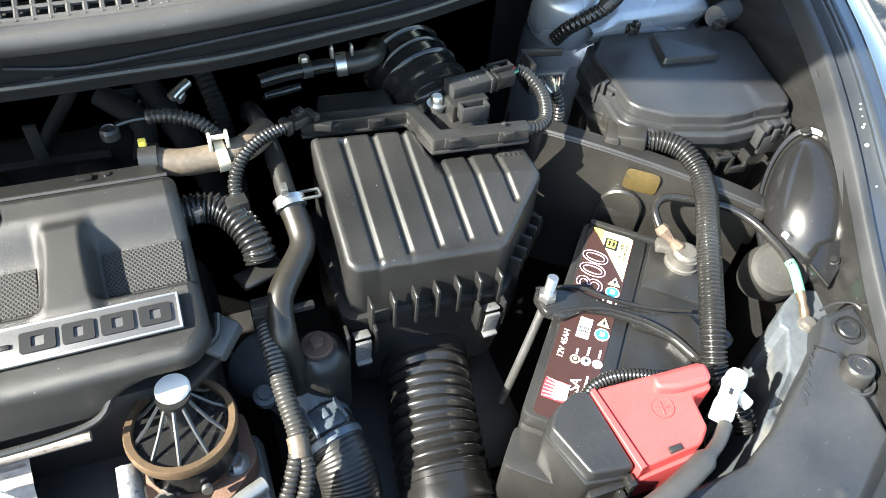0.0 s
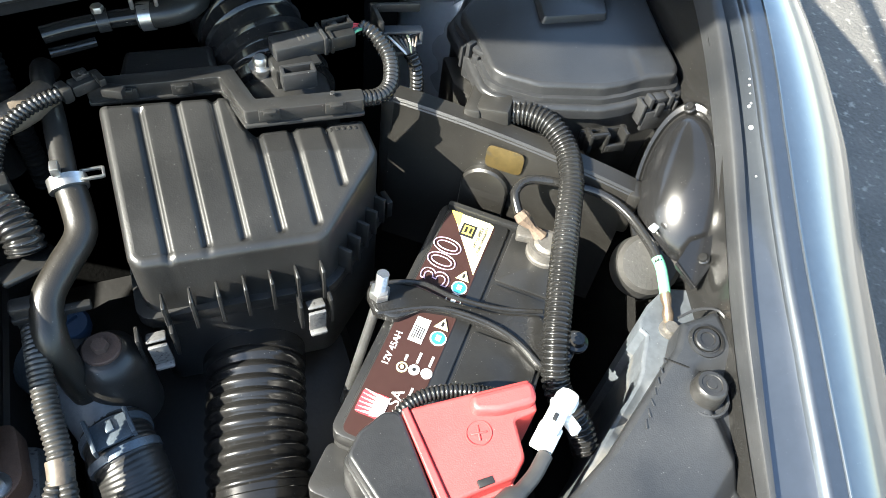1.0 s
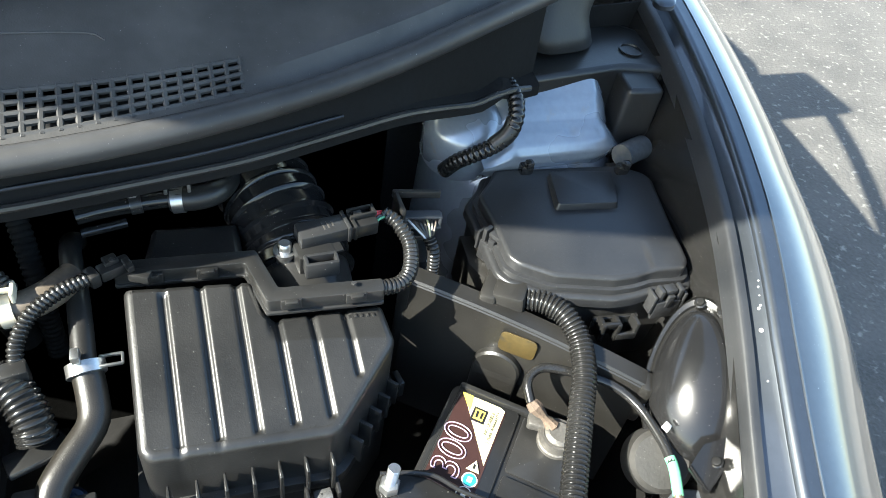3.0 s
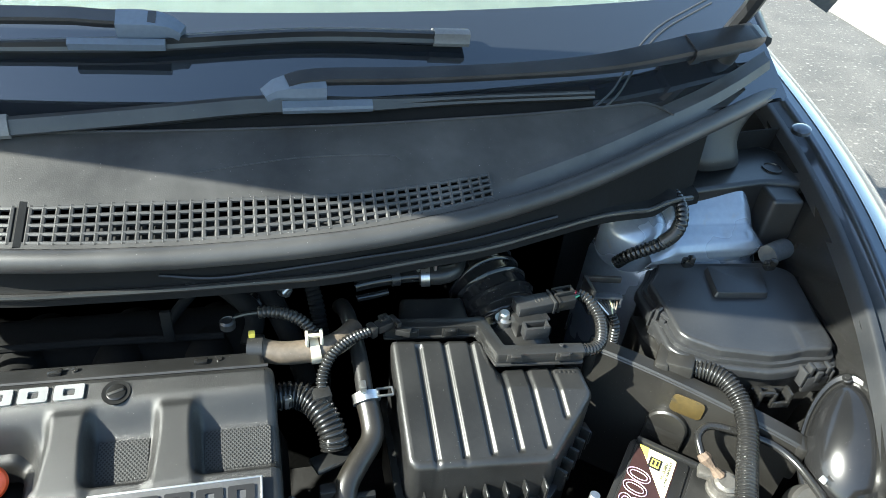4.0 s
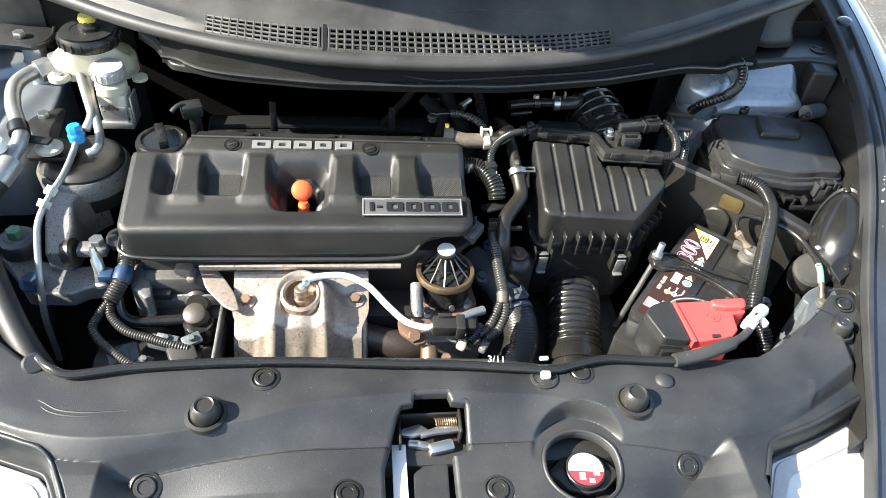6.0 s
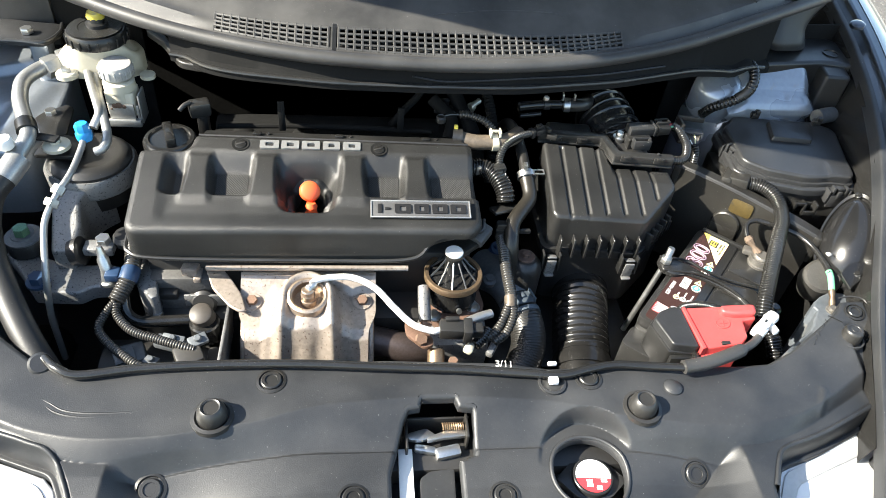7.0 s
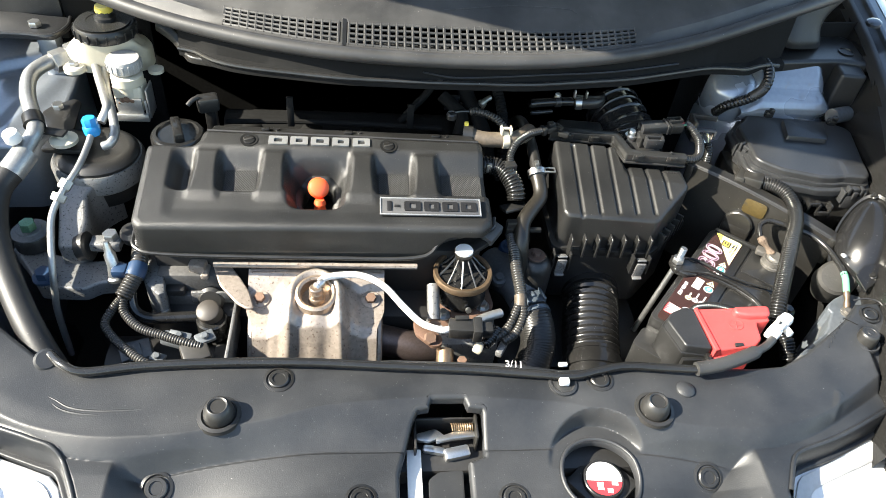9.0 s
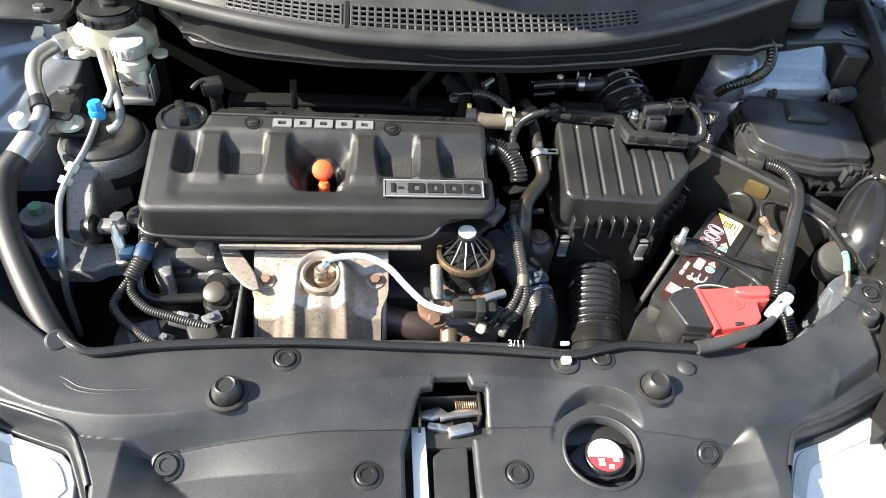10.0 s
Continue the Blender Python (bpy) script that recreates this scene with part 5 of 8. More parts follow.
part("clamp_bridge", moved(geo_join(rbox((0, 0, 0), (0.026, 0.022, 0.003), 0.001), rbox((-0.014, 0, 0.003), (0.003, 0.030, 0.009), 0.001), rbox((0.014, 0, 0.002), (0.003, 0.024, 0.008), 0.001), rbox((0, 0.003, 0.003), (0.006, 0.010, 0.003), 0.001)), pose(0.143, 0.2215, 0.7690, -6, 0, 14)), M_CLAMP, rh)
th = thing("thermostat_housing", (0.11, 0.28, 0.70), "dull grey cast water outlet in the shadow", "casting")
part("outlet", tube([(0.100, 0.315, 0.735), (0.115, 0.290, 0.744), (0.128, 0.266, 0.748), (0.139, 0.236, 0.741)], lambda t: 0.032 - 0.009 * t, 28), M_CASTG, th)
part("boss", lathe([(0.010, 0), (0.010, 0.008), (0.006, 0.009), (0.006, 0.015), (0, 0.015)], (0.100, 0.262, 0.758), (0, -0.2, 1), 16), M_CASTG, th)
part("tag", rbox((0.136, 0.257, 0.781), (0.005, 0.006, 0.010), 0.001), M_LOOM, th)
bc = thing("blue_connector", (0.12, 0.325, 0.74), "dark blue plastic connector low in the bay", "connector")
part("shell", geo_join(lathe([(0.014, -0.006), (0.0145, 0.006), (0.012, 0.010), (0, 0.010)], (0.121, 0.325, 0.762), (0.1, -0.3, 1), 20), rbox((0.121, 0.324, 0.774), (0.014, 0.005, 0.005), 0.001, (0, 0, 30))), M_NAVY, bc)

hh = thing("heater_hose", (0.14, 0.33, 0.80), "curved black rubber coolant hose with a spring clamp", "hose")
part("hose", tube([(0.153, 0.372, 0.878), (0.156, 0.350, 0.868), (0.155, 0.332, 0.860), (0.140, 0.312, 0.853), (0.127, 0.293, 0.845), (0.124, 0.272, 0.830), (0.126, 0.262, 0.80), (0.130, 0.258, 0.76), (0.135, 0.258, 0.72)], 0.0110, 18), M_OLD, hh)
part("pipe", tube([(0.153, 0.370, 0.880), (0.152, 0.40, 0.888), (0.150, 0.43, 0.893), (0.146, 0.462, 0.896), (0.143, 0.492, 0.885), (0.142, 0.52, 0.86)], 0.0085, 14), M_RUBBER, hh)
cl = part("clamp", tube([(0.1532, 0.371, 0.879), (0.1535, 0.367, 0.877), (0.154, 0.363, 0.875)], 0.0138, 20), M_STEEL, hh, "bright spring clamp")
part("clamp_ear", geo_join(rbox((0.171, 0.371, 0.884), (0.016, 0.002, 0.003), 0.0008), rbox((0.171, 0.362, 0.884), (0.016, 0.002, 0.003), 0.0008), rbox((0.179, 0.3665, 0.884), (0.002, 0.010, 0.003), 0.0008), rbox((0.150, 0.366, 0.895), (0.006, 0.010, 0.008), 0.001)), M_STEEL, cl)

ph = thing("breather_hose", (0.09, 0.41, 0.86), "dusty tan rubber breather hose with white clamps", "hose")
part("hose", tube([(0.056, 0.416, 0.906), (0.075, 0.412, 0.903), (0.095, 0.411, 0.903), (0.118, 0.412, 0.904), (0.135, 0.42, 0.905), (0.15, 0.437, 0.903)], 0.0115, 16), M_TAN, ph)
part("nozzle", tube([(0.046, 0.418, 0.907), (0.052, 0.417, 0.907), (0.060, 0.416, 0.907)], 0.0135, 16), M_PLASTIC, ph)
part("marker", rbox((0.050, 0.421, 0.921), (0.006, 0.006, 0.008), 0.001), M_YELLOW, ph)
part("clamp", geo_join(tube([(0.104, 0.411, 0.9035), (0.108, 0.411, 0.9035), (0.113, 0.4115, 0.904)], 0.0135, 18), rbox((0.101, 0.411, 0.920), (0.003, 0.014, 0.010), 0.001), rbox((0.115, 0.412, 0.920), (0.003, 0.014, 0.010), 0.001), rbox((0.108, 0.4115, 0.923), (0.014, 0.003, 0.004), 0.001)), M_CREAM, ph, "cream plastic clamp")

sh = thing("ribbed_hose", (0.1, 0.36, 0.80), "short ribbed black hose curving down beside the cover", "hose")
part("hose", tube([(0.066, 0.372, 0.886), (0.085, 0.373, 0.885), (0.100, 0.367, 0.883), (0.112, 0.352, 0.878), (0.119, 0.336, 0.868), (0.120, 0.328, 0.858)], 0.0118, 18, ribs=(0.0046, 0.0020)), M_HOSE, sh)
part("seat", rbox((0.118, 0.322, 0.850), (0.040, 0.022, 0.006), 0.002, (-15, 0, 20)), M_PLASTIC, sh)
part("tie", rbox((0.080, 0.363, 0.888), (0.008, 0.006, 0.014), 0.001, (0, 0, 20)), M_STEEL, sh)

lo = thing("harness_elbow", (0.13, 0.41, 0.88), "ribbed black wiring loom elbow into the channel", "wiring loom")
part("loom", tube([(0.112, 0.371, 0.892), (0.114, 0.383, 0.900), (0.124, 0.397, 0.910), (0.142, 0.409, 0.916), (0.163, 0.418, 0.917)], 0.0048, 12, ribs=(0.0036, 0.0011)), M_HOSE, lo)
part("plug", rbox((0.111, 0.364, 0.886), (0.018, 0.014, 0.020), 0.002, (0, 0, 10)), M_PLASTIC, lo)

lm = thing("front_loom", (0.11, 0.2, 0.70), "dusty grey ribbed wiring loom dropping beside the engine", "wiring loom")
part("loom", tube([(0.112, 0.290, 0.826), (0.113, 0.262, 0.822), (0.114, 0.232, 0.812), (0.117, 0.200, 0.800), (0.116, 0.188, 0.794)], 0.0074, 14, ribs=(0.0036, 0.001)), M_LOOM, lm)
for a in (-1, 1):
    part("branch", tube([(0.116, 0.192, 0.797), (0.112 + 0.006 * a, 0.172, 0.788), (0.098 + 0.008 * a, 0.150, 0.777), (0.076 + 0.012 * a, 0.138, 0.772)], 0.0055, 10, ribs=(0.004, 0.001)), M_LOOM, lm)
part("tape", tube([(0.116, 0.197, 0.799), (0.116, 0.190, 0.796), (0.115, 0.183, 0.792)], 0.0086, 12), M_TAN, lm)
part("bracket", geo_join(rbox((0.118, 0.292, 0.835), (0.03, 0.012, 0.03), 0.003), rbox((0.128, 0.287, 0.838), (0.05, 0.006, 0.006), 0.001)), M_PLASTIC, lm)
mt = thing("gearbox_mount", (0.155, 0.29, 0.72), "round rusty-centred rubber mount in the shadow", "rubber mount")
part("rubber", lathe([(0.026, -0.06), (0.026, 0.004), (0.0225, 0.016), (0.017, 0.022), (0.015, 0.0235), (0, 0.0235)], (0.150, 0.269, 0.779), n=30), M_RUBBER, mt)
part("washer", lathe([(0.0138, -0.002), (0.0138, 0.0016), (0.0128, 0.0024), (0.0085, 0.0020), (0, 0.0020)], (0.1494, 0.2705, 0.8035), n=32), M_RUSTD, mt, "rusty round washer")
part("bolt", hexagon((0.1494, 0.2705, 0.8050), 0.0062, 0.006), M_RUSTD, mt)

# ---- battery ----
BM = pose(0.4155, 0.211, 0.80, 0, 0, 49.3)


def bat(g):
    return moved(g, BM)


ba = thing("battery", (0.4155, 0.211, 0.58), "black car battery with a maroon and yellow label", "battery")
part("case", bat(geo_join(rbox((0, 0, -0.118), (0.236, 0.127, 0.212), 0.006), prism(rounded(rect(-0.119, -0.0645, 0.119, 0.0645), 0.01), -0.020, -0.003, 0.003))), M_PLASTIC, ba)
part("label_plateau", bat(prism(rounded(rect(-0.113, 0.000, 0.115, 0.058), 0.008), -0.004, -0.0006, 0.0015)), M_PLASTIC, ba)
for x0, x1 in ((-0.070, 0.0), (0.005, 0.05), (0.055, 0.112)):
    part("lid_block", bat(prism(rounded(rect(x0, -0.060, x1, -0.004), 0.003), -0.004, -0.0005 if x1 < 0.06 else -0.0015, 0.001)), M_PLASTIC, ba)
part("back_ridge", bat(rbox((0.1155, 0, 0.0), (0.006, 0.118, 0.008), 0.002)), M_PLASTIC, ba)
part("front_step", bat(prism(rounded(rect(-0.155, 0.0, -0.115, 0.066), 0.008), -0.19, -0.028, 0.005)), M_PLASTIC, ba)
lab = part("label", bat(flat(rounded(rect(-0.116, 0.0120, 0.1100, 0.0560), 0.006), pose(0, 0, -0.0004))), M_BROWN, ba, "dark maroon printed label")
LZ = 0.0002


def printed(name, poly, mat, lift=0.0):
    return part(name, bat(flat(poly, pose(0, 0, LZ + lift))), mat, lab)


printed("yellow_field", [(0.1095, 0.0530), (0.1095, 0.0180), (0.1075, 0.0135), (0.050, 0.0135)], M_LTYEL)
printed("yellow_field", [(0.1097, 0.0545), (0.1097, 0.0440), (0.0930, 0.0415)], M_YELLOW, 0.0004)
printed("fold_print", [(0.0930, 0.0415), (0.0985, 0.0425), (0.0600, 0.0170), (0.0560, 0.0165)], M_PINK, 0.0003)
printed("mark_field", rect(0.0860, 0.0265, 0.1005, 0.0395), M_INK, 0.0004)
printed("mark_field", rect(0.0882, 0.0285, 0.0983, 0.0375), M_YELLOW, 0.0008)
for k in range(2):
    printed("print_bar", rect(0.0900, 0.0297 + 0.0042 * k, 0.0965, 0.0318 + 0.0042 * k), M_INK, 0.0012)
lettering("NO QUIBBLE", 0.0042, BM @ pose(0.0895, 0.0222, LZ + 0.0006, 0, 0, 0), M_INK, lab, "small_print")
lettering("5 YEAR WARRANTY", 0.0038, BM @ pose(0.0870, 0.0178, LZ + 0.0006, 0, 0, 0), M_INK, lab, "small_print")
lettering("12V 45AH", 0.0074, BM @ pose(-0.0405, 0.0485, LZ, 0, 0, 0), M_PRINT, lab, "rating_print", "white rating print")
lettering("SA", 0.0125, BM @ pose(-0.0780, 0.0295, LZ, 0, 0, 0), M_PRINT, lab, "type_print")
cu = bpy.data.curves.new("number_print", "FONT")
cu.body, cu.size, cu.align_x, cu.align_y, cu.shear, cu.fill_mode, cu.bevel_depth, cu.bevel_resolution, cu.space_character = "300", 0.0350, "CENTER", "CENTER", 0.1, "NONE", 0.00055, 0, 0.98
tmp = bpy.data.objects.new("number_print", cu)
scene.collection.objects.link(tmp)
me = bpy.data.meshes.new_from_object(tmp.evaluated_get(bpy.context.evaluated_depsgraph_get()))
number = [tuple(v.co) for v in me.vertices], [tuple(p.vertices) for p in me.polygons]
bpy.data.objects.remove(tmp)
bpy.data.meshes.remove(me)
part("number_print", moved(number, BM @ pose(0.0520, 0.0415, LZ + 0.0003, 0, 0, 3)), M_PINK, lab, "large pink outlined number", angle=30)
for x, y, mtl in ((0.0330, 0.0199, M_TEAL), (0.0196, 0.0202, M_BROWN), (-0.0188, 0.0190, M_TEAL)):
    printed("pictogram", disc(0.0066, 24, x, y), M_PRINT)
    printed("pictogram", disc(0.0056, 24, x, y), mtl, 0.0004)
    printed("pictogram", rect(x - 0.0024, y - 0.0020, x + 0.0024, y + 0.0020), M_PRINT, 0.0008)
for x, y in ((0.0462, 0.0203), (-0.0050, 0.0199)):
    printed("warning_triangle", [(x - 0.0052, y + 0.0058), (x - 0.0052, y - 0.0058), (x + 0.0052, y)], M_LTYEL, 0.0006)
    printed("print_bar", rect(x - 0.0030, y - 0.0010, x + 0.0012, y + 0.0010), M_INK, 0.0010)
printed("white_box", rect(-0.0290, 0.0295, -0.0060, 0.0408), M_PRINT)
for k in range(5):
    printed("print_bar", rect(-0.0262, 0.0312 + 0.0018 * k, -0.0145, 0.0320 + 0.0018 * k), M_INK, 0.0004)
for k, (x, y) in enumerate(((-0.0530, 0.0355), (-0.0516, 0.0262), (-0.0509, 0.0164))):
    printed("pictogram", disc(0.0044, 20, x, y), (M_LTYEL, M_PRINT, M_PRINT)[k])
    printed("pictogram", disc(0.0030, 16, x, y), (M_BROWN, M_PRINT, M_PINK)[k], 0.0004)
    printed("pictogram", disc(0.0016, 12, x, y), (M_LTYEL, M_INK, M_PRINT)[k], 0.0008)
    printed("print_bar", rect(x + 0.0062, y - 0.0009, x + 0.0155 - 0.004 * (k == 0), y + 0.0009), M_PRINT)
printed("ray_print", rounded(rect(-0.0990, 0.0330, -0.0800, 0.0540), 0.003), M_SCARLET)
printed("ray_print", [(-0.0965, 0.0330), (-0.0815, 0.0330), (-0.0805, 0.0425), (-0.0985, 0.0425)], M_PRINT, 0.0004)
for k in range(6):
    x = -0.0975 + 0.0029 * k
    printed("ray_print", [(x, 0.0420), (x + 0.0021, 0.0420), (x + 0.0013 + 0.0007 * (k - 2.5), 0.0535)], M_PRINT, 0.0004)
printed("print_bar", rect(-0.0800, 0.0205, -0.0660, 0.0222), M_PRINT)
part("terminal", bat(lathe([(0.017, -0.003), (0.017, 0.002), (0.013, 0.004), (0.0125, 0.013), (0.0105, 0.014), (0.0095, 0.016), (0, 0.016)], (0.100, -0.036, 0), n=28)), M_LEAD, ba, "dull lead battery terminal")

nc = thing("earth_cable", (0.50, 0.27, 0.80), "black earth cable with corroded lug and green tape", "cable")
part("clamp", bat(geo_join(lathe([(0.0155, 0.003), (0.0155, 0.012), (0.013, 0.012), (0.013, 0.003)], (0.100, -0.036, 0), n=24), rbox((0.106, -0.018, 0.008), (0.014, 0.022, 0.009), 0.002, (0, 0, 10)))), M_LEAD, nc)
part("lug", tube([(0.4885, 0.290, 0.829), (0.492, 0.284, 0.826), (0.500, 0.277, 0.818), (0.505, 0.270, 0.812)], lambda t: 0.0052 + 0.0018 * math.sin(9 * t), 8), M_CORR, nc, "corroded brown cable lug")
part("cable", tube([(0.488, 0.289, 0.830), (0.490, 0.305, 0.838), (0.505, 0.312, 0.842), (0.528, 0.303, 0.842), (0.558, 0.283, 0.842), (0.573, 0.257, 0.840), (0.577, 0.225, 0.838), (0.576, 0.205, 0.836)], 0.0042, 10), M_HOSE, nc)
part("tape", tube([(0.5765, 0.210, 0.8365), (0.576, 0.200, 0.834), (0.572, 0.182, 0.826)], 0.0046, 12), M_GREEN, nc, "pale green tape wrap")
part("crimp", tube([(0.572, 0.183, 0.827), (0.570, 0.172, 0.821), (0.568, 0.162, 0.814)], lambda t: 0.0042 + 0.0008 * math.sin(12 * t), 10), M_BRONZE, nc)
part("ring", lathe([(0.009, 0), (0.009, 0.002), (0.006, 0.002), (0.0055, 0.006), (0, 0.006)], (0.566, 0.156, 0.8125), n=20), M_LEAD, nc)

hd = thing("battery_clamp", (0.40, 0.22, 0.80), "bent black steel battery hold-down with threaded rod", "battery clamp")
plate = [(0.346, 0.262), (0.352, 0.270), (0.366, 0.268), (0.389, 0.258), (0.410, 0.236), (0.440, 0.216), (0.475, 0.203), (0.480, 0.170), (0.462, 0.152), (0.452, 0.160), (0.444, 0.186), (0.428, 0.206), (0.404, 0.226), (0.384, 0.236), (0.362, 0.232), (0.347, 0.242)]
part("plate", moulded(rounded(plate, 0.004), lambda x, y: 0.806 + 0.0035 * np.exp(-((x - 0.357) ** 2 + (y - 0.252) ** 2) / 0.0003), 0.003, 0.003, 0.800), M_HOSE, hd)
part("edge", tube([(0.352, 0.270, 0.806), (0.389, 0.259, 0.808), (0.411, 0.237, 0.809), (0.441, 0.217, 0.809), (0.476, 0.204, 0.808)], 0.0020, 8), M_HOSE, hd)
part("edge", tube([(0.349, 0.241, 0.806), (0.384, 0.235, 0.808), (0.405, 0.225, 0.810), (0.429, 0.205, 0.810), (0.445, 0.185, 0.808), (0.456, 0.158, 0.805)], 0.0021, 8), M_HOSE, hd)
part("rod", tube([(0.354, 0.254, 0.806), (0.348, 0.250, 0.785), (0.338, 0.244, 0.75), (0.32, 0.235, 0.68)], 0.0042, 10), M_STEEL, hd, "zinc-plated hold-down rod")
part("nut", hexagon((0.355, 0.255, 0.810), 0.0085, 0.008), M_STEEL, hd)
part("stud", tube([(0.355, 0.255, 0.812), (0.3565, 0.2565, 0.822), (0.358, 0.258, 0.834)], 0.0045, 12, ribs=(0.0016, 0.0006)), M_STEEL, hd)
part("screw", geo_join(lathe([(0.010, 0), (0.010, 0.003), (0.007, 0.004), (0.006, 0.008), (0, 0.008)], (0.498, 0.178, 0.79), n=20)), M_HOSE, hd)
part("lug", rbox((0.490, 0.180, 0.785), (0.03, 0.02, 0.008), 0.003, (0, 0, 40)), M_HOSE, hd)

rc = thing("terminal_cover", (0.37, 0.1, 0.79), "faded red plastic positive terminal cover", "terminal cover")
RED = [(0.3425, 0.150), (0.426, 0.138), (0.422, 0.115), (0.406, 0.115), (0.402, 0.089), (0.392, 0.080), (0.346, 0.080)]


def red_z(x, y):
    return 0.8275 + 0.22 * (np.asarray(x, float) - 0.345) + 0.0 * np.asarray(y, float)


part("cover", moulded(rounded(RED, 0.003), red_z, 0.0025, 0.002, 0.786), M_RED, rc)
part("ridge", moulded(rounded([(0.382, 0.1395), (0.425, 0.1335), (0.422, 0.118), (0.396, 0.121), (0.380, 0.128)], 0.006), lambda x, y: red_z(x, y) + 0.009, 0.004, 0.0015, lambda x, y: red_z(x, y) - 0.004), M_RED, rc)
part("side_band", moulded([(0.337, 0.150), (0.3425, 0.1505), (0.3475, 0.080), (0.3415, 0.0785)], lambda x, y: red_z(x, y) + 0.0025, 0.0015, 0.0012, 0.79), M_RED, rc)
part("front_lip", moulded([(0.3415, 0.0800), (0.392, 0.0800), (0.391, 0.0765), (0.3415, 0.0765)], lambda x, y: red_z(x, y) - 0.012, 0.001, 0.0008, 0.785), M_RED, rc)
pm = Matrix.Translation((0.380, 0.1155, float(red_z(0.380, 0.11)) + 0.0002)) @ pose(0, 0, 0, 0, -12.4, -12)
part("plus_mark", moved(geo_join(tube([(0.0085 * math.cos(a), 0.0085 * math.sin(a), 0) for a in np.linspace(0, 2 * math.pi, 25)], 0.0006, 5, 0.002), rbox((0, 0, 0), (0.011, 0.0014, 0.0012), 0.0004), rbox((0, 0, 0), (0.0014, 0.011, 0.0012), 0.0004)), pm), M_RED, rc, "moulded plus sign in a ring")
part("slot", prism([(0.367, 0.0815), (0.378, 0.0815), (0.378, 0.0865), (0.367, 0.0865)], 0.825, float(red_z(0.3725, 0.08)) + 0.0016, 0.0004), M_DARK, rc)
fb = thing("fuse_holder", (0.32, 0.115, 0.74), "black plastic fuse holder beside the red cover", "fuse holder")
part("body", prism([(0.291, 0.132), (0.304, 0.146), (0.326, 0.155), (0.339, 0.151), (0.341, 0.080), (0.303, 0.086)], 0.70, 0.815, 0.003), M_PLASTIC, fb)
part("lid", moulded(rounded([(0.294, 0.131), (0.305, 0.144), (0.326, 0.153), (0.337, 0.149), (0.3395, 0.083), (0.306, 0.088)], 0.004), lambda x, y: 0.828 + 0.0 * x, 0.0028, 0.0025, 0.808), M_FUSE, fb)
part("latch", rbox((0.321, 0.0800, 0.797), (0.034, 0.006, 0.030), 0.001), M_PLASTIC, fb)
part("fuse_link", geo_join(rbox((0.336, 0.078, 0.808), (0.006, 0.010, 0.022), 0.001), rbox((0.328, 0.074, 0.800), (0.005, 0.008, 0.020), 0.001), rbox((0.334, 0.072, 0.790), (0.016, 0.006, 0.004), 0.001)), M_HOSE, fb)
pl = thing("positive_loom", (0.37, 0.15, 0.80), "thin ribbed black loom over the battery", "wiring loom")
part("loom", tube([(0.334, 0.148, 0.822), (0.346, 0.154, 0.825), (0.364, 0.155, 0.827), (0.386, 0.150, 0.826), (0.410, 0.142, 0.820)], 0.0046, 12, ribs=(0.0032, 0.0011)), M_HOSE, pl)
wc = thing("white_connector", (0.425, 0.1, 0.80), "white plastic cable connector clipped by the battery", "connector")
part("body", geo_join(rbox((0.430, 0.106, 0.846), (0.0135, 0.030, 0.012), 0.003, (0, 0, -50)), rbox((0.441, 0.1135, 0.848), (0.0165, 0.018, 0.014), 0.006, (0, 0, -50)), rbox((0.440, 0.099, 0.842), (0.007, 0.013, 0.009), 0.002, (0, 0, 12)), rbox((0.434, 0.114, 0.846), (0.006, 0.010, 0.007), 0.0015, (0, 0, -20)), rbox((0.4195, 0.0965, 0.842), (0.016, 0.018, 0.012), 0.002, (0, 0, -50))), M_WHITE, wc)
part("notch", rbox((0.428, 0.1045, 0.8522), (0.0030, 0.0060, 0.0012), 0.0004, (0, 0, -50)), M_FUSE, wc)
fc = thing("battery_cable", (0.3, 0.06, 0.80), "thick black sleeved cable along the front cover", "cable")
part("sleeve", tube([(0.414, 0.086, 0.842), (0.398, 0.074, 0.842), (0.37, 0.062, 0.840), (0.335, 0.051, 0.838), (0.302, 0.046, 0.836)], lambda t: 0.0052 if t < 0.25 else 0.0086, 14), M_SEAL, fc, "grey foam cable sleeve")
part("cable", tube([(0.305, 0.047, 0.834), (0.27, 0.052, 0.830), (0.22, 0.056, 0.829), (0.185, 0.050, 0.829), (0.15, 0.043, 0.828), (0.10, 0.046, 0.829), (0.03, 0.052, 0.830), (-0.06, 0.057, 0.830), (-0.16, 0.063, 0.830), (-0.26, 0.064, 0.829), (-0.34, 0.060, 0.829), (-0.40, 0.052, 0.829), (-0.425, 0.060, 0.832), (-0.443, 0.077, 0.828)], 0.0052, 12), M_HOSE, fc)
part("end_grommet", lathe([(0.012, 0), (0.013, 0.004), (0.010, 0.007), (0.006, 0.007)], (-0.447, 0.072, 0.823), (0.3, -0.5, 1), 20), M_FUSE, fc)
part("cable_clip", geo_join(rbox((0.141, 0.058, 0.830), (0.011, 0.005, 0.005), 0.0015), rbox((0.139, 0.037, 0.827), (0.012, 0.012, 0.008), 0.002)), M_WHITE, fc, "white plastic cable clip")
part("clip_base", lathe([(0.017, -0.002), (0.017, 0.0015), (0.014, 0.0022), (0.012, 0.0005), (0, 0.0005)], (0.138, 0.036, 0.8222), n=28), M_FUSE, fc)

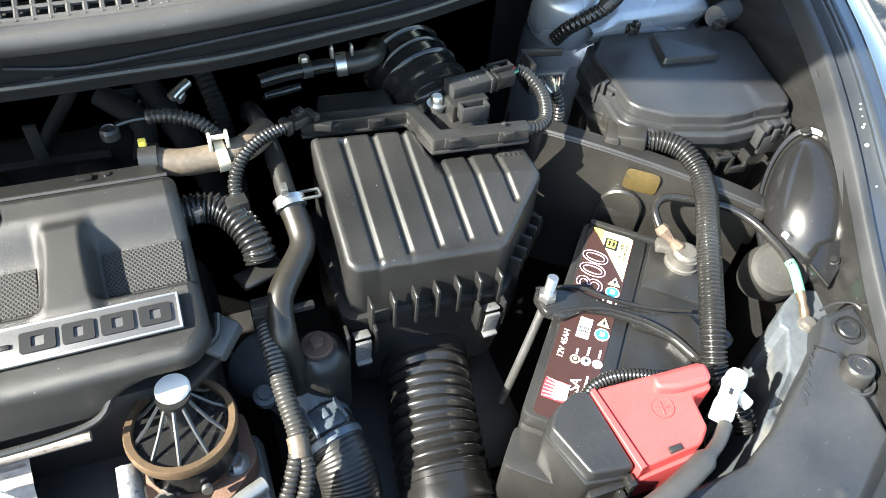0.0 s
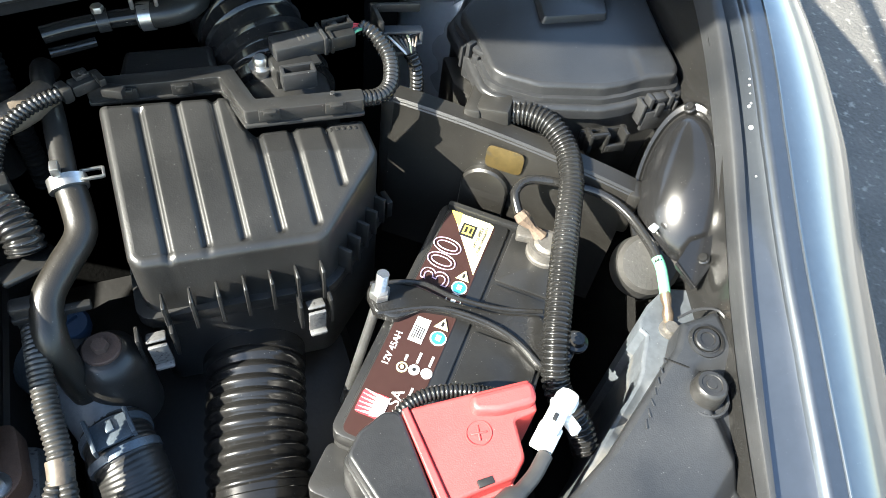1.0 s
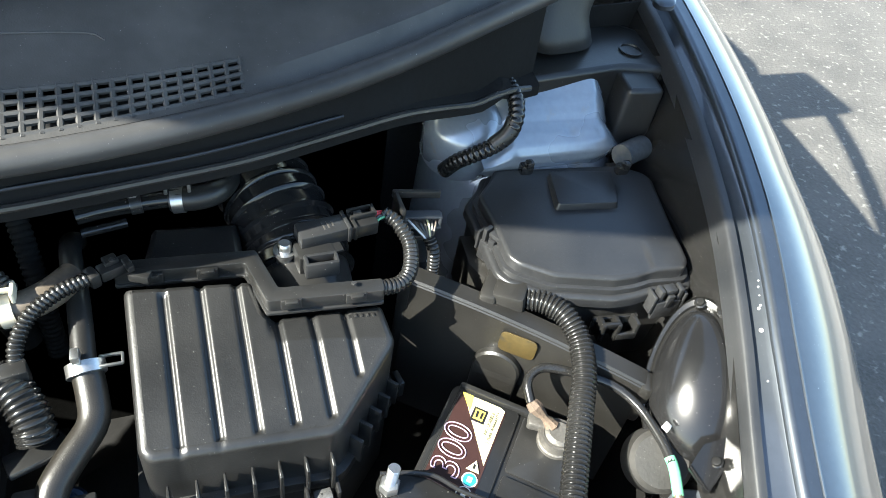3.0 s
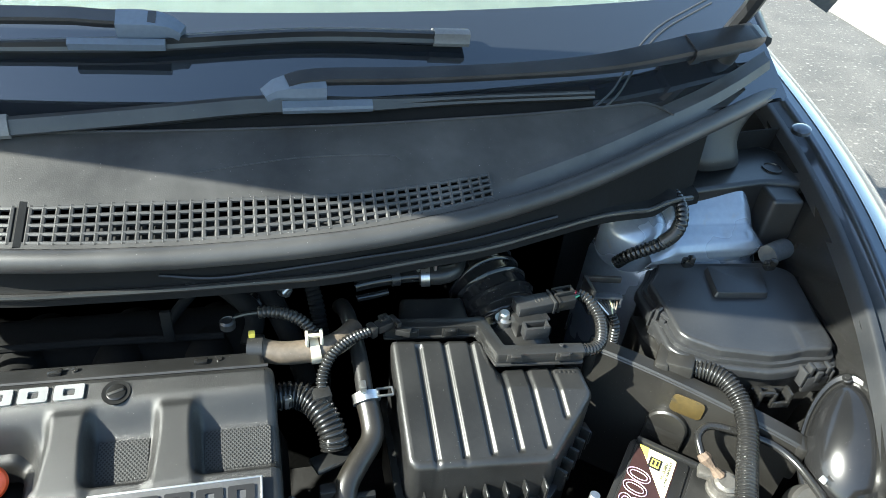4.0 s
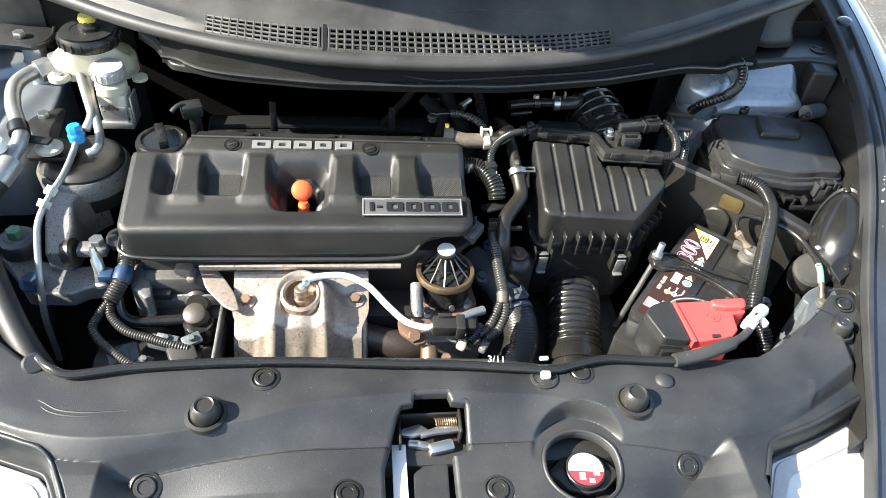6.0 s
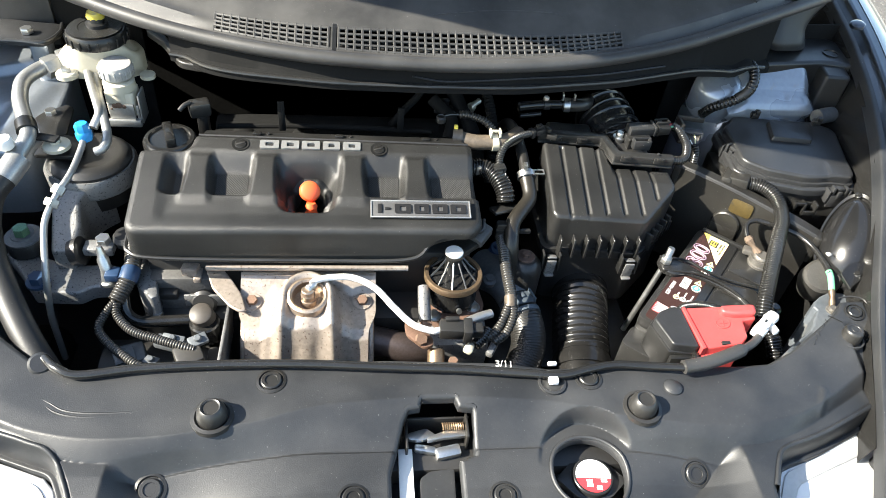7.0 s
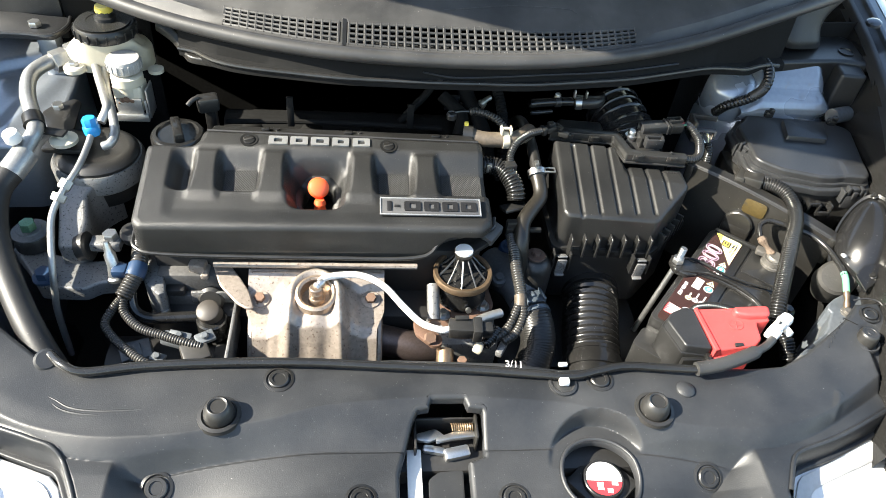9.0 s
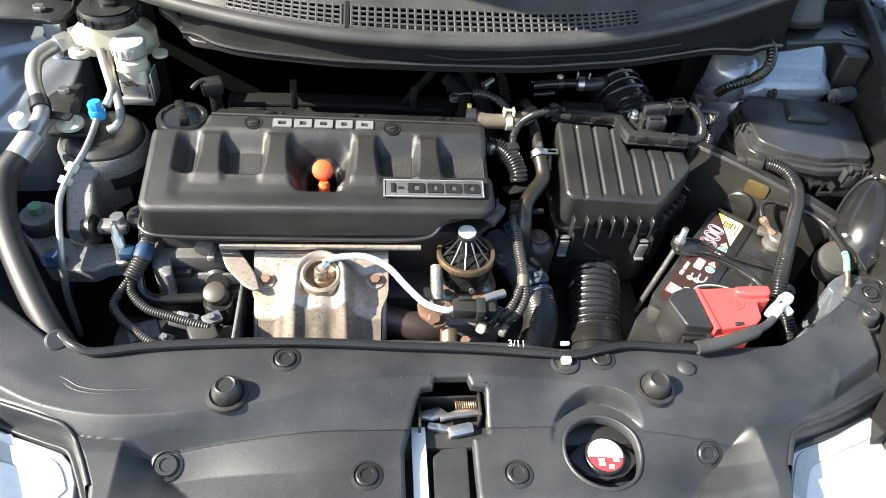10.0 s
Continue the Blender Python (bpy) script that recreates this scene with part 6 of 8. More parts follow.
bh = thing("main_loom", (0.48, 0.24, 0.78), "thick glossy ribbed black loom arching over the battery", "wiring loom")
part("loom", tube([(0.497, 0.377, 0.864), (0.509, 0.369, 0.868), (0.523, 0.359, 0.871), (0.535, 0.343, 0.870), (0.540, 0.320, 0.863), (0.533, 0.292, 0.857), (0.517, 0.262, 0.850), (0.496, 0.226, 0.845), (0.476, 0.190, 0.838), (0.461, 0.160, 0.828), (0.456, 0.138, 0.812), (0.464, 0.116, 0.80), (0.466, 0.095, 0.785)], 0.0090, 20, ribs=(0.0040, 0.0019)), M_HOSE, bh)
part("socket", geo_join(rbox((0.498, 0.377, 0.864), (0.030, 0.032, 0.030), 0.004, (0, -8, -36)), rbox((0.485, 0.388, 0.858), (0.016, 0.040, 0.034), 0.004, (0, -8, -36))), M_SHIELD, bh)

# ---- battery shield ----
bs = thing("battery_shield", (0.5, 0.34, 0.68), "dusty black moulded shield with amber sticker behind the battery", "battery shield")
dvec = Vector((0.588 - 0.415, 0.272 - 0.413, 0)).normalized()
sa = math.degrees(math.atan2(dvec.y, dvec.x))
SM = pose(0.415, 0.413, 0.868, 0, 0, sa)
Ls = 0.222


def shield_face():
    v, f, nx, ny = [], [], 60, 30
    for i in range(nx + 1):
        for j in range(ny + 1):
            x, z = Ls * i / nx, -0.17 * j / ny
            top = -0.022 * (i / nx) ** 2
            y = -0.004 - 0.010 * (j / ny)
            v.append((x, y, z + top * (1 - j / ny)))
    for i in range(nx):
        for j in range(ny):
            a = i * (ny + 1) + j
            f.append((a, a + ny + 1, a + ny + 2, a + 1))
    return v, f


part("face", moved(shield_face(), SM), M_SHIELD, bs)
top = []
for i in range(21):
    x = Ls * i / 20
    z = -0.022 * (i / 20) ** 2
    top += [(x, -0.005, z - 0.002), (x, -0.002, z + 0.002), (x, 0.014, z + 0.002), (x, 0.016, z - 0.002), (x, 0.016, z - 0.10)]
part("top_edge", moved((top, [(i * 5 + j, i * 5 + j + 1, i * 5 + j + 6, i * 5 + j + 5) for i in range(20) for j in range(4)]), SM), M_SHIELD, bs)
part("end_flange", moved(rbox((-0.004, 0.004, -0.07), (0.012, 0.022, 0.14), 0.003), SM), M_SHIELD, bs)
part("end_flange", moved(rbox((Ls + 0.002, 0.004, -0.045), (0.012, 0.022, 0.05), 0.004), SM), M_SHIELD, bs)
part("boss", moved(geo_join(lathe([(0.0225, -0.004), (0.0225, 0.005), (0.0205, 0.007), (0, 0.007)], (0.096, -0.008, -0.062), (0, -1, 0.05), 40), rbox((0.096, -0.0105, -0.095), (0.044, 0.010, 0.066), 0.003)), SM), M_SHIELD, bs)
part("sticker", moved(prism(rounded(rect(-0.017, -0.0135, 0.017, 0.0135), 0.007, 5), -0.0006, 0.0006, 0.0002), SM @ pose(0.108, -0.0075, -0.026, 93, 0, 0)), M_AMBER, bs, "faded amber sticker")

# ---- under-bonnet fuse box ----
fx = thing("fuse_box", (0.59, 0.43, 0.78), "matt dark grey under-bonnet fuse box with raised lid", "fuse box")
FB = rounded([(0.497, 0.398), (0.503, 0.387), (0.530, 0.367), (0.584, 0.3515), (0.606, 0.351), (0.622, 0.3535), (0.656, 0.350), (0.664, 0.358), (0.695, 0.474), (0.691, 0.486), (0.668, 0.502), (0.530, 0.515), (0.520, 0.500), (0.500, 0.480), (0.500, 0.440)], 0.005)
FBUMP = rounded([(0.564, 0.438), (0.632, 0.430), (0.650, 0.480), (0.578, 0.490)], 0.004)


def fb_z(x, y):
    d, _, _ = distance_to(FBUMP, np.asarray(x, float), np.asarray(y, float))
    return 0.897 + 0.0 * d + 0.0020 / (1.0 + np.exp(-(x - 0.628 - 0.25 * (y - 0.37)) / 0.0009)) * np.clip((0.398 - y) / 0.02, 0, 1)


lid2 = part("lid", moulded(FB, fb_z, 0.004, 0.0028, 0.872), M_FUSE, fx, angle=42)
part("lid_step", prism([(0.592 + (x - 0.592) * 1.045, 0.432 + (y - 0.432) * 1.05) for x, y in FB], 0.868, 0.886, 0.0025), M_FUSE, lid2)
part("raised_block", prism([(x + 0.002, y + 0.007) for x, y in FBUMP], 0.894, 0.9040, 0.0025, 3, 0.92), M_FUSE, lid2)
FB2 = [(0.592 + (x - 0.592) * 1.11, 0.432 + (y - 0.432) * 1.12) for x, y in FB]
part("lid_flange", moulded(FB2, lambda x, y: 0.880 + 0 * x, 0.004, 0.005, 0.868), M_FUSE, fx)
part("body", prism([(0.592 + (x - 0.592) * 1.06, 0.432 + (y - 0.432) * 1.06) for x, y in FB], 0.78, 0.869, 0.004), M_PLASTIC, fx)
part("cable_entry", prism([(0.482, 0.470), (0.478, 0.430), (0.490, 0.392), (0.512, 0.376), (0.520, 0.40), (0.515, 0.46)], 0.80, 0.858, 0.004), M_SHIELD, fx)
for k, (x, y, z, a) in enumerate(((0.499, 0.428, 0.878, -62), (0.637, 0.338, 0.872, -2))):
    lm2 = pose(x, y, z, 0, 0, a)
    la = part("latch", moved(geo_join(rbox((0, -0.004, -0.008), (0.026, 0.004, 0.022), 0.001), rbox((-0.010, 0, 0.004), (0.0045, 0.010, 0.026), 0.001), rbox((0.010, 0, 0.004), (0.0045, 0.010, 0.026), 0.001)), lm2), M_FUSE, fx)
    part("latch_hook", moved(geo_join(rbox((0, 0.001, 0.013), (0.013, 0.010, 0.006), 0.002), rbox((0, -0.005, 0.004), (0.007, 0.004, 0.014), 0.001)), lm2), M_FUSE, la)
    for dx in (-0.016, 0.016):
        part("latch_rib", moved(rbox((dx, 0.001, 0.0), (0.003, 0.014, 0.022), 0.001), lm2), M_FUSE, la)
part("foot", geo_join(rbox((0.590, 0.340, 0.846), (0.046, 0.004, 0.024), 0.001, (0, 0, -6)), rbox((0.571, 0.333, 0.853), (0.004, 0.014, 0.022), 0.001, (0, 0, -6)), rbox((0.586, 0.331, 0.853), (0.004, 0.014, 0.022), 0.001, (0, 0, -6)), rbox((0.604, 0.329, 0.853), (0.004, 0.014, 0.022), 0.001, (0, 0, -6)), rbox((0.578, 0.328, 0.862), (0.016, 0.004, 0.006), 0.001, (0, 0, -6)), rbox((0.595, 0.324, 0.848), (0.020, 0.004, 0.008), 0.001, (0, 0, -6))), M_HOSE, fx)
part("rear_tab", rbox((0.545, 0.520, 0.884), (0.012, 0.010, 0.010), 0.002), M_PLASTIC, fx)
part("rear_tab", rbox((0.668, 0.508, 0.884), (0.014, 0.012, 0.014), 0.002), M_PLASTIC, fx)

# ---- headlamp rear cover by the fender ----
dm = thing("lamp_access_cover", (0.61, 0.24, 0.76), "glossy black domed plastic lamp access cover", "access cover")


DLONG, DSHORT = Vector((0.375, 0.772, 0.515)).normalized(), Vector((0.70, -0.53, 0.475)).normalized()
DOUT = DSHORT.cross(DLONG).normalized()
DSHORT = DLONG.cross(DOUT)
DC = Vector((0.6255, 0.257, 0.853))


def on_dome(r, a, h):
    """A place on an egg-shaped ring of the dome: r of the way out, at angle a, raised by h."""
    wide = 0.0365 * (1 - 0.16 * math.sin(a))
    return tuple(DC + DSHORT * (wide * r * math.cos(a)) + DLONG * (0.066 * r * math.sin(a)) + DOUT * h)


def dome_rings(rings, n=56):
    v = [on_dome(r, 2 * math.pi * i / n, h) for r, h in rings for i in range(n)]
    f = [(j * n + i, j * n + (i + 1) % n, (j + 1) * n + (i + 1) % n, (j + 1) * n + i) for j in range(len(rings) - 1) for i in range(n)]
    return v, f


part("dome", dome_rings([(math.sin(t * math.pi / 2), 0.030 * math.cos(t * math.pi / 2) ** 0.8) for t in np.linspace(0.0, 1, 18)]), M_DOME, dm, angle=60)
part("flange", dome_rings([(0.98, 0.002), (1.06, 0.0005), (1.08, 0.004), (1.15, 0.005), (1.20, 0.001), (1.22, -0.010), (1.15, -0.04)]), M_HOSE, dm)
part("rim_bead", tube([on_dome(1.10, a, 0.007) for a in np.linspace(-1.35, 1.1, 24)], 0.0035, 8), M_DOME, dm)
TAB = [(0.581, 0.194, 0.848), (0.59, 0.175, 0.838), (0.612, 0.188, 0.85), (0.617, 0.203, 0.862), (0.596, 0.204, 0.858)]
part("lower_tab", (TAB + [(x, y, z - 0.005) for x, y, z in TAB], [(0, 1, 2, 3, 4), (9, 8, 7, 6, 5)] + [(k, (k + 1) % 5, 5 + (k + 1) % 5, 5 + k) for k in range(5)]), M_DOME, dm)
part("tab_edge", tube([TAB[0], TAB[1], TAB[2], TAB[3]], 0.0016, 6, smooth_path=False), M_DOME, dm)
part("outer_bead", tube([on_dome(1.24, q, 0.001) for q in np.linspace(-0.95, 0.75, 24)], 0.0024, 8), M_DOME, dm)
for x, y, z in ((0.649, 0.312, 0.893), (0.6035, 0.1905, 0.8500)):
    part("clip", lathe([(0.0052, -0.004), (0.0052, 0.0016), (0.0040, 0.0024), (0.0034, 0.0045), (0, 0.005)], (x, y, z), (-0.5, 0, 0.8), 16), M_HOSE, dm)
part("back_shell", lathe([(0.022, 0.004), (0.026, 0), (0.028, -0.03), (0.022, -0.06), (0, -0.062)], (0.577, 0.214, 0.822), (-0.35, -0.45, 0.9), 36), M_DUSTY, dm)
part("paper_tag", rbox((0.578, 0.228, 0.853), (0.010, 0.006, 0.003), 0.0005, (10, 20, 30)), M_WHITE, dm)

# ---- exhaust side of the engine ----
M_TINT = material("heat tinted sensor steel", (0.40, 0.31, 0.235), 0.36, metal=0.75, vary=0.3, scale=120, stain=(0.16, 0.09, 0.05), stain_amount=0.3, stain_scale=90)
hs = thing("manifold_heat_shield", (-0.157, 0.18, 0.60), "weathered bare steel exhaust heat shield with rust spots", "heat shield")


def shield_z(x, t):
    """Height of the pressed sheet, x from its middle and t from 0 at its back to 1 at its foot."""
    d = 0.135 * t
    half = 0.030 + 0.06 * max(0.0, d - 0.05)
    arch = (math.hypot(x, d - 0.046) if d < 0.046 else abs(x)) - half
    z = 0.799 - 0.030 * t - 0.19 * max(0.0, t - 0.55) ** 1.25
    z += 0.016 * float(step_up(0.017, 0.002, np.array(arch)))
    z += 0.0100 * math.exp(-(arch / 0.0070) ** 2) - 0.003 * math.exp(-((arch + 0.016) / 0.008) ** 2)
    z -= 0.008 * float(step_up(0.016, 0.030, np.array(arch))) * float(step_up(0.10, 0.20, np.array(t)))
    z += 0.006 * float(step_up(0.12, 0.0, np.array(t)))
    for c in (-0.010, 0.012):
        z -= 0.0035 * math.exp(-((x - c) / 0.006) ** 2 - ((t - 0.78) / 0.06) ** 2)
    return z


def shield_skin():
    """A pressed sheet: a flat bolted flange, an arched rib round the sensor and a drop at the front."""
    v, f, nu, nv = [], [], 90, 72
    for i in range(nu + 1):
        u = -1 + 2 * i / nu
        for j in range(nv + 1):
            t = j / nv
            w = 0.090 - 0.010 * float(step_up(0.35, 0.6, np.array(t)))
            y = 0.236 - 0.085 * min(t / 0.62, 1.0) - 0.030 * float(step_up(0.55, 1.0, np.array(t)))
            v.append((-0.158 + u * w, y, shield_z(u * w, t)))
    for i in range(nu):
        for j in range(nv):
            a = i * (nv + 1) + j
            u, t = -1 + 2 * (i + 0.5) / nu, (j + 0.5) / nv
            if math.hypot(u * 0.090 - 0.001, (t - 0.35) * 0.137) > 0.0205:
                f.append((a, a + nv + 1, a + nv + 2, a + 1))
    return v, f


part("shell", shield_skin(), M_HEAT, hs, angle=60)
part("sensor_rim", lathe([(0, -0.026), (0.018, -0.026), (0.0195, -0.006), (0.0205, 0.003), (0.0235, 0.0050), (0.0268, 0.0030), (0.0285, -0.003), (0.0290, -0.012)], (-0.157, 0.188, 0.8085), (0, -0.22, 1), 40), M_TINT, hs, "rolled brown rim round the sensor hole")
for x in (-0.232, -0.086):
    b1 = part("bolt", hexagon((x, 0.2015, 0.784), 0.0075, 0.007, (0, -0.25, 1)), M_RUST, hs)
    part("washer", lathe([(0.013, 0), (0.013, 0.003), (0.0125, 0.0035), (0, 0.0035)], (x, 0.2015, 0.782), (0, -0.25, 1), 22), M_HEAT, b1)
for x in (-0.240, -0.076):
    part("side_strip", tube([(x, 0.205, 0.777), (x, 0.16, 0.755), (x, 0.125, 0.70), (x, 0.115, 0.62)], 0.006, 8), M_HEAT, hs)
part("top_lip", rbox((-0.158, 0.236, 0.802), (0.176, 0.010, 0.004), 0.0015), M_HEAT, hs)

ox = thing("oxygen_sensor", (-0.157, 0.195, 0.76), "rusty oxygen sensor with a white braided lead", "oxygen sensor")
part("body", lathe([(0.0112, -0.012), (0.0112, 0.012), (0.0104, 0.014), (0.0090, 0.0145), (0.0090, 0.021), (0.0096, 0.022), (0.0086, 0.024), (0.0086, 0.029), (0.0074, 0.0305), (0, 0.0305)], (-0.157, 0.190, 0.788), (0, 0.05, 1), 28), M_TINT, ox, "heat-tinted steel sensor body")
part("hex", hexagon((-0.157, 0.190, 0.782), 0.0135, 0.008, (0, 0.05, 1)), M_TINT, ox)
part("tip", lathe([(0.006, 0), (0.0062, 0.004), (0.0052, 0.005), (0.0055, 0.010), (0.004, 0.013), (0, 0.013)], (-0.157, 0.193, 0.816), (0.6, 0.5, 0.35), 18), M_STEEL, ox)
part("lead", tube([(-0.153, 0.199, 0.820), (-0.145, 0.205, 0.822), (-0.125, 0.211, 0.821), (-0.098, 0.211, 0.820), (-0.070, 0.195, 0.818), (-0.045, 0.165, 0.812), (-0.022, 0.142, 0.806), (0.003, 0.134, 0.802), (0.015, 0.137, 0.800)], 0.0043, 10, ribs=(0.0022, 0.0002)), M_WHITE, ox, "white braided heat-proof lead")
part("plug", geo_join(rbox((0.030, 0.138, 0.800), (0.034, 0.022, 0.018), 0.003, (0, 0, -3)), rbox((0.050, 0.136, 0.800), (0.012, 0.026, 0.022), 0.002, (0, 0, -3)), rbox((0.062, 0.136, 0.800), (0.016, 0.016, 0.014), 0.002), rbox((0.030, 0.146, 0.811), (0.018, 0.006, 0.005), 0.001)), M_PLASTIC, ox, "black plug")

gk = thing("heat_plate", (-0.16, 0.24, 0.78), "thin pale metal guard strip under the engine cover", "guard strip")
part("strip", tube([(-0.292, 0.234, 0.8155), (-0.16, 0.2325, 0.8165), (-0.024, 0.234, 0.8155)], 0.0042, 8), M_HEAT, gk)
part("tongue", moulded(rounded([(-0.297, 0.248), (-0.276, 0.250), (-0.258, 0.226), (-0.244, 0.203), (-0.236, 0.178), (-0.244, 0.176), (-0.258, 0.184), (-0.284, 0.214)], 0.006), lambda x, y: 0.800 - 0.10 * (0.24 - y), 0.002, 0.003, lambda x, y: 0.797 - 0.10 * (0.24 - y)), M_HEAT, gk)
part("block", geo_join(rbox((-0.316, 0.246, 0.800), (0.022, 0.018, 0.016), 0.003, (0, 0, -10)), rbox((-0.306, 0.240, 0.795), (0.010, 0.024, 0.008), 0.002)), M_HEAT, gk)

eg = thing("egr_valve", (0.037, 0.222, 0.74), "round black valve with gold rim and white cap", "valve")
EG = (0.0375, 0.2225)
part("rim", lathe([(0.0330, -0.002), (0.0345, 0.004), (0.0390, 0.0045), (0.0405, 0.001), (0.0400, -0.005), (0.036, -0.007)], (*EG, 0.816), n=48), M_GOLD, eg, "gold passivated clamp rim")
part("dish", lathe([(0.0345, 0.0), (0.033, -0.020), (0.020, -0.026), (0, -0.026)], (*EG, 0.816), n=40), M_GLOSS, eg)
part("cone", lathe([(0.0120, 0.030), (0.0115, 0.020), (0.013, 0.0), (0.016, -0.014)], (EG[0], EG[1] + 0.010, 0.812), n=28), M_PLASTIC, eg)
for k in range(10):
    a = math.radians(36 * k + 10)
    part("spoke", tube([(EG[0] + 0.010 * math.cos(a), EG[1] + 0.010 + 0.010 * math.sin(a), 0.838), (EG[0] + 0.021 * math.cos(a), EG[1] + 0.004 + 0.021 * math.sin(a), 0.827), (EG[0] + 0.034 * math.cos(a), EG[1] + 0.034 * math.sin(a), 0.815)], 0.0014, 5, 0.02), M_FUSE, eg)
part("cap", lathe([(0.0125, 0), (0.0125, 0.003), (0.0115, 0.0045), (0, 0.005)], (EG[0] + 0.0005, EG[1] + 0.0155, 0.840), n=30), M_WHITE, eg, "round white cap")
part("top_arm", rbox((EG[0] + 0.022, EG[1] + 0.032, 0.838), (0.040, 0.018, 0.010), 0.003, (0, 0, 40)), M_PLASTIC, eg)
part("plug", rbox((0.078, 0.268, 0.848), (0.030, 0.020, 0.020), 0.003, (10, -20, 48)), M_GREYP, eg, "grey plug")
part("can", lathe([(0.0345, 0.0), (0.034, -0.028), (0.0355, -0.030), (0.0355, -0.036), (0.032, -0.040), (0.030, -0.045)], (*EG, 0.812), n=40), M_HOSE, eg)
part("can_screw", lathe([(0.004, 0), (0.004, 0.004), (0, 0.004)], (0.045, 0.186, 0.782), (0.1, -1, 0.3), 10), M_STEEL, eg)
part("flange", prism(rounded([(0.000, 0.198), (0.030, 0.176), (0.060, 0.178), (0.085, 0.205), (0.080, 0.25), (0.002, 0.25)], 0.008), 0.745, 0.768, 0.003), M_COPPER, eg, "rusty brown flange")
for x, y in ((0.068, 0.204), (0.012, 0.188)):
    part("flange_bolt", geo_join(lathe([(0.010, 0), (0.010, 0.002), (0, 0.002)], (x, y, 0.768), n=20), hexagon((x, y, 0.770), 0.0062, 0.007)), M_STEEL, eg)
part("base", rbox((0.04, 0.20, 0.715), (0.10, 0.09, 0.06), 0.012), M_ALU, eg)

bv = thing("bolt_bracket", (0.0, 0.16, 0.70), "rusty bracket with bolts and a brass fitting", "bracket")
part("sleeve", tube([(-0.003, 0.208, 0.806), (-0.0035, 0.185, 0.796), (-0.003, 0.165, 0.785)], 0.0085, 16), M_ALU, bv)
part("sleeve_bolt", hexagon((-0.002, 0.166, 0.778), 0.008, 0.010, (0.1, -0.7, 0.7)), M_RUST, bv)
part("plate", prism(rounded([(-0.030, 0.172), (-0.012, 0.168), (0.008, 0.142), (0.006, 0.130), (-0.006, 0.128), (-0.028, 0.150)], 0.006), 0.770, 0.776, 0.002), M_COPPER, bv)
part("plate_bolt", hexagon((-0.010, 0.140, 0.776), 0.0085, 0.009, (0.2, -0.5, 1)), M_RUST, bv)
part("fitting", tube([(0.012, 0.136, 0.758), (0.011, 0.122, 0.752), (0.010, 0.105, 0.735)], 0.0115, 16), M_GOLD, bv, "brass fitting")
part("small_bolt", hexagon((0.034, 0.122, 0.748), 0.007, 0.008), M_RUST, bv)
M_XPIPE = material("heat-browned pipe steel", (0.09, 0.07, 0.065), 0.42, metal=0.7, vary=0.3, scale=80, bump=0.2)
xp = thing("exhaust_pipe", (-0.04, 0.17, 0.70), "dull dark exhaust pipe behind the shield", "exhaust pipe")
part("pipe", tube([(-0.095, 0.180, 0.735), (-0.060, 0.172, 0.732), (-0.022, 0.165, 0.728), (0.02, 0.17, 0.715)], 0.021, 24), M_XPIPE, xp)
sl = thing("silver_sleeve", (0.07, 0.17, 0.77), "silvery heat sleeve on a wiring branch", "cable sleeve")
part("sleeve", tube([(0.052, 0.153, 0.797), (0.068, 0.161, 0.797), (0.086, 0.169, 0.795)], 0.0062, 12), M_TUBE, sl)
cn = thing("lower_connector", (0.07, 0.13, 0.74), "white and black connectors low by the hoses", "connector")
part("white_plug", rbox((0.054, 0.129, 0.772), (0.012, 0.016, 0.010), 0.003, (0, 20, -25)), M_CREAM, cn)
part("loom", tube([(0.062, 0.132, 0.774), (0.072, 0.142, 0.776), (0.082, 0.155, 0.778)], 0.007, 10, ribs=(0.004, 0.001)), M_HOSE, cn)
part("grey_plug", rbox((0.086, 0.132, 0.765), (0.010, 0.024, 0.010), 0.003, (0, 0, -30)), M_ALU, cn)

# ---- left side: engine mount, pipes and reservoirs ----
em = thing("engine_mount", (-0.47, 0.35, 0.70), "pitted cast aluminium engine mount arm with black bushes", "engine mount")
part("top_bush", lathe([(0.052, -0.06), (0.056, -0.02), (0.056, 0.0), (0.050, 0.006), (0.040, 0.008), (0.030, 0.004), (0, 0.004)], (-0.470, 0.402, 0.868), n=44), M_RUBBER, em)
part("ring", lathe([(0.0565, -0.034), (0.0610, -0.030), (0.0620, -0.008), (0.0585, -0.002), (0.0555, -0.002)], (-0.470, 0.402, 0.866), n=48), M_ALU, em)
ARM = [(-0.524, 0.405), (-0.505, 0.369), (-0.505, 0.331), (-0.499, 0.29), (-0.493, 0.258), (-0.467, 0.259), (-0.462, 0.296), (-0.468, 0.332), (-0.454, 0.354), (-0.438, 0.37)]
part("arm", moulded(rounded(ARM, 0.006), lambda x, y: 0.818 + 0.045 * step_up(0.24, 0.38, y), 0.006, 0.003, 0.775), M_ALU, em, "pitted cast aluminium arm")
part("bush", lathe([(0.019, -0.010), (0.020, 0.002), (0.016, 0.004), (0.010, 0.003), (0, 0.003)], (-0.462, 0.272, 0.808), (1, 0, 0.25), 28), M_RUBBER, em)
part("base_plate", moulded(rounded([(-0.570, 0.290), (-0.525, 0.284), (-0.474, 0.268), (-0.418, 0.268), (-0.412, 0.228), (-0.440, 0.226), (-0.455, 0.214), (-0.512, 0.217), (-0.527, 0.238), (-0.545, 0.262)], 0.006), lambda x, y: 0.787 + 0 * x, 0.004, 0.004, 0.765), M_ALU, em)
part("link", rbox((-0.438, 0.276, 0.810), (0.040, 0.022, 0.014), 0.004), M_ALU, em)
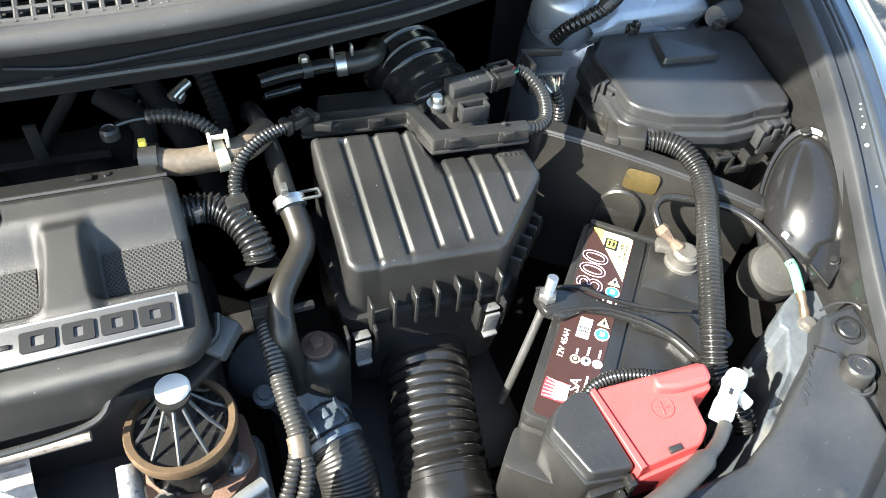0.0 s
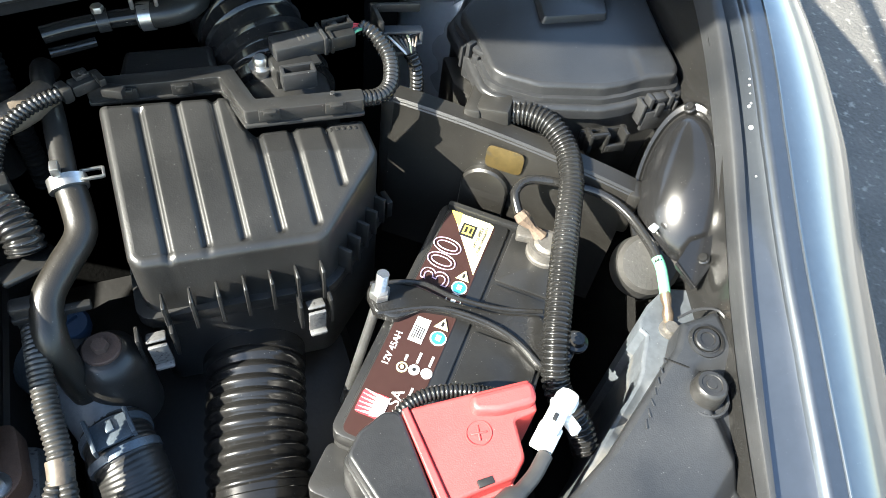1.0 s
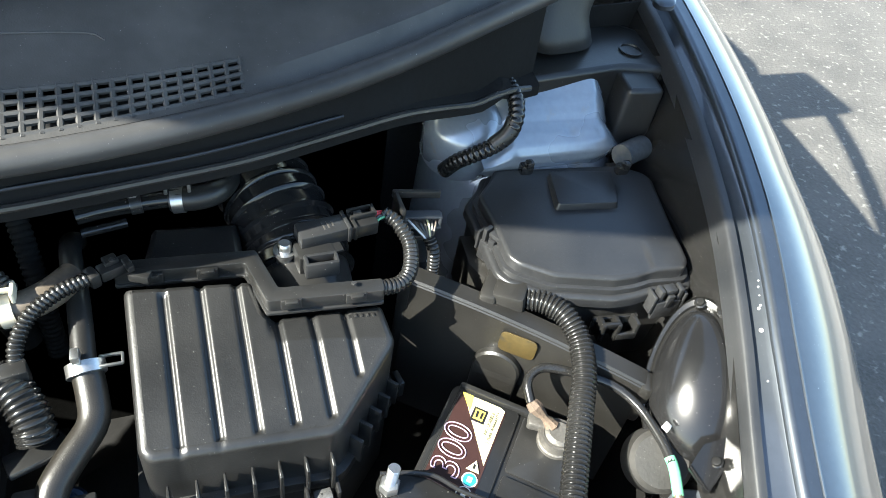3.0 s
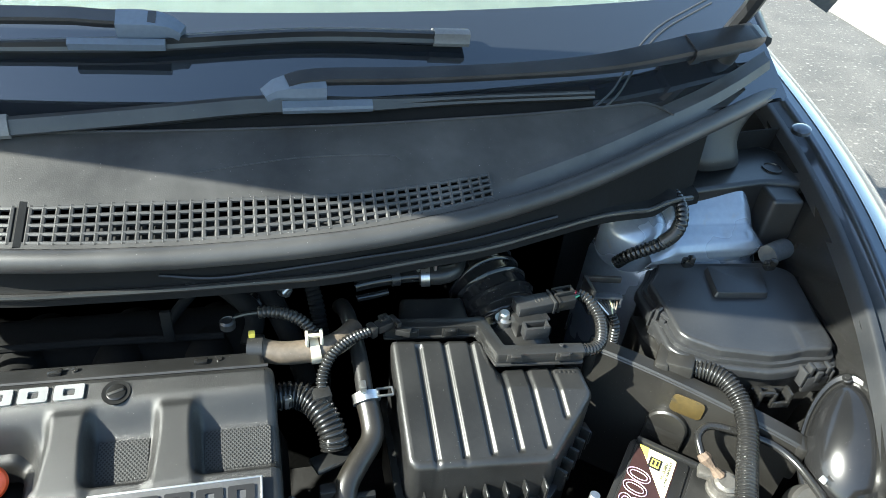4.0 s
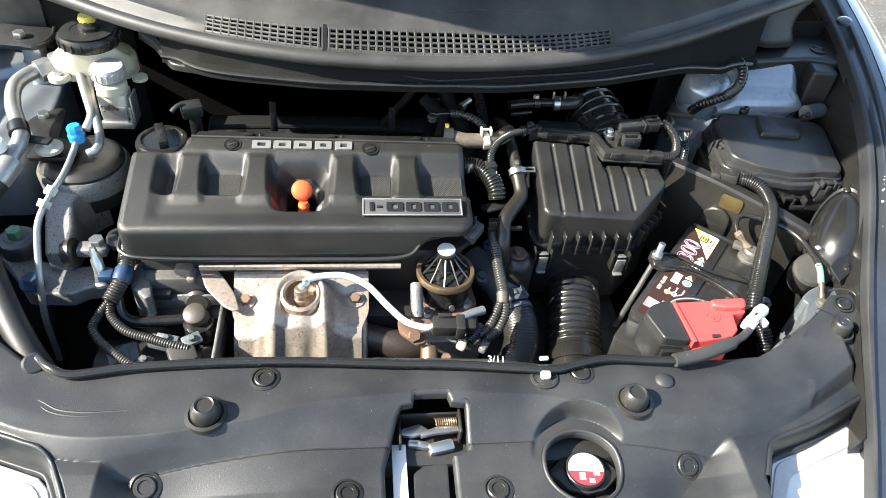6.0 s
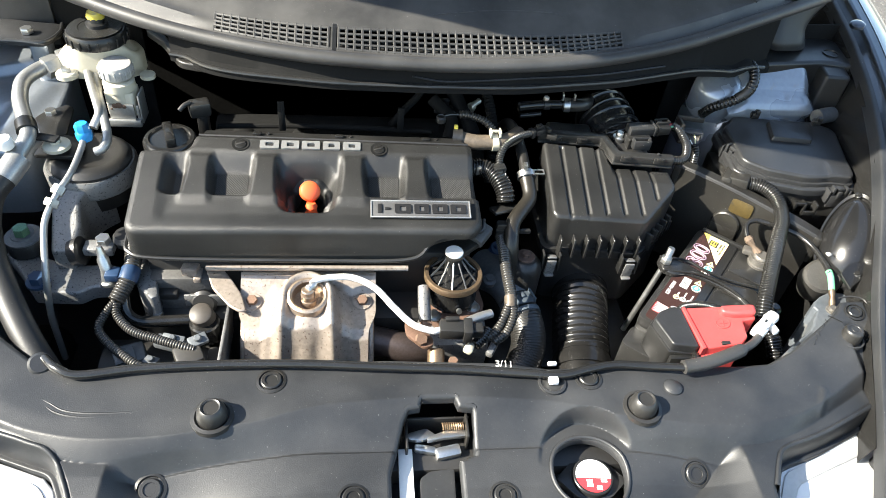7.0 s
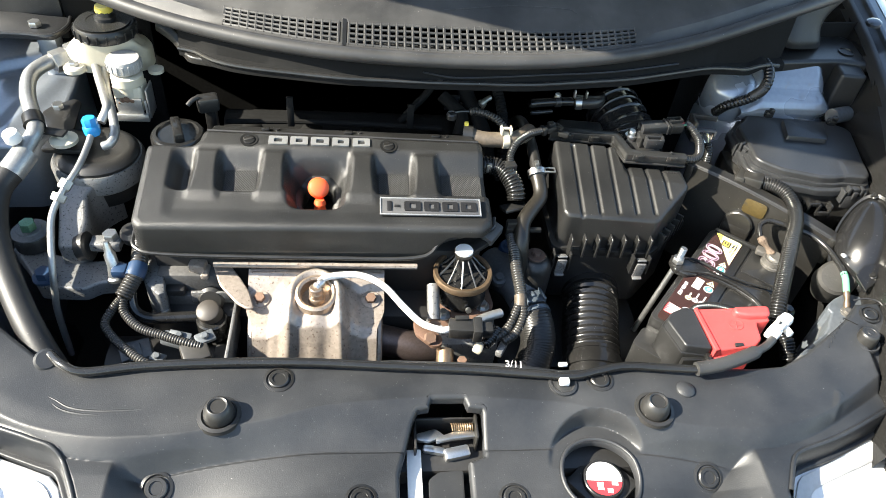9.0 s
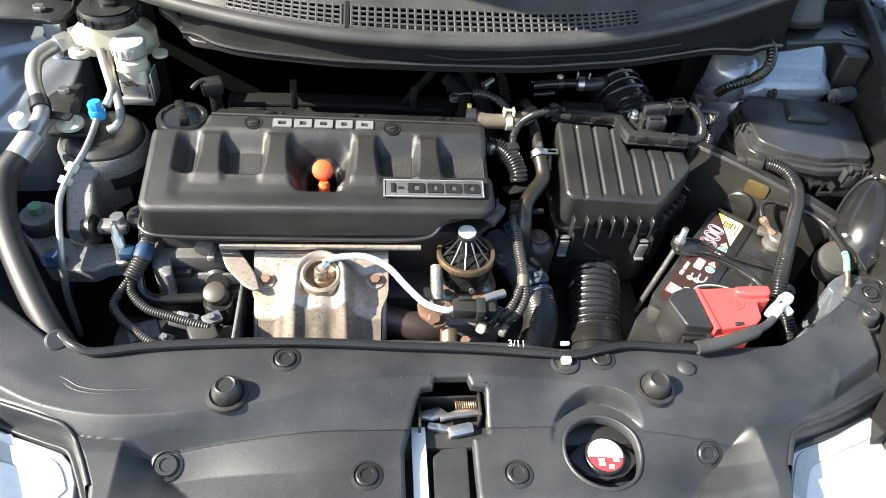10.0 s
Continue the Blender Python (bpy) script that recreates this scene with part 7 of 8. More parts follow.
part("link_bolt", hexagon((-0.432, 0.280, 0.816), 0.010, 0.010), M_STEEL, em)
part("stud", lathe([(0.013, 0), (0.013, 0.004), (0.010, 0.006), (0.0085, 0.016), (0.0075, 0.020), (0.0075, 0.038), (0.0055, 0.041), (0.0052, 0.048), (0.0035, 0.056), (0, 0.057)], (-0.418, 0.232, 0.788), (-0.12, 0.25, 1), 20), M_STEEL, em, "threaded steel stud")
part("green_bolt", geo_join(lathe([(0.024, -0.022), (0.024, -0.006), (0.022, -0.002)], (-0.541, 0.296, 0.812), n=28)), M_RUBBER, em)
part("bolt_washer", lathe([(0.0235, 0), (0.0235, 0.002), (0.016, 0.004), (0.015, 0.006), (0, 0.006)], (-0.541, 0.296, 0.811), n=28), M_CASTG, em)
part("bolt", hexagon((-0.541, 0.296, 0.817), 0.0105, 0.011), material("green passivated bolt", (0.10, 0.20, 0.13), 0.4, 0.7, vary=0.3, scale=150), em, "green-tinted hex bolt")
part("blue_bolt", geo_join(lathe([(0.015, 0), (0.015, 0.004), (0, 0.004)], (-0.507, 0.230, 0.790), n=20), hexagon((-0.507, 0.230, 0.794), 0.0105, 0.010)), M_NAVY, em, "blue-coated hex bolt")
part("side_bracket", prism([(-0.397, 0.300), (-0.374, 0.290), (-0.352, 0.205), (-0.360, 0.200), (-0.382, 0.222)], 0.72, 0.792, 0.003), M_ALU, em)
part("bracket_black", prism(rounded([(-0.53, 0.425), (-0.505, 0.432), (-0.475, 0.418), (-0.480, 0.380), (-0.535, 0.382)], 0.005), 0.878, 0.884, 0.0015), M_PLASTIC, em)
part("black_plate", prism(rounded([(-0.560, 0.470), (-0.552, 0.486), (-0.526, 0.508), (-0.514, 0.500), (-0.505, 0.43), (-0.535, 0.42)], 0.005), 0.880, 0.885, 0.0015), M_PLASTIC, em, "black steel bracket")
part("plate_bolt", hexagon((-0.541, 0.482, 0.885), 0.008, 0.007), M_STEEL, em)
part("mount_disc", lathe([(0.018, 0), (0.018, 0.005), (0.013, 0.007), (0.007, 0.008), (0.006, 0.012), (0, 0.012)], (-0.505, 0.393, 0.890), n=28), M_CREAM, em)

ap = thing("ac_pipe", (-0.55, 0.44, 0.86), "bare aluminium air conditioning pipe with hex union", "pipe")
part("pipe", tube([(-0.530, 0.548, 0.935), (-0.552, 0.522, 0.936), (-0.568, 0.492, 0.932), (-0.560, 0.448, 0.925), (-0.535, 0.392, 0.915), (-0.538, 0.366, 0.905), (-0.545, 0.335, 0.895)], 0.0105, 18), M_TUBE, ap)
part("union", hexagon((-0.5465, 0.521, 0.936), 0.016, 0.022, (0.8, 0.8, 0.05)), M_TUBE, ap, "aluminium hex union")
part("union_nut", hexagon((-0.532, 0.543, 0.940), 0.013, 0.014, (0.8, 0.8, 0.1)), M_TUBE, ap)
part("clamp", tube([(-0.543, 0.408, 0.918), (-0.539, 0.400, 0.917), (-0.536, 0.392, 0.915)], 0.0135, 18), M_PLASTIC, ap)
part("clamp_strap", rbox((-0.516, 0.392, 0.906), (0.036, 0.014, 0.004), 0.001, (0, 0, -12)), M_PLASTIC, ap)
part("valve_cap", lathe([(0.009, 0), (0.0105, 0.002), (0.0105, 0.013), (0.009, 0.015), (0, 0.015)], (-0.549, 0.356, 0.915), (-0.1, -0.1, 1), 20), M_WHITE, ap, "white valve cap")
part("ferrule", tube([(-0.540, 0.352, 0.898), (-0.5445, 0.337, 0.894), (-0.551, 0.322, 0.888)], 0.0165, 20), M_TUBE, ap)
part("hose", tube([(-0.549, 0.328, 0.890), (-0.560, 0.300, 0.880), (-0.556, 0.262, 0.868), (-0.538, 0.215, 0.855), (-0.512, 0.168, 0.838), (-0.482, 0.122, 0.818), (-0.452, 0.085, 0.795), (-0.425, 0.060, 0.765), (-0.40, 0.045, 0.72)], 0.0160, 20), M_MATT, ap, "thick black rubber refrigerant hose")
al = thing("ac_line", (-0.46, 0.3, 0.85), "thin aluminium line with blue service cap", "pipe")
part("line", tube([(-0.459, 0.380, 0.918), (-0.461, 0.360, 0.909), (-0.464, 0.320, 0.902), (-0.476, 0.284, 0.890), (-0.486, 0.262, 0.872), (-0.487, 0.242, 0.852), (-0.485, 0.214, 0.820), (-0.487, 0.203, 0.790), (-0.490, 0.197, 0.755), (-0.492, 0.192, 0.68)], 0.0043, 14), M_TUBE, al)
part("joint", geo_join(hexagon((-0.472, 0.300, 0.896), 0.0085, 0.012, (-0.4, -0.9, -0.5)), hexagon((-0.478, 0.283, 0.888), 0.0095, 0.010, (-0.4, -0.9, -0.7))), M_TUBE, al)
part("service_cap", lathe([(0.0095, 0), (0.0105, 0.003), (0.0110, 0.012), (0.0095, 0.014), (0.0100, 0.022), (0.008, 0.025), (0, 0.025)], (-0.459, 0.381, 0.912), (-0.05, 0.1, 1), 8), M_BLUE, al, "bright blue service cap")
part("upper_line", tube([(-0.488, 0.520, 0.935), (-0.476, 0.490, 0.934), (-0.455, 0.440, 0.930), (-0.449, 0.422, 0.926), (-0.455, 0.405, 0.915)], 0.0062, 12), M_TUBE, al)
part("upper_line", tube([(-0.476, 0.515, 0.930), (-0.462, 0.470, 0.928), (-0.446, 0.428, 0.924), (-0.434, 0.392, 0.912), (-0.436, 0.372, 0.905), (-0.446, 0.368, 0.902)], 0.0062, 12), M_TUBE, al)

rv = thing("brake_reservoir", (-0.463, 0.53, 0.90), "cream brake fluid reservoir with ribbed black cap", "reservoir")
part("tank", moulded(rounded([(-0.530, 0.528), (-0.530, 0.565), (-0.512, 0.590), (-0.432, 0.590), (-0.412, 0.562), (-0.414, 0.532), (-0.440, 0.518), (-0.500, 0.514)], 0.012), lambda x, y: 0.955 + 0.024 * (1 - step_up(0.030, 0.050, np.hypot(x + 0.466, y - 0.538))), 0.008, 0.004, 0.925), M_CREAM, rv)
part("ear", lathe([(0.015, 0), (0.015, 0.006), (0.013, 0.008), (0, 0.008)], (-0.513, 0.509, 0.932), n=24), M_CREAM, rv)
part("ear_bolt", hexagon((-0.513, 0.509, 0.940), 0.007, 0.006), M_STEEL, rv)
part("ear", lathe([(0.011, 0), (0.011, 0.005), (0, 0.006)], (-0.402, 0.515, 0.932), n=20), M_CREAM, rv)
cp = part("cap", lathe([(0.040, 0), (0.042, 0.003), (0.042, 0.013), (0.039, 0.018), (0.024, 0.020), (0.018, 0.018), (0, 0.018)], (-0.468, 0.540, 0.976), n=44), M_PLASTIC, rv, "ribbed black screw cap")
for k in range(20):
    a = 2 * math.pi * k / 20
    part("cap_rib", rbox((-0.468 + 0.0422 * math.cos(a), 0.540 + 0.0422 * math.sin(a), 0.984), (0.003, 0.003, 0.012), 0.0006, (0, 0, math.degrees(a))), M_PLASTIC, cp)
part("warning_ring", lathe([(0.0365, 0), (0.0365, 0.0006), (0.0235, 0.0012), (0.0235, 0.0006)], (-0.468, 0.540, 0.9958), n=40), M_GRAIN, cp)
part("float_plug", lathe([(0.015, 0), (0.015, 0.008), (0.011, 0.010), (0.010, 0.016)], (-0.466, 0.544, 0.993), n=24), M_FUSE, rv)
part("yellow_plug", lathe([(0.012, 0), (0.013, 0.004), (0.011, 0.009), (0, 0.010)], (-0.466, 0.546, 1.007), n=10), M_YELLOW, rv, "yellow plug")
r2 = thing("clutch_reservoir", (-0.435, 0.47, 0.87), "small grimy clutch reservoir with grey ribbed cap", "reservoir")
part("cup", lathe([(0.015, -0.05), (0.018, -0.03), (0.0185, -0.006), (0.022, -0.004), (0.022, 0.008), (0.018, 0.010)], (-0.435, 0.486, 0.935), n=28), M_CREAM, r2, "grimy cream cup")
c3 = part("cap", lathe([(0.0225, 0), (0.0235, 0.002), (0.0235, 0.014), (0.0215, 0.018), (0.018, 0.0185), (0, 0.0185)], (-0.437, 0.492, 0.948), n=36), material("dusty grey plastic", (0.34, 0.33, 0.31), 0.6, vary=0.3, scale=300, bump=0.5, bump_scale=500, dust=0.3), r2)
for k in range(18):
    a = 2 * math.pi * k / 18
    part("cap_rib", rbox((-0.437 + 0.0236 * math.cos(a), 0.492 + 0.0236 * math.sin(a), 0.956), (0.0018, 0.0026, 0.012), 0.0005, (0, 0, math.degrees(a))), c3.data.materials[0], c3)
part("neck", prism(rounded([(-0.455, 0.470), (-0.415, 0.470), (-0.413, 0.500), (-0.457, 0.500)], 0.005), 0.893, 0.930, 0.004), M_CREAM, r2, "grimy cream block")
part("bracket", geo_join(rbox((-0.408, 0.482, 0.905), (0.003, 0.030, 0.046), 0.001), rbox((-0.432, 0.466, 0.884), (0.046, 0.008, 0.012), 0.002), rbox((-0.412, 0.470, 0.896), (0.004, 0.006, 0.030), 0.001)), M_TUBE, r2)
part("strap", rbox((-0.434, 0.4672, 0.902), (0.036, 0.003, 0.024), 0.001), M_TUBE, r2)
for x, z, r in ((-0.442, 0.912, 0.0042), (-0.436, 0.913, 0.0050), (-0.429, 0.911, 0.0034), (-0.447, 0.907, 0.0016)):
    part("rust_spot", lathe([(r, 0), (r * 0.8, 0.0005), (0, 0.0008)], (x, 0.4656, z), (0, -1, 0), 9), M_RUST, r2)

part("hinge_bracket", prism(rounded([(-0.665, 0.560), (-0.600, 0.563), (-0.555, 0.560), (-0.540, 0.592), (-0.545, 0.622), (-0.590, 0.626), (-0.665, 0.640)], 0.010), 0.948, 0.956, 0.003), M_FUSE, body, "dark grey hinge bracket")
part("bracket_lip", tube([(-0.665, 0.559, 0.957), (-0.600, 0.562, 0.957), (-0.556, 0.561, 0.957), (-0.542, 0.592, 0.957), (-0.546, 0.620, 0.957)], 0.0028, 8), M_FUSE, body)
part("bracket_leg", rbox((-0.570, 0.585, 0.905), (0.030, 0.030, 0.088), 0.008), M_INNER, body)
part("bracket_bolt", hexagon((-0.586, 0.588, 0.957), 0.009, 0.008), M_STEEL, body)
part("side_panel", rbox((-0.625, 0.634, 0.965), (0.13, 0.008, 0.10), 0.003), M_COWL, body)

# ---- left front: looms and compressor ----
ll2 = thing("left_loom", (-0.40, 0.22, 0.70), "dusty ribbed wiring loom with a blue clip", "wiring loom")
part("trunk", tube([(-0.394, 0.282, 0.814), (-0.391, 0.258, 0.811), (-0.389, 0.232, 0.806), (-0.396, 0.214, 0.797), (-0.403, 0.198, 0.790)], 0.0098, 14, ribs=(0.0042, 0.0012)), M_LOOM, ll2)
part("clip", geo_join(tube([(-0.3895, 0.238, 0.807), (-0.390, 0.230, 0.8055), (-0.392, 0.222, 0.802)], 0.0125, 14), rbox((-0.411, 0.230, 0.806), (0.018, 0.018, 0.012), 0.002)), M_NAVY, ll2, "dark blue loom clip")
part("branch", tube([(-0.404, 0.198, 0.790), (-0.416, 0.182, 0.780), (-0.420, 0.165, 0.774), (-0.405, 0.146, 0.768), (-0.380, 0.126, 0.764), (-0.358, 0.112, 0.760)], 0.0047, 12, ribs=(0.0034, 0.0011)), M_LOOM, ll2)
part("branch", tube([(-0.403, 0.196, 0.788), (-0.400, 0.182, 0.778), (-0.378, 0.162, 0.772), (-0.345, 0.150, 0.770), (-0.318, 0.141, 0.768), (-0.300, 0.138, 0.764)], 0.0049, 12, ribs=(0.0034, 0.0011)), M_LOOM, ll2)
part("cable", tube([(-0.398, 0.210, 0.786), (-0.394, 0.196, 0.768), (-0.378, 0.190, 0.758), (-0.350, 0.194, 0.754), (-0.315, 0.198, 0.752)], 0.0078, 12), M_HOSE, ll2)
cm = thing("compressor", (-0.34, 0.16, 0.55), "grey compressor with a tan cap and brackets", "compressor")
part("body", tube([(-0.43, 0.165, 0.66), (-0.35, 0.165, 0.66), (-0.27, 0.165, 0.66)], 0.058, 28), M_DARK, cm)
part("tan_cap", lathe([(0.0160, -0.02), (0.0158, 0.008), (0.0150, 0.0125), (0.0130, 0.0140), (0, 0.0142)], (-0.298, 0.196, 0.760), (-0.1, -0.35, 1), 24), material("tan plastic cap", (0.040, 0.034, 0.028), 0.5, vary=0.15), cm)
part("socket", lathe([(0.020, 0), (0.020, 0.026), (0.018, 0.028)], (-0.296, 0.192, 0.728), n=24), M_HOSE, cm)
part("frame", geo_join(rbox((-0.295, 0.222, 0.765), (0.060, 0.004, 0.020), 0.001), rbox((-0.264, 0.165, 0.75), (0.004, 0.11, 0.05), 0.001)), M_ALU, cm)
part("plug_grey", rbox((-0.306, 0.132, 0.755), (0.034, 0.030, 0.024), 0.004, (10, 0, 25)), M_LOOM, cm)
part("plug_silver", rbox((-0.335, 0.160, 0.748), (0.040, 0.018, 0.012), 0.003, (0, 10, -12)), M_CASTG, cm)
part("casting", rbox((-0.382, 0.148, 0.735), (0.034, 0.034, 0.024), 0.005, (0, 0, 20)), M_CASTG, cm)
part("side_casting", rbox((-0.276, 0.140, 0.736), (0.022, 0.036, 0.018), 0.004), M_DARK, cm)
part("rail", rbox((-0.335, 0.105, 0.742), (0.130, 0.012, 0.012), 0.003), M_LOOM, cm)
for x in (-0.385, -0.345, -0.30):
    part("stub", rbox((x, 0.108, 0.752), (0.018, 0.018, 0.010), 0.002, (0, 0, 10)), M_FUSE, cm)
part("bolt", hexagon((-0.358, 0.205, 0.752), 0.007, 0.007), M_STEEL, cm)
for x, y, z, sx, sy, sz, rx, rz in ((-0.388, 0.140, 0.752, 0.026, 0.020, 0.010, 14, 25), (-0.352, 0.128, 0.757, 0.018, 0.014, 0.010, -8, -20), (-0.330, 0.158, 0.762, 0.030, 0.014, 0.008, 20, -15), (-0.296, 0.150, 0.770, 0.024, 0.016, 0.012, 10, 30)):
    part("lug", geo_join(rbox((x, y, z - 0.003), (sx, sy, sz * 0.5), 0.0015, (rx, 0, rz)), lathe([(sy * 0.32, -0.006), (sy * 0.32, 0.003), (sy * 0.22, 0.005), (0, 0.005)], (x, y, z), (0.1, -0.3, 1), 14)), M_CASTG, cm, "dull cast lug")
hdp = thing("head_casting", (-0.33, 0.27, 0.70), "grimy grey cylinder head casting under the cover", "casting")
part("casting", geo_join(rbox((-0.325, 0.262, 0.765), (0.090, 0.060, 0.060), 0.006), rbox((-0.332, 0.228, 0.752), (0.050, 0.014, 0.030), 0.003)), material("grimy grey casting", (0.085, 0.083, 0.08), 0.6, 0.3, vary=0.3, bump=0.4, bump_scale=300), hdp)
part("stub", geo_join(rbox((-0.346, 0.228, 0.772), (0.026, 0.016, 0.012), 0.003), lathe([(0.016, 0), (0.018, 0.006), (0.014, 0.010), (0, 0.010)], (-0.300, 0.225, 0.760), (0, -1, 0.4), 20)), M_DARK, hdp)
part("tensioner", lathe([(0.016, 0), (0.018, 0.010), (0.014, 0.016), (0, 0.016)], (-0.405, 0.288, 0.810), n=20), M_DARK, hdp)

# ---- latch, radiator cap and lamps ----
lt = thing("bonnet_latch", (0.0, -0.01, 0.74), "greasy steel bonnet latch in the cover's opening", "latch")
part("plate", rbox((0.0, 0.012, 0.770), (0.078, 0.003, 0.040), 0.001), M_DARK, lt)
part("side_plate", rbox((0.034, -0.004, 0.785), (0.003, 0.032, 0.030), 0.001), M_SHIELD, lt)
part("side_plate", rbox((-0.036, -0.010, 0.780), (0.003, 0.036, 0.026), 0.001), M_SHIELD, lt)
part("pawl", prism(rounded([(-0.034, -0.004), (-0.012, 0.002), (0.000, -0.008), (-0.020, -0.014), (-0.034, -0.012)], 0.003), 0.778, 0.784, 0.001), M_STEEL, lt)
part("striker_hook", prism(rounded([(-0.012, -0.012), (0.010, -0.004), (0.032, -0.003), (0.034, -0.011), (0.008, -0.013), (-0.012, -0.017)], 0.002), 0.782, 0.788, 0.001), M_STEEL, lt)
part("spring", tube([(0.006 + 0.026 * i / 60, 0.000 + 0.004 * math.cos(i * 1.05), 0.790 + 0.004 * math.sin(i * 1.05)) for i in range(61)], 0.0010, 5, 0.0015), M_GOLD, lt, "small coil spring")
part("grease_block", geo_join(rbox((0.012, -0.024, 0.772), (0.030, 0.014, 0.016), 0.003, (10, 0, 12)), rbox((-0.014, -0.020, 0.774), (0.026, 0.010, 0.008), 0.003, (0, 0, -12))), M_STEEL, lt)
part("white_bar", rbox((-0.0375, -0.075, 0.775), (0.0165, 0.11, 0.004), 0.001), M_WHITE, lt, "white-painted upright bar")
part("tray", rbox((-0.005, -0.09, 0.742), (0.10, 0.18, 0.004), 0.001), M_DARK, lt)
part("post", prism(rounded([(-0.024, -0.15), (-0.022, -0.055), (-0.010, -0.046), (0.018, -0.044), (0.014, -0.15)], 0.004), 0.74, 0.772, 0.003), M_PANEL, lt)
rcap = thing("radiator", (0.180, -0.045, 0.68), "radiator neck with eared black cap, red and white disc", "radiator")
CM = pose(0.1770, -0.0600, 0.768, 0, 0, -4)
ear = [(-0.042, 0.0), (-0.036, 0.006), (-0.020, 0.022), (0.0, 0.027), (0.020, 0.022), (0.036, 0.006), (0.042, 0.0), (0.036, -0.006), (0.020, -0.022), (0.0, -0.027), (-0.020, -0.022), (-0.036, -0.006)]
part("cap", moved(prism(rounded(ear, 0.004), -0.012, 0.0, 0.003), CM), M_FUSE, rcap)
part("hub", moved(lathe([(0.024, -0.002), (0.0235, 0.006), (0.0225, 0.007), (0, 0.007)], (0, 0, 0), n=36), CM), M_FUSE, rcap)
half = [(0.0205 * math.cos(a), 0.0205 * math.sin(a)) for a in np.linspace(math.radians(-8), math.radians(188), 20)]
part("white_disc", moved(flat(half, pose(0, 0, 0.0071)), CM), M_PRINT, rcap, "white printed half disc")
low = [(0.0205 * math.cos(a), 0.0205 * math.sin(a)) for a in np.linspace(math.radians(190), math.radians(350), 20)]
part("red_disc", moved(flat(low, pose(0, 0, 0.0071)), CM), M_SCARLET, rcap, "red printed half disc")
for x0, y0, x1, y1 in ((-0.009, -0.014, -0.002, -0.005), (0.002, -0.0175, 0.008, -0.012), (0.008, -0.008, 0.015, -0.004)):
    part("print_bar", moved(flat(rect(x0, y0, x1, y1), pose(0, 0, 0.0076)), CM), M_PRINT, rcap)
part("neck", lathe([(0.040, -0.05), (0.040, -0.014), (0.030, -0.012)], (0.1770, -0.0600, 0.768), n=32), M_DARK, rcap)
part("overflow_tube", tube([(0.168, -0.012, 0.735), (0.170, -0.020, 0.742), (0.172, -0.030, 0.742)], 0.0052, 10, ribs=(0.006, 0.001)), M_FUSE, rcap)
part("well", rbox((0.17, -0.06, 0.70), (0.13, 0.12, 0.004), 0.001), M_DARK, rcap)


def lamp(sign):
    inner = [(0.384, -0.18), (0.388, -0.093), (0.405, -0.058), (0.418, -0.050), (0.478, -0.029), (0.545, -0.002)] if sign > 0 else [(0.394, -0.18), (0.403, -0.070), (0.411, -0.052), (0.423, -0.040), (0.448, -0.031), (0.480, -0.020), (0.560, 0.016)]
    poly = inner + [(0.586, 0.080), (0.60, 0.09), (0.585, -0.01), (0.545, -0.10), (0.50, -0.20)]
    poly = poly if sign > 0 else mirrored(poly)
    hl = thing("headlamp", (sign * 0.48, -0.08, 0.66), "large clear headlamp with bright silvery inside", "headlamp", "headlamps")
    part("lens", moulded(poly, lambda x, y: 0.780 + 0.30 * np.minimum(y + 0.02, 0.0) - 0.5 * np.maximum(np.abs(x) - 0.50 - 0.35 * np.maximum(y, -0.2), 0.0) ** 1.3 + 0.10 * np.maximum(y, 0), 0.004, 0.006, 0.68), M_LAMP, hl)
    edge = spline([(sign * x, y, 0.0) for x, y in inner[1:]], 0.008)
    v, f = [], []
    for p in edge:
        for k, h in ((0.010, 0.0010), (0.0105, 0.0022), (0.026, 0.0022), (0.0275, 0.0004)):
            x, y = p.x + sign * k * 0.75, p.y - k * 0.8
            v.append((x, y, 0.780 + 0.30 * min(y + 0.02, 0.0) - 0.5 * max(abs(x) - 0.50 - 0.35 * max(y, -0.2), 0.0) ** 1.3 + 0.10 * max(y, 0) + h))
    f = [(q * 4 + k, q * 4 + k + 1, q * 4 + k + 5, q * 4 + k + 4) for q in range(len(edge) - 1) for k in range(3)]
    part("bezel", (v, f), material("frosted lamp bezel", (0.40, 0.40, 0.395), 0.35, vary=0.15, scale=40), hl, "frosted grey border under the lens edge")
    part("adjuster", lathe([(0.011, -0.004), (0.0105, 0.004), (0.008, 0.007), (0, 0.008)], (sign * 0.545, -0.052, 0.766), n=24), M_FUSE, hl, "round grey adjuster boss")
    return hl


for s in (1, -1):
    lamp(s)


# ---- wipers ----
def swept(path, section, scale=lambda t: 1.0):
    """A section of (across, up) carried along a path over the glass, across lying level."""
    pts = spline(path, 0.012)
    n, v, f = len(section), [], []
    for i, p in enumerate(pts):
        d = (pts[min(i + 1, len(pts) - 1)] - pts[max(i - 1, 0)]).normalized()
        up = Vector((0.0, -0.46, 0.89))
        up = (up - d * up.dot(d)).normalized()
        side = d.cross(up)
        k = scale(i / (len(pts) - 1))
        for a, h in section:
            v.append(tuple(p + side * (a * k) + up * (h * k)))
    for i in range(len(pts) - 1):
        for j in range(n):
            q = (j + 1) % n
            f.append((i * n + j, i * n + q, (i + 1) * n + q, (i + 1) * n + j))
    f += [tuple(range(n))[::-1], tuple(range((len(pts) - 1) * n, len(pts) * n))]
    return v, f


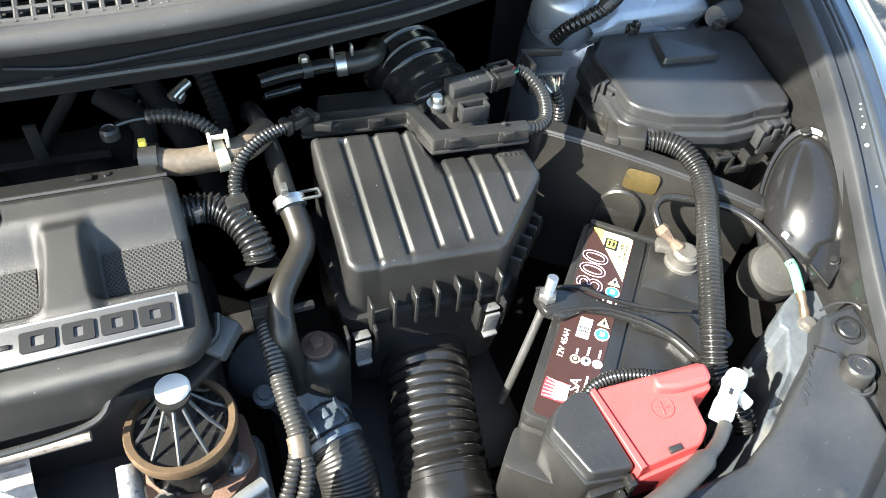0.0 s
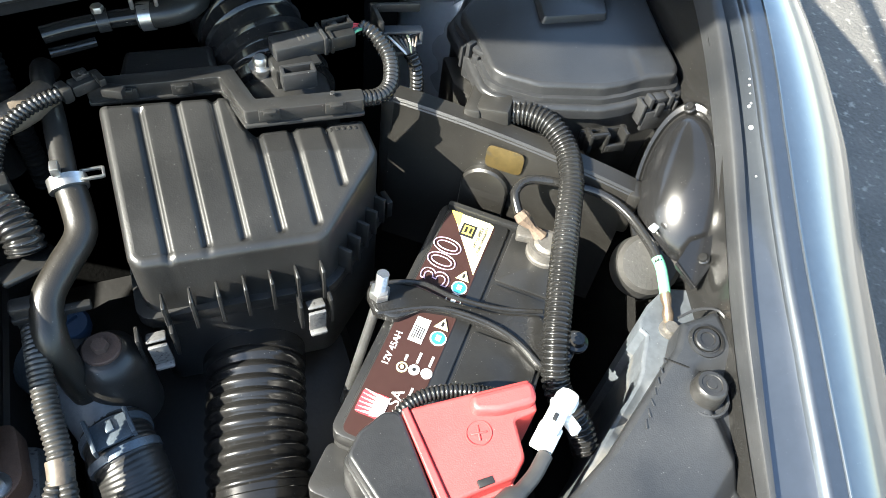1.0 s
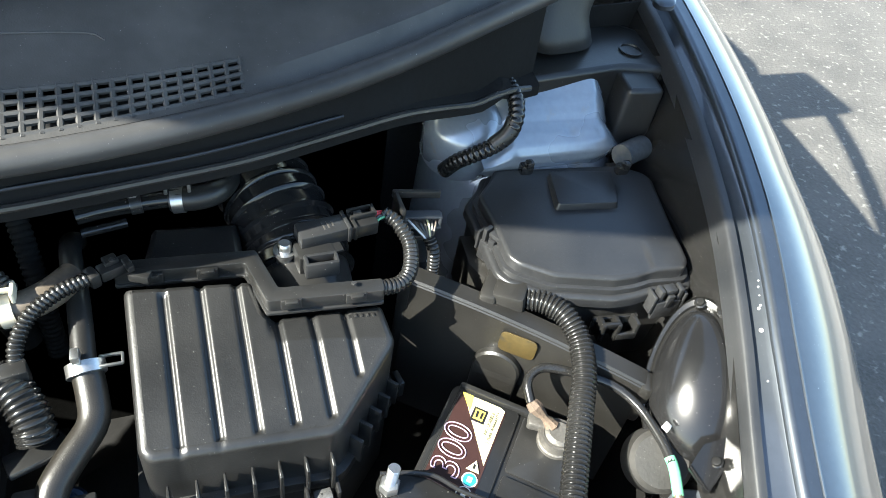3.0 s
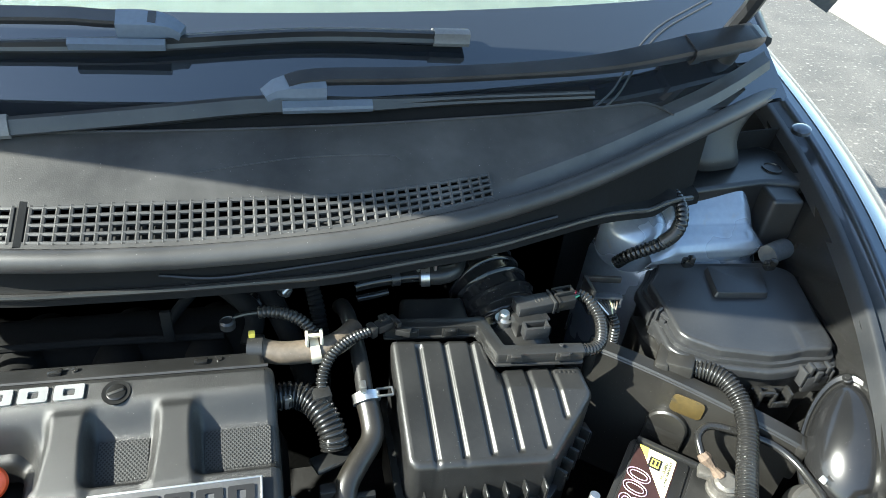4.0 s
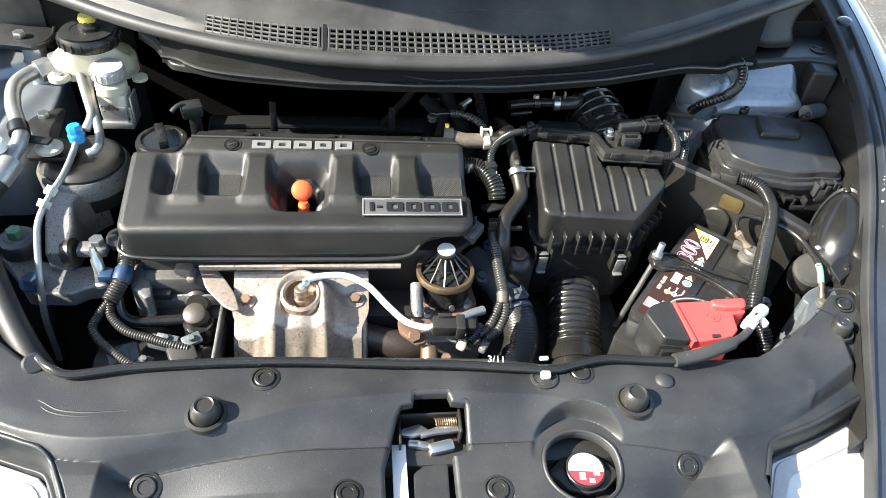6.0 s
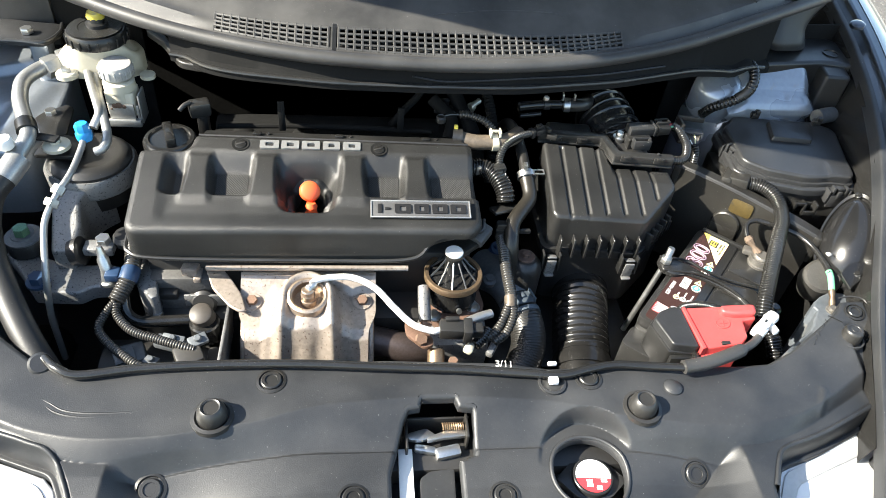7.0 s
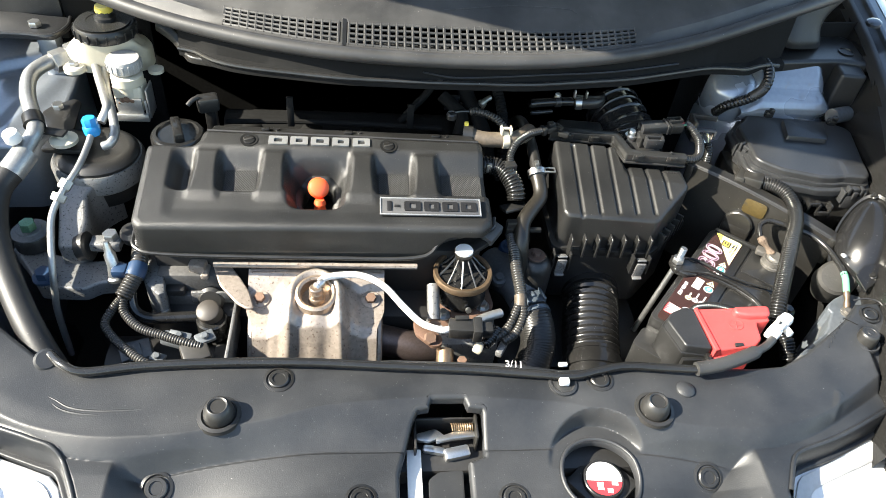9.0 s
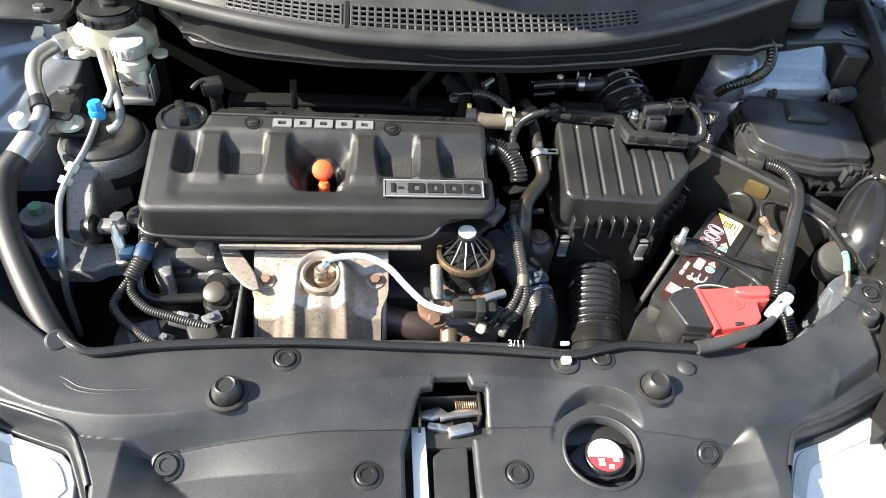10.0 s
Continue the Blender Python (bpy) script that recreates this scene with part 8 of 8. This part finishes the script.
BLADE = ((-0.0085, 0.0), (0.0085, 0.0), (0.0090, 0.0030), (0.0050, 0.0065), (-0.0010, 0.0115), (-0.0045, 0.0118), (-0.0060, 0.0060), (-0.0090, 0.0030))
BLOCK = ((-0.0100, -0.001), (0.0100, -0.001), (0.0104, 0.0040), (0.0062, 0.0090), (-0.0010, 0.0132), (-0.0060, 0.0134), (-0.0078, 0.0070), (-0.0104, 0.0040))
ARM = ((-0.0080, 0.0), (-0.0062, 0.0), (-0.0062, 0.0055), (0.0062, 0.0055), (0.0062, 0.0), (0.0080, 0.0), (0.0084, 0.0055), (0.0070, 0.0082), (-0.0070, 0.0082), (-0.0084, 0.0055))


def wiper(blade, arm, hinge_w, name_label):
    wp = thing("windscreen_wiper", arm[-1], name_label, "wiper", "windscreen wipers")
    low = [(x, y + 0.001, z - 0.006) for x, y, z in blade]
    part("rubber", swept(low, ((-0.0012, -0.008), (0.0012, -0.008), (0.0030, 0.0), (0.0030, 0.005), (-0.0030, 0.005), (-0.0030, 0.0))), M_RUBBER, wp)
    b1 = part("blade", swept(low, BLADE, lambda t: 1.0 - 0.45 * float(step_up(0.45, 0.75, np.array(t)))), M_WIPER, wp, "matt black spoiler blade", angle=30)
    a, b2 = Vector(low[0]), Vector(low[1])
    d = (b2 - a).normalized()
    part("end_cap", swept([tuple(a - d * 0.003), tuple(a + d * 0.016), tuple(a + d * 0.036)], BLOCK), M_WIPEND, b1, "grey moulded end cap")
    part("arm", swept([(x, y, z + 0.002) for x, y, z in arm], ARM, lambda t: 1.0 + 0.75 * float(step_up(0.35, 0.9, np.array(t)))), M_WIPER, wp, "channel-shaped black steel arm", angle=30)
    h = Vector(arm[0])
    way = Vector((1.0 if hinge_w > 0 else -1.0, 0.03, 0.0)).normalized()
    j = part("joint", swept([tuple(h - way * 0.022 - Vector((0, 0.004, 0.006))), tuple(h - way * 0.010 - Vector((0, 0.001, 0.001))), tuple(h + way * 0.010), tuple(h + way * 0.036)], ((-0.0125, -0.014), (0.0130, -0.014), (0.0140, 0.002), (0.0095, 0.0100), (-0.0095, 0.0100), (-0.0135, 0.001)), lambda t: 0.55 + 0.45 * min(1.0, 2.2 * t)), M_JOINT, wp, "grey-blue plastic wiper joint", angle=30)
    low_h = h + Vector((0.0, -0.012, -0.017))
    part("joint_foot", swept([tuple(low_h - way * 0.006), tuple(low_h + way * 0.030), tuple(low_h + way * abs(hinge_w))], ((-0.0050, 0.0), (0.0050, 0.0), (0.0054, 0.0050), (0.0034, 0.0075), (-0.0044, 0.0075))), M_JOINT, j)
    p = Vector(arm[-1])
    part("pivot", lathe([(0.014, -0.05), (0.014, -0.012), (0.012, -0.002), (0, -0.002)], tuple(p - (p - Vector(arm[-2])) * 0.25), (0, -0.4, 1), 20), M_PLASTIC, wp)
    q = Vector(arm[-2])
    way = (p - q).normalized()
    part("knuckle", swept([tuple(q + way * 0.010), tuple(q + way * 0.040), tuple(p), tuple(p + way * 0.014)], ((-0.0155, -0.002), (0.0155, -0.002), (0.0165, 0.009), (0.0120, 0.0165), (-0.0120, 0.0165), (-0.0165, 0.009)), lambda t: 1.0 - 0.25 * max(0.0, t - 0.85) / 0.15), M_WIPER, wp, "moulded arm root", angle=40)
    part("arm_band", swept([tuple(q + way * -0.004), tuple(q + way * 0.004), tuple(q + way * 0.012)], ((-0.0160, -0.003), (0.0160, -0.003), (0.0170, 0.009), (0.0125, 0.0172), (-0.0125, 0.0172), (-0.0170, 0.009))), M_WIPER, wp)


M_WIPER = material("weathered black wiper coating", (0.014, 0.0145, 0.016), 0.34, vary=0.25, scale=40, bump=0.15, dust=0.25)
M_WIPEND = material("grey wiper end", (0.12, 0.12, 0.12), 0.5, vary=0.25, scale=90)
M_JOINT = material("grey-blue wiper plastic", (0.090, 0.112, 0.145), 0.5, vary=0.15, scale=60, bump=0.1)
wiper([(-0.178, 0.531, 1.091), (-0.141, 0.533, 1.092), (-0.033, 0.540, 1.097), (0.073, 0.550, 1.101), (0.160, 0.552, 1.099), (0.283, 0.562, 1.099), (0.424, 0.576, 1.096)],
      [(0.097, 0.556, 1.112), (0.127, 0.561, 1.116), (0.244, 0.567, 1.115), (0.424, 0.590, 1.115), (0.552, 0.624, 1.120), (0.651, 0.655, 1.124)], 0.08, "long black wiper with grey-blue joint, resting on the cowl")
wiper([(0.287, 0.630, 1.138), (0.245, 0.629, 1.139), (0.119, 0.627, 1.141), (-0.030, 0.616, 1.136), (-0.115, 0.616, 1.134), (-0.273, 0.619, 1.131), (-0.446, 0.629, 1.123)],
      [(-0.020, 0.618, 1.149), (-0.072, 0.622, 1.149), (-0.114, 0.625, 1.150), (-0.34, 0.633, 1.147), (-0.475, 0.647, 1.142), (-0.60, 0.665, 1.132)], -0.08, "black wiper lying across the dark glass")

# ---- dark clutter behind the engine ----
ck = thing("rear_loom", (0.03, 0.47, 0.85), "ribbed black loom and pipes in the shade behind the engine", "wiring loom")
part("loom", tube([(0.056, 0.4435, 0.929), (0.066, 0.444, 0.929), (0.080, 0.442, 0.927), (0.097, 0.435, 0.922), (0.112, 0.420, 0.912)], 0.0050, 12, ribs=(0.0042, 0.0012)), M_RUBBER, ck)
part("bare_end", tube([(0.032, 0.438, 0.930), (0.044, 0.442, 0.930), (0.058, 0.444, 0.929)], 0.0024, 8), M_HOSE, ck)
# pipes coloured shade-black so that skylight does not lift them
part("pipe", tube([(0.05, 0.53, 0.93), (0.07, 0.49, 0.90), (0.085, 0.46, 0.88), (0.10, 0.45, 0.82)], 0.012, 12), M_SHADE, ck)
part("pipe", tube([(0.10, 0.53, 0.94), (0.112, 0.49, 0.91), (0.118, 0.46, 0.87), (0.118, 0.45, 0.80)], 0.0075, 12, ribs=(0.005, 0.0012)), M_SHADE, ck)
part("pipe", tube([(0.02, 0.50, 0.92), (0.05, 0.475, 0.90), (0.045, 0.45, 0.88)], 0.010, 12), M_SHADE, ck)
part("pipe", tube([(0.010, 0.506, 0.945), (-0.003, 0.502, 0.922), (-0.020, 0.500, 0.900), (-0.042, 0.498, 0.870)], 0.0060, 12), M_SHADE, ck)
part("bolt", lathe([(0.0075, -0.004), (0.0075, 0.003), (0.0055, 0.005), (0.0050, 0.004), (0, 0.004)], (0.028, 0.432, 0.928), n=16), M_FUSE, ck)
bp = thing("heater_pipe", (0.2, 0.5, 0.88), "grimy metal heater pipe with hose clamps", "pipe")
part("pipe", tube([(0.154, 0.482, 0.922), (0.170, 0.485, 0.923), (0.190, 0.487, 0.924), (0.212, 0.488, 0.925), (0.235, 0.487, 0.926)], 0.0072, 16), M_GLOSS, bp, "shiny black pipe")
part("lower_pipe", tube([(0.156, 0.474, 0.911), (0.172, 0.477, 0.911), (0.190, 0.480, 0.912)], 0.0040, 10), M_GLOSS, bp)
part("collar", tube([(0.194, 0.4875, 0.9242), (0.198, 0.4878, 0.9244), (0.203, 0.488, 0.9246)], 0.0090, 14), M_FUSE, bp)
part("clamp", tube([(0.226, 0.4865, 0.925), (0.231, 0.486, 0.9255), (0.236, 0.485, 0.926)], 0.0115, 16), M_STEEL, bp)
part("clamp_ear", geo_join(rbox((0.222, 0.486, 0.940), (0.003, 0.008, 0.012), 0.001), rbox((0.240, 0.484, 0.940), (0.003, 0.008, 0.012), 0.001)), M_STEEL, bp)
part("hose", tube([(0.225, 0.487, 0.926), (0.245, 0.484, 0.927), (0.262, 0.492, 0.925), (0.275, 0.52, 0.915)], 0.0105, 14), M_RUBBER, bp)
part("screw", hexagon((0.197, 0.489, 0.931), 0.005, 0.006), M_STEEL, bp)
cvr = thing("wing_cable", (0.545, 0.53, 0.90), "taped black cable looping out of the bulkhead", "cable")
part("cable", tube([(0.525, 0.590, 0.985), (0.538, 0.556, 0.978), (0.541, 0.528, 0.974), (0.538, 0.511, 0.962), (0.531, 0.505, 0.948), (0.518, 0.506, 0.934), (0.503, 0.511, 0.922), (0.490, 0.520, 0.908), (0.484, 0.532, 0.888)], 0.0074, 14, ribs=(0.0055, 0.0010)), M_HOSE, cvr)
part("tape_wrap", tube([(0.5375, 0.5105, 0.960), (0.531, 0.505, 0.948), (0.519, 0.506, 0.935)], 0.0086, 14), M_RUBBER, cvr, "wound black tape")
hb = thing("hinge_cover", (0.66, 0.60, 0.90), "black moulded plastic hinge cover behind the fuse box", "hinge cover")


def pocket():
    """A bucket-shaped moulding: a front that leans back and narrows upwards, with a hollow flank."""
    v, f, nx, nz = [], [], 16, 14
    for i in range(nx + 1):
        u = i / nx
        for j in range(nz + 1):
            t = j / nz
            lo, hi = 0.586 - 0.010 * math.sin(math.pi * t) * 0.5, 0.672 - 0.014 * math.sin(math.pi * min(1.0, t * 1.1)) + 0.030 * t * t
            x = lo + (hi - lo) * u
            y = 0.570 + 0.022 * u + 0.042 * t + 0.016 * (abs(2 * u - 1) ** 4) + 0.010 * max(0.0, 1 - t * 6)
            v.append((x, y, 0.982 + 0.074 * t - 0.006 * u))
    for i in range(nx):
        for j in range(nz):
            a = i * (nz + 1) + j
            f.append((a, a + nz + 1, a + nz + 2, a + 1))
    k = len(v)
    v += [(x, y + 0.04, z) for x, y, z in v]
    f += [tuple(q + k for q in c[::-1]) for c in f]
    rim = [i * (nz + 1) for i in range(nx + 1)] + [nx * (nz + 1) + j for j in range(1, nz + 1)] + [i * (nz + 1) + nz for i in range(nx - 1, -1, -1)] + [j for j in range(nz - 1, 0, -1)]
    f += [(p, q, q + k, p + k) for p, q in zip(rim, rim[1:] + rim[:1])]
    return v, f


part("pocket", pocket(), M_MATT, hb, "satin black bucket-shaped moulding", angle=50)
part("shelf", moulded(rounded([(0.560, 0.556), (0.690, 0.572), (0.742, 0.560), (0.752, 0.640), (0.690, 0.690), (0.565, 0.640)], 0.012), lambda x, y: 0.972 + 0.02 * (y - 0.57), 0.006, 0.004, 0.90), M_PLASTIC, hb)
part("side_block", moulded(rounded([(0.676, 0.535), (0.718, 0.530), (0.728, 0.575), (0.684, 0.580)], 0.006), lambda x, y: 0.966 + 0 * x, 0.005, 0.003, 0.89), M_PLASTIC, hb)
part("drain_ring", lathe([(0.0130, 0), (0.0135, 0.0016), (0.0115, 0.0018), (0.0105, -0.003), (0, -0.003)], (0.712, 0.600, 0.973), n=24), M_PLASTIC, hb)
wp2 = thing("wing_plug", (0.742, 0.612, 1.0), "round blue-grey painted plug in the wing flange", "plug")
part("plug", lathe([(0.0120, -0.004), (0.0120, 0.0012), (0.0100, 0.0028), (0.005, 0.0036), (0, 0.0038)], (0.746, 0.616, 1.0205), (-0.15, -0.1, 1), 28), M_PAINT, wp2)
cs = thing("cam_sensor", (-0.33, 0.445, 0.88), "small black sensor with a dull metal stub behind the engine", "sensor")
part("stub", tube([(-0.344, 0.434, 0.928), (-0.338, 0.440, 0.933), (-0.331, 0.446, 0.934)], 0.0034, 12), M_DARK, cs)
part("body", geo_join(rbox((-0.320, 0.452, 0.922), (0.030, 0.022, 0.022), 0.004, (0, 0, 20)), rbox((-0.318, 0.455, 0.895), (0.016, 0.016, 0.05), 0.003)), M_PLASTIC, cs)
gr = thing("engine_bracket", (-0.25, 0.45, 0.85), "small metal brackets on the dark bulkhead", "bracket")
# two tabs and the rail carry the bulkhead's shade as black colour
part("tab", rbox((-0.205, 0.452, 0.912), (0.010, 0.004, 0.05), 0.001), M_SHADE, gr)
part("tab", rbox((-0.030, 0.452, 0.912), (0.010, 0.004, 0.04), 0.001), M_SHADE, gr)
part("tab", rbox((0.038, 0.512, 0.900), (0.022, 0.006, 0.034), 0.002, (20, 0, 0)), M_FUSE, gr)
part("rail", tube([(-0.30, 0.462, 0.885), (-0.15, 0.465, 0.887), (0.02, 0.462, 0.885)], 0.004, 8), M_SHADE, gr)
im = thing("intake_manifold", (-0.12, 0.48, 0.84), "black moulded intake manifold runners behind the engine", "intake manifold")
# runners and plenum blackened in colour to stand in for shade
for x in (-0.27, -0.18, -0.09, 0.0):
    part("runner", tube([(x, 0.425, 0.825), (x, 0.455, 0.840), (x + 0.004, 0.50, 0.842), (x + 0.006, 0.545, 0.825), (x + 0.006, 0.57, 0.79)], 0.026, 20), M_SHADE, im)
part("plenum", tube([(-0.31, 0.505, 0.825), (-0.14, 0.508, 0.825), (0.035, 0.508, 0.825)], 0.045, 24), M_SHADE, im)
part("end_cap", lathe([(0.045, 0), (0.042, 0.010), (0.030, 0.016), (0, 0.018)], (0.035, 0.508, 0.825), (1, 0, 0), 28), M_SHADE, im)
vs = thing("purge_valve", (0.062, 0.50, 0.90), "small black valve with steel screws behind the engine", "valve")
part("body", tube([(0.046, 0.492, 0.894), (0.060, 0.503, 0.900), (0.078, 0.500, 0.902)], 0.012, 16), M_HOSE, vs)
part("collar", tube([(0.046, 0.490, 0.892), (0.049, 0.494, 0.895), (0.052, 0.497, 0.897)], 0.0145, 16), M_FUSE, vs)
part("spout", tube([(0.078, 0.482, 0.918), (0.086, 0.490, 0.920), (0.094, 0.497, 0.921)], 0.0045, 10), M_STEEL, vs)
part("fitting", lathe([(0.007, 0), (0.008, 0.004), (0.004, 0.010), (0, 0.010)], (0.080, 0.496, 0.908), (1, 0.2, 0.4), 12), M_STEEL, vs)
wr = thing("cowl_wire", (0.0, 0.42, 0.99), "thin wire clipped under the bonnet seal", "wire")
part("wire", tube([(-0.02, 0.412, 1.008), (0.02, 0.4105, 1.003), (0.06, 0.4115, 1.004), (0.15, 0.419, 1.008), (0.25, 0.434, 1.009), (0.36, 0.468, 1.008)], 0.0013, 6), M_FUSE, wr)
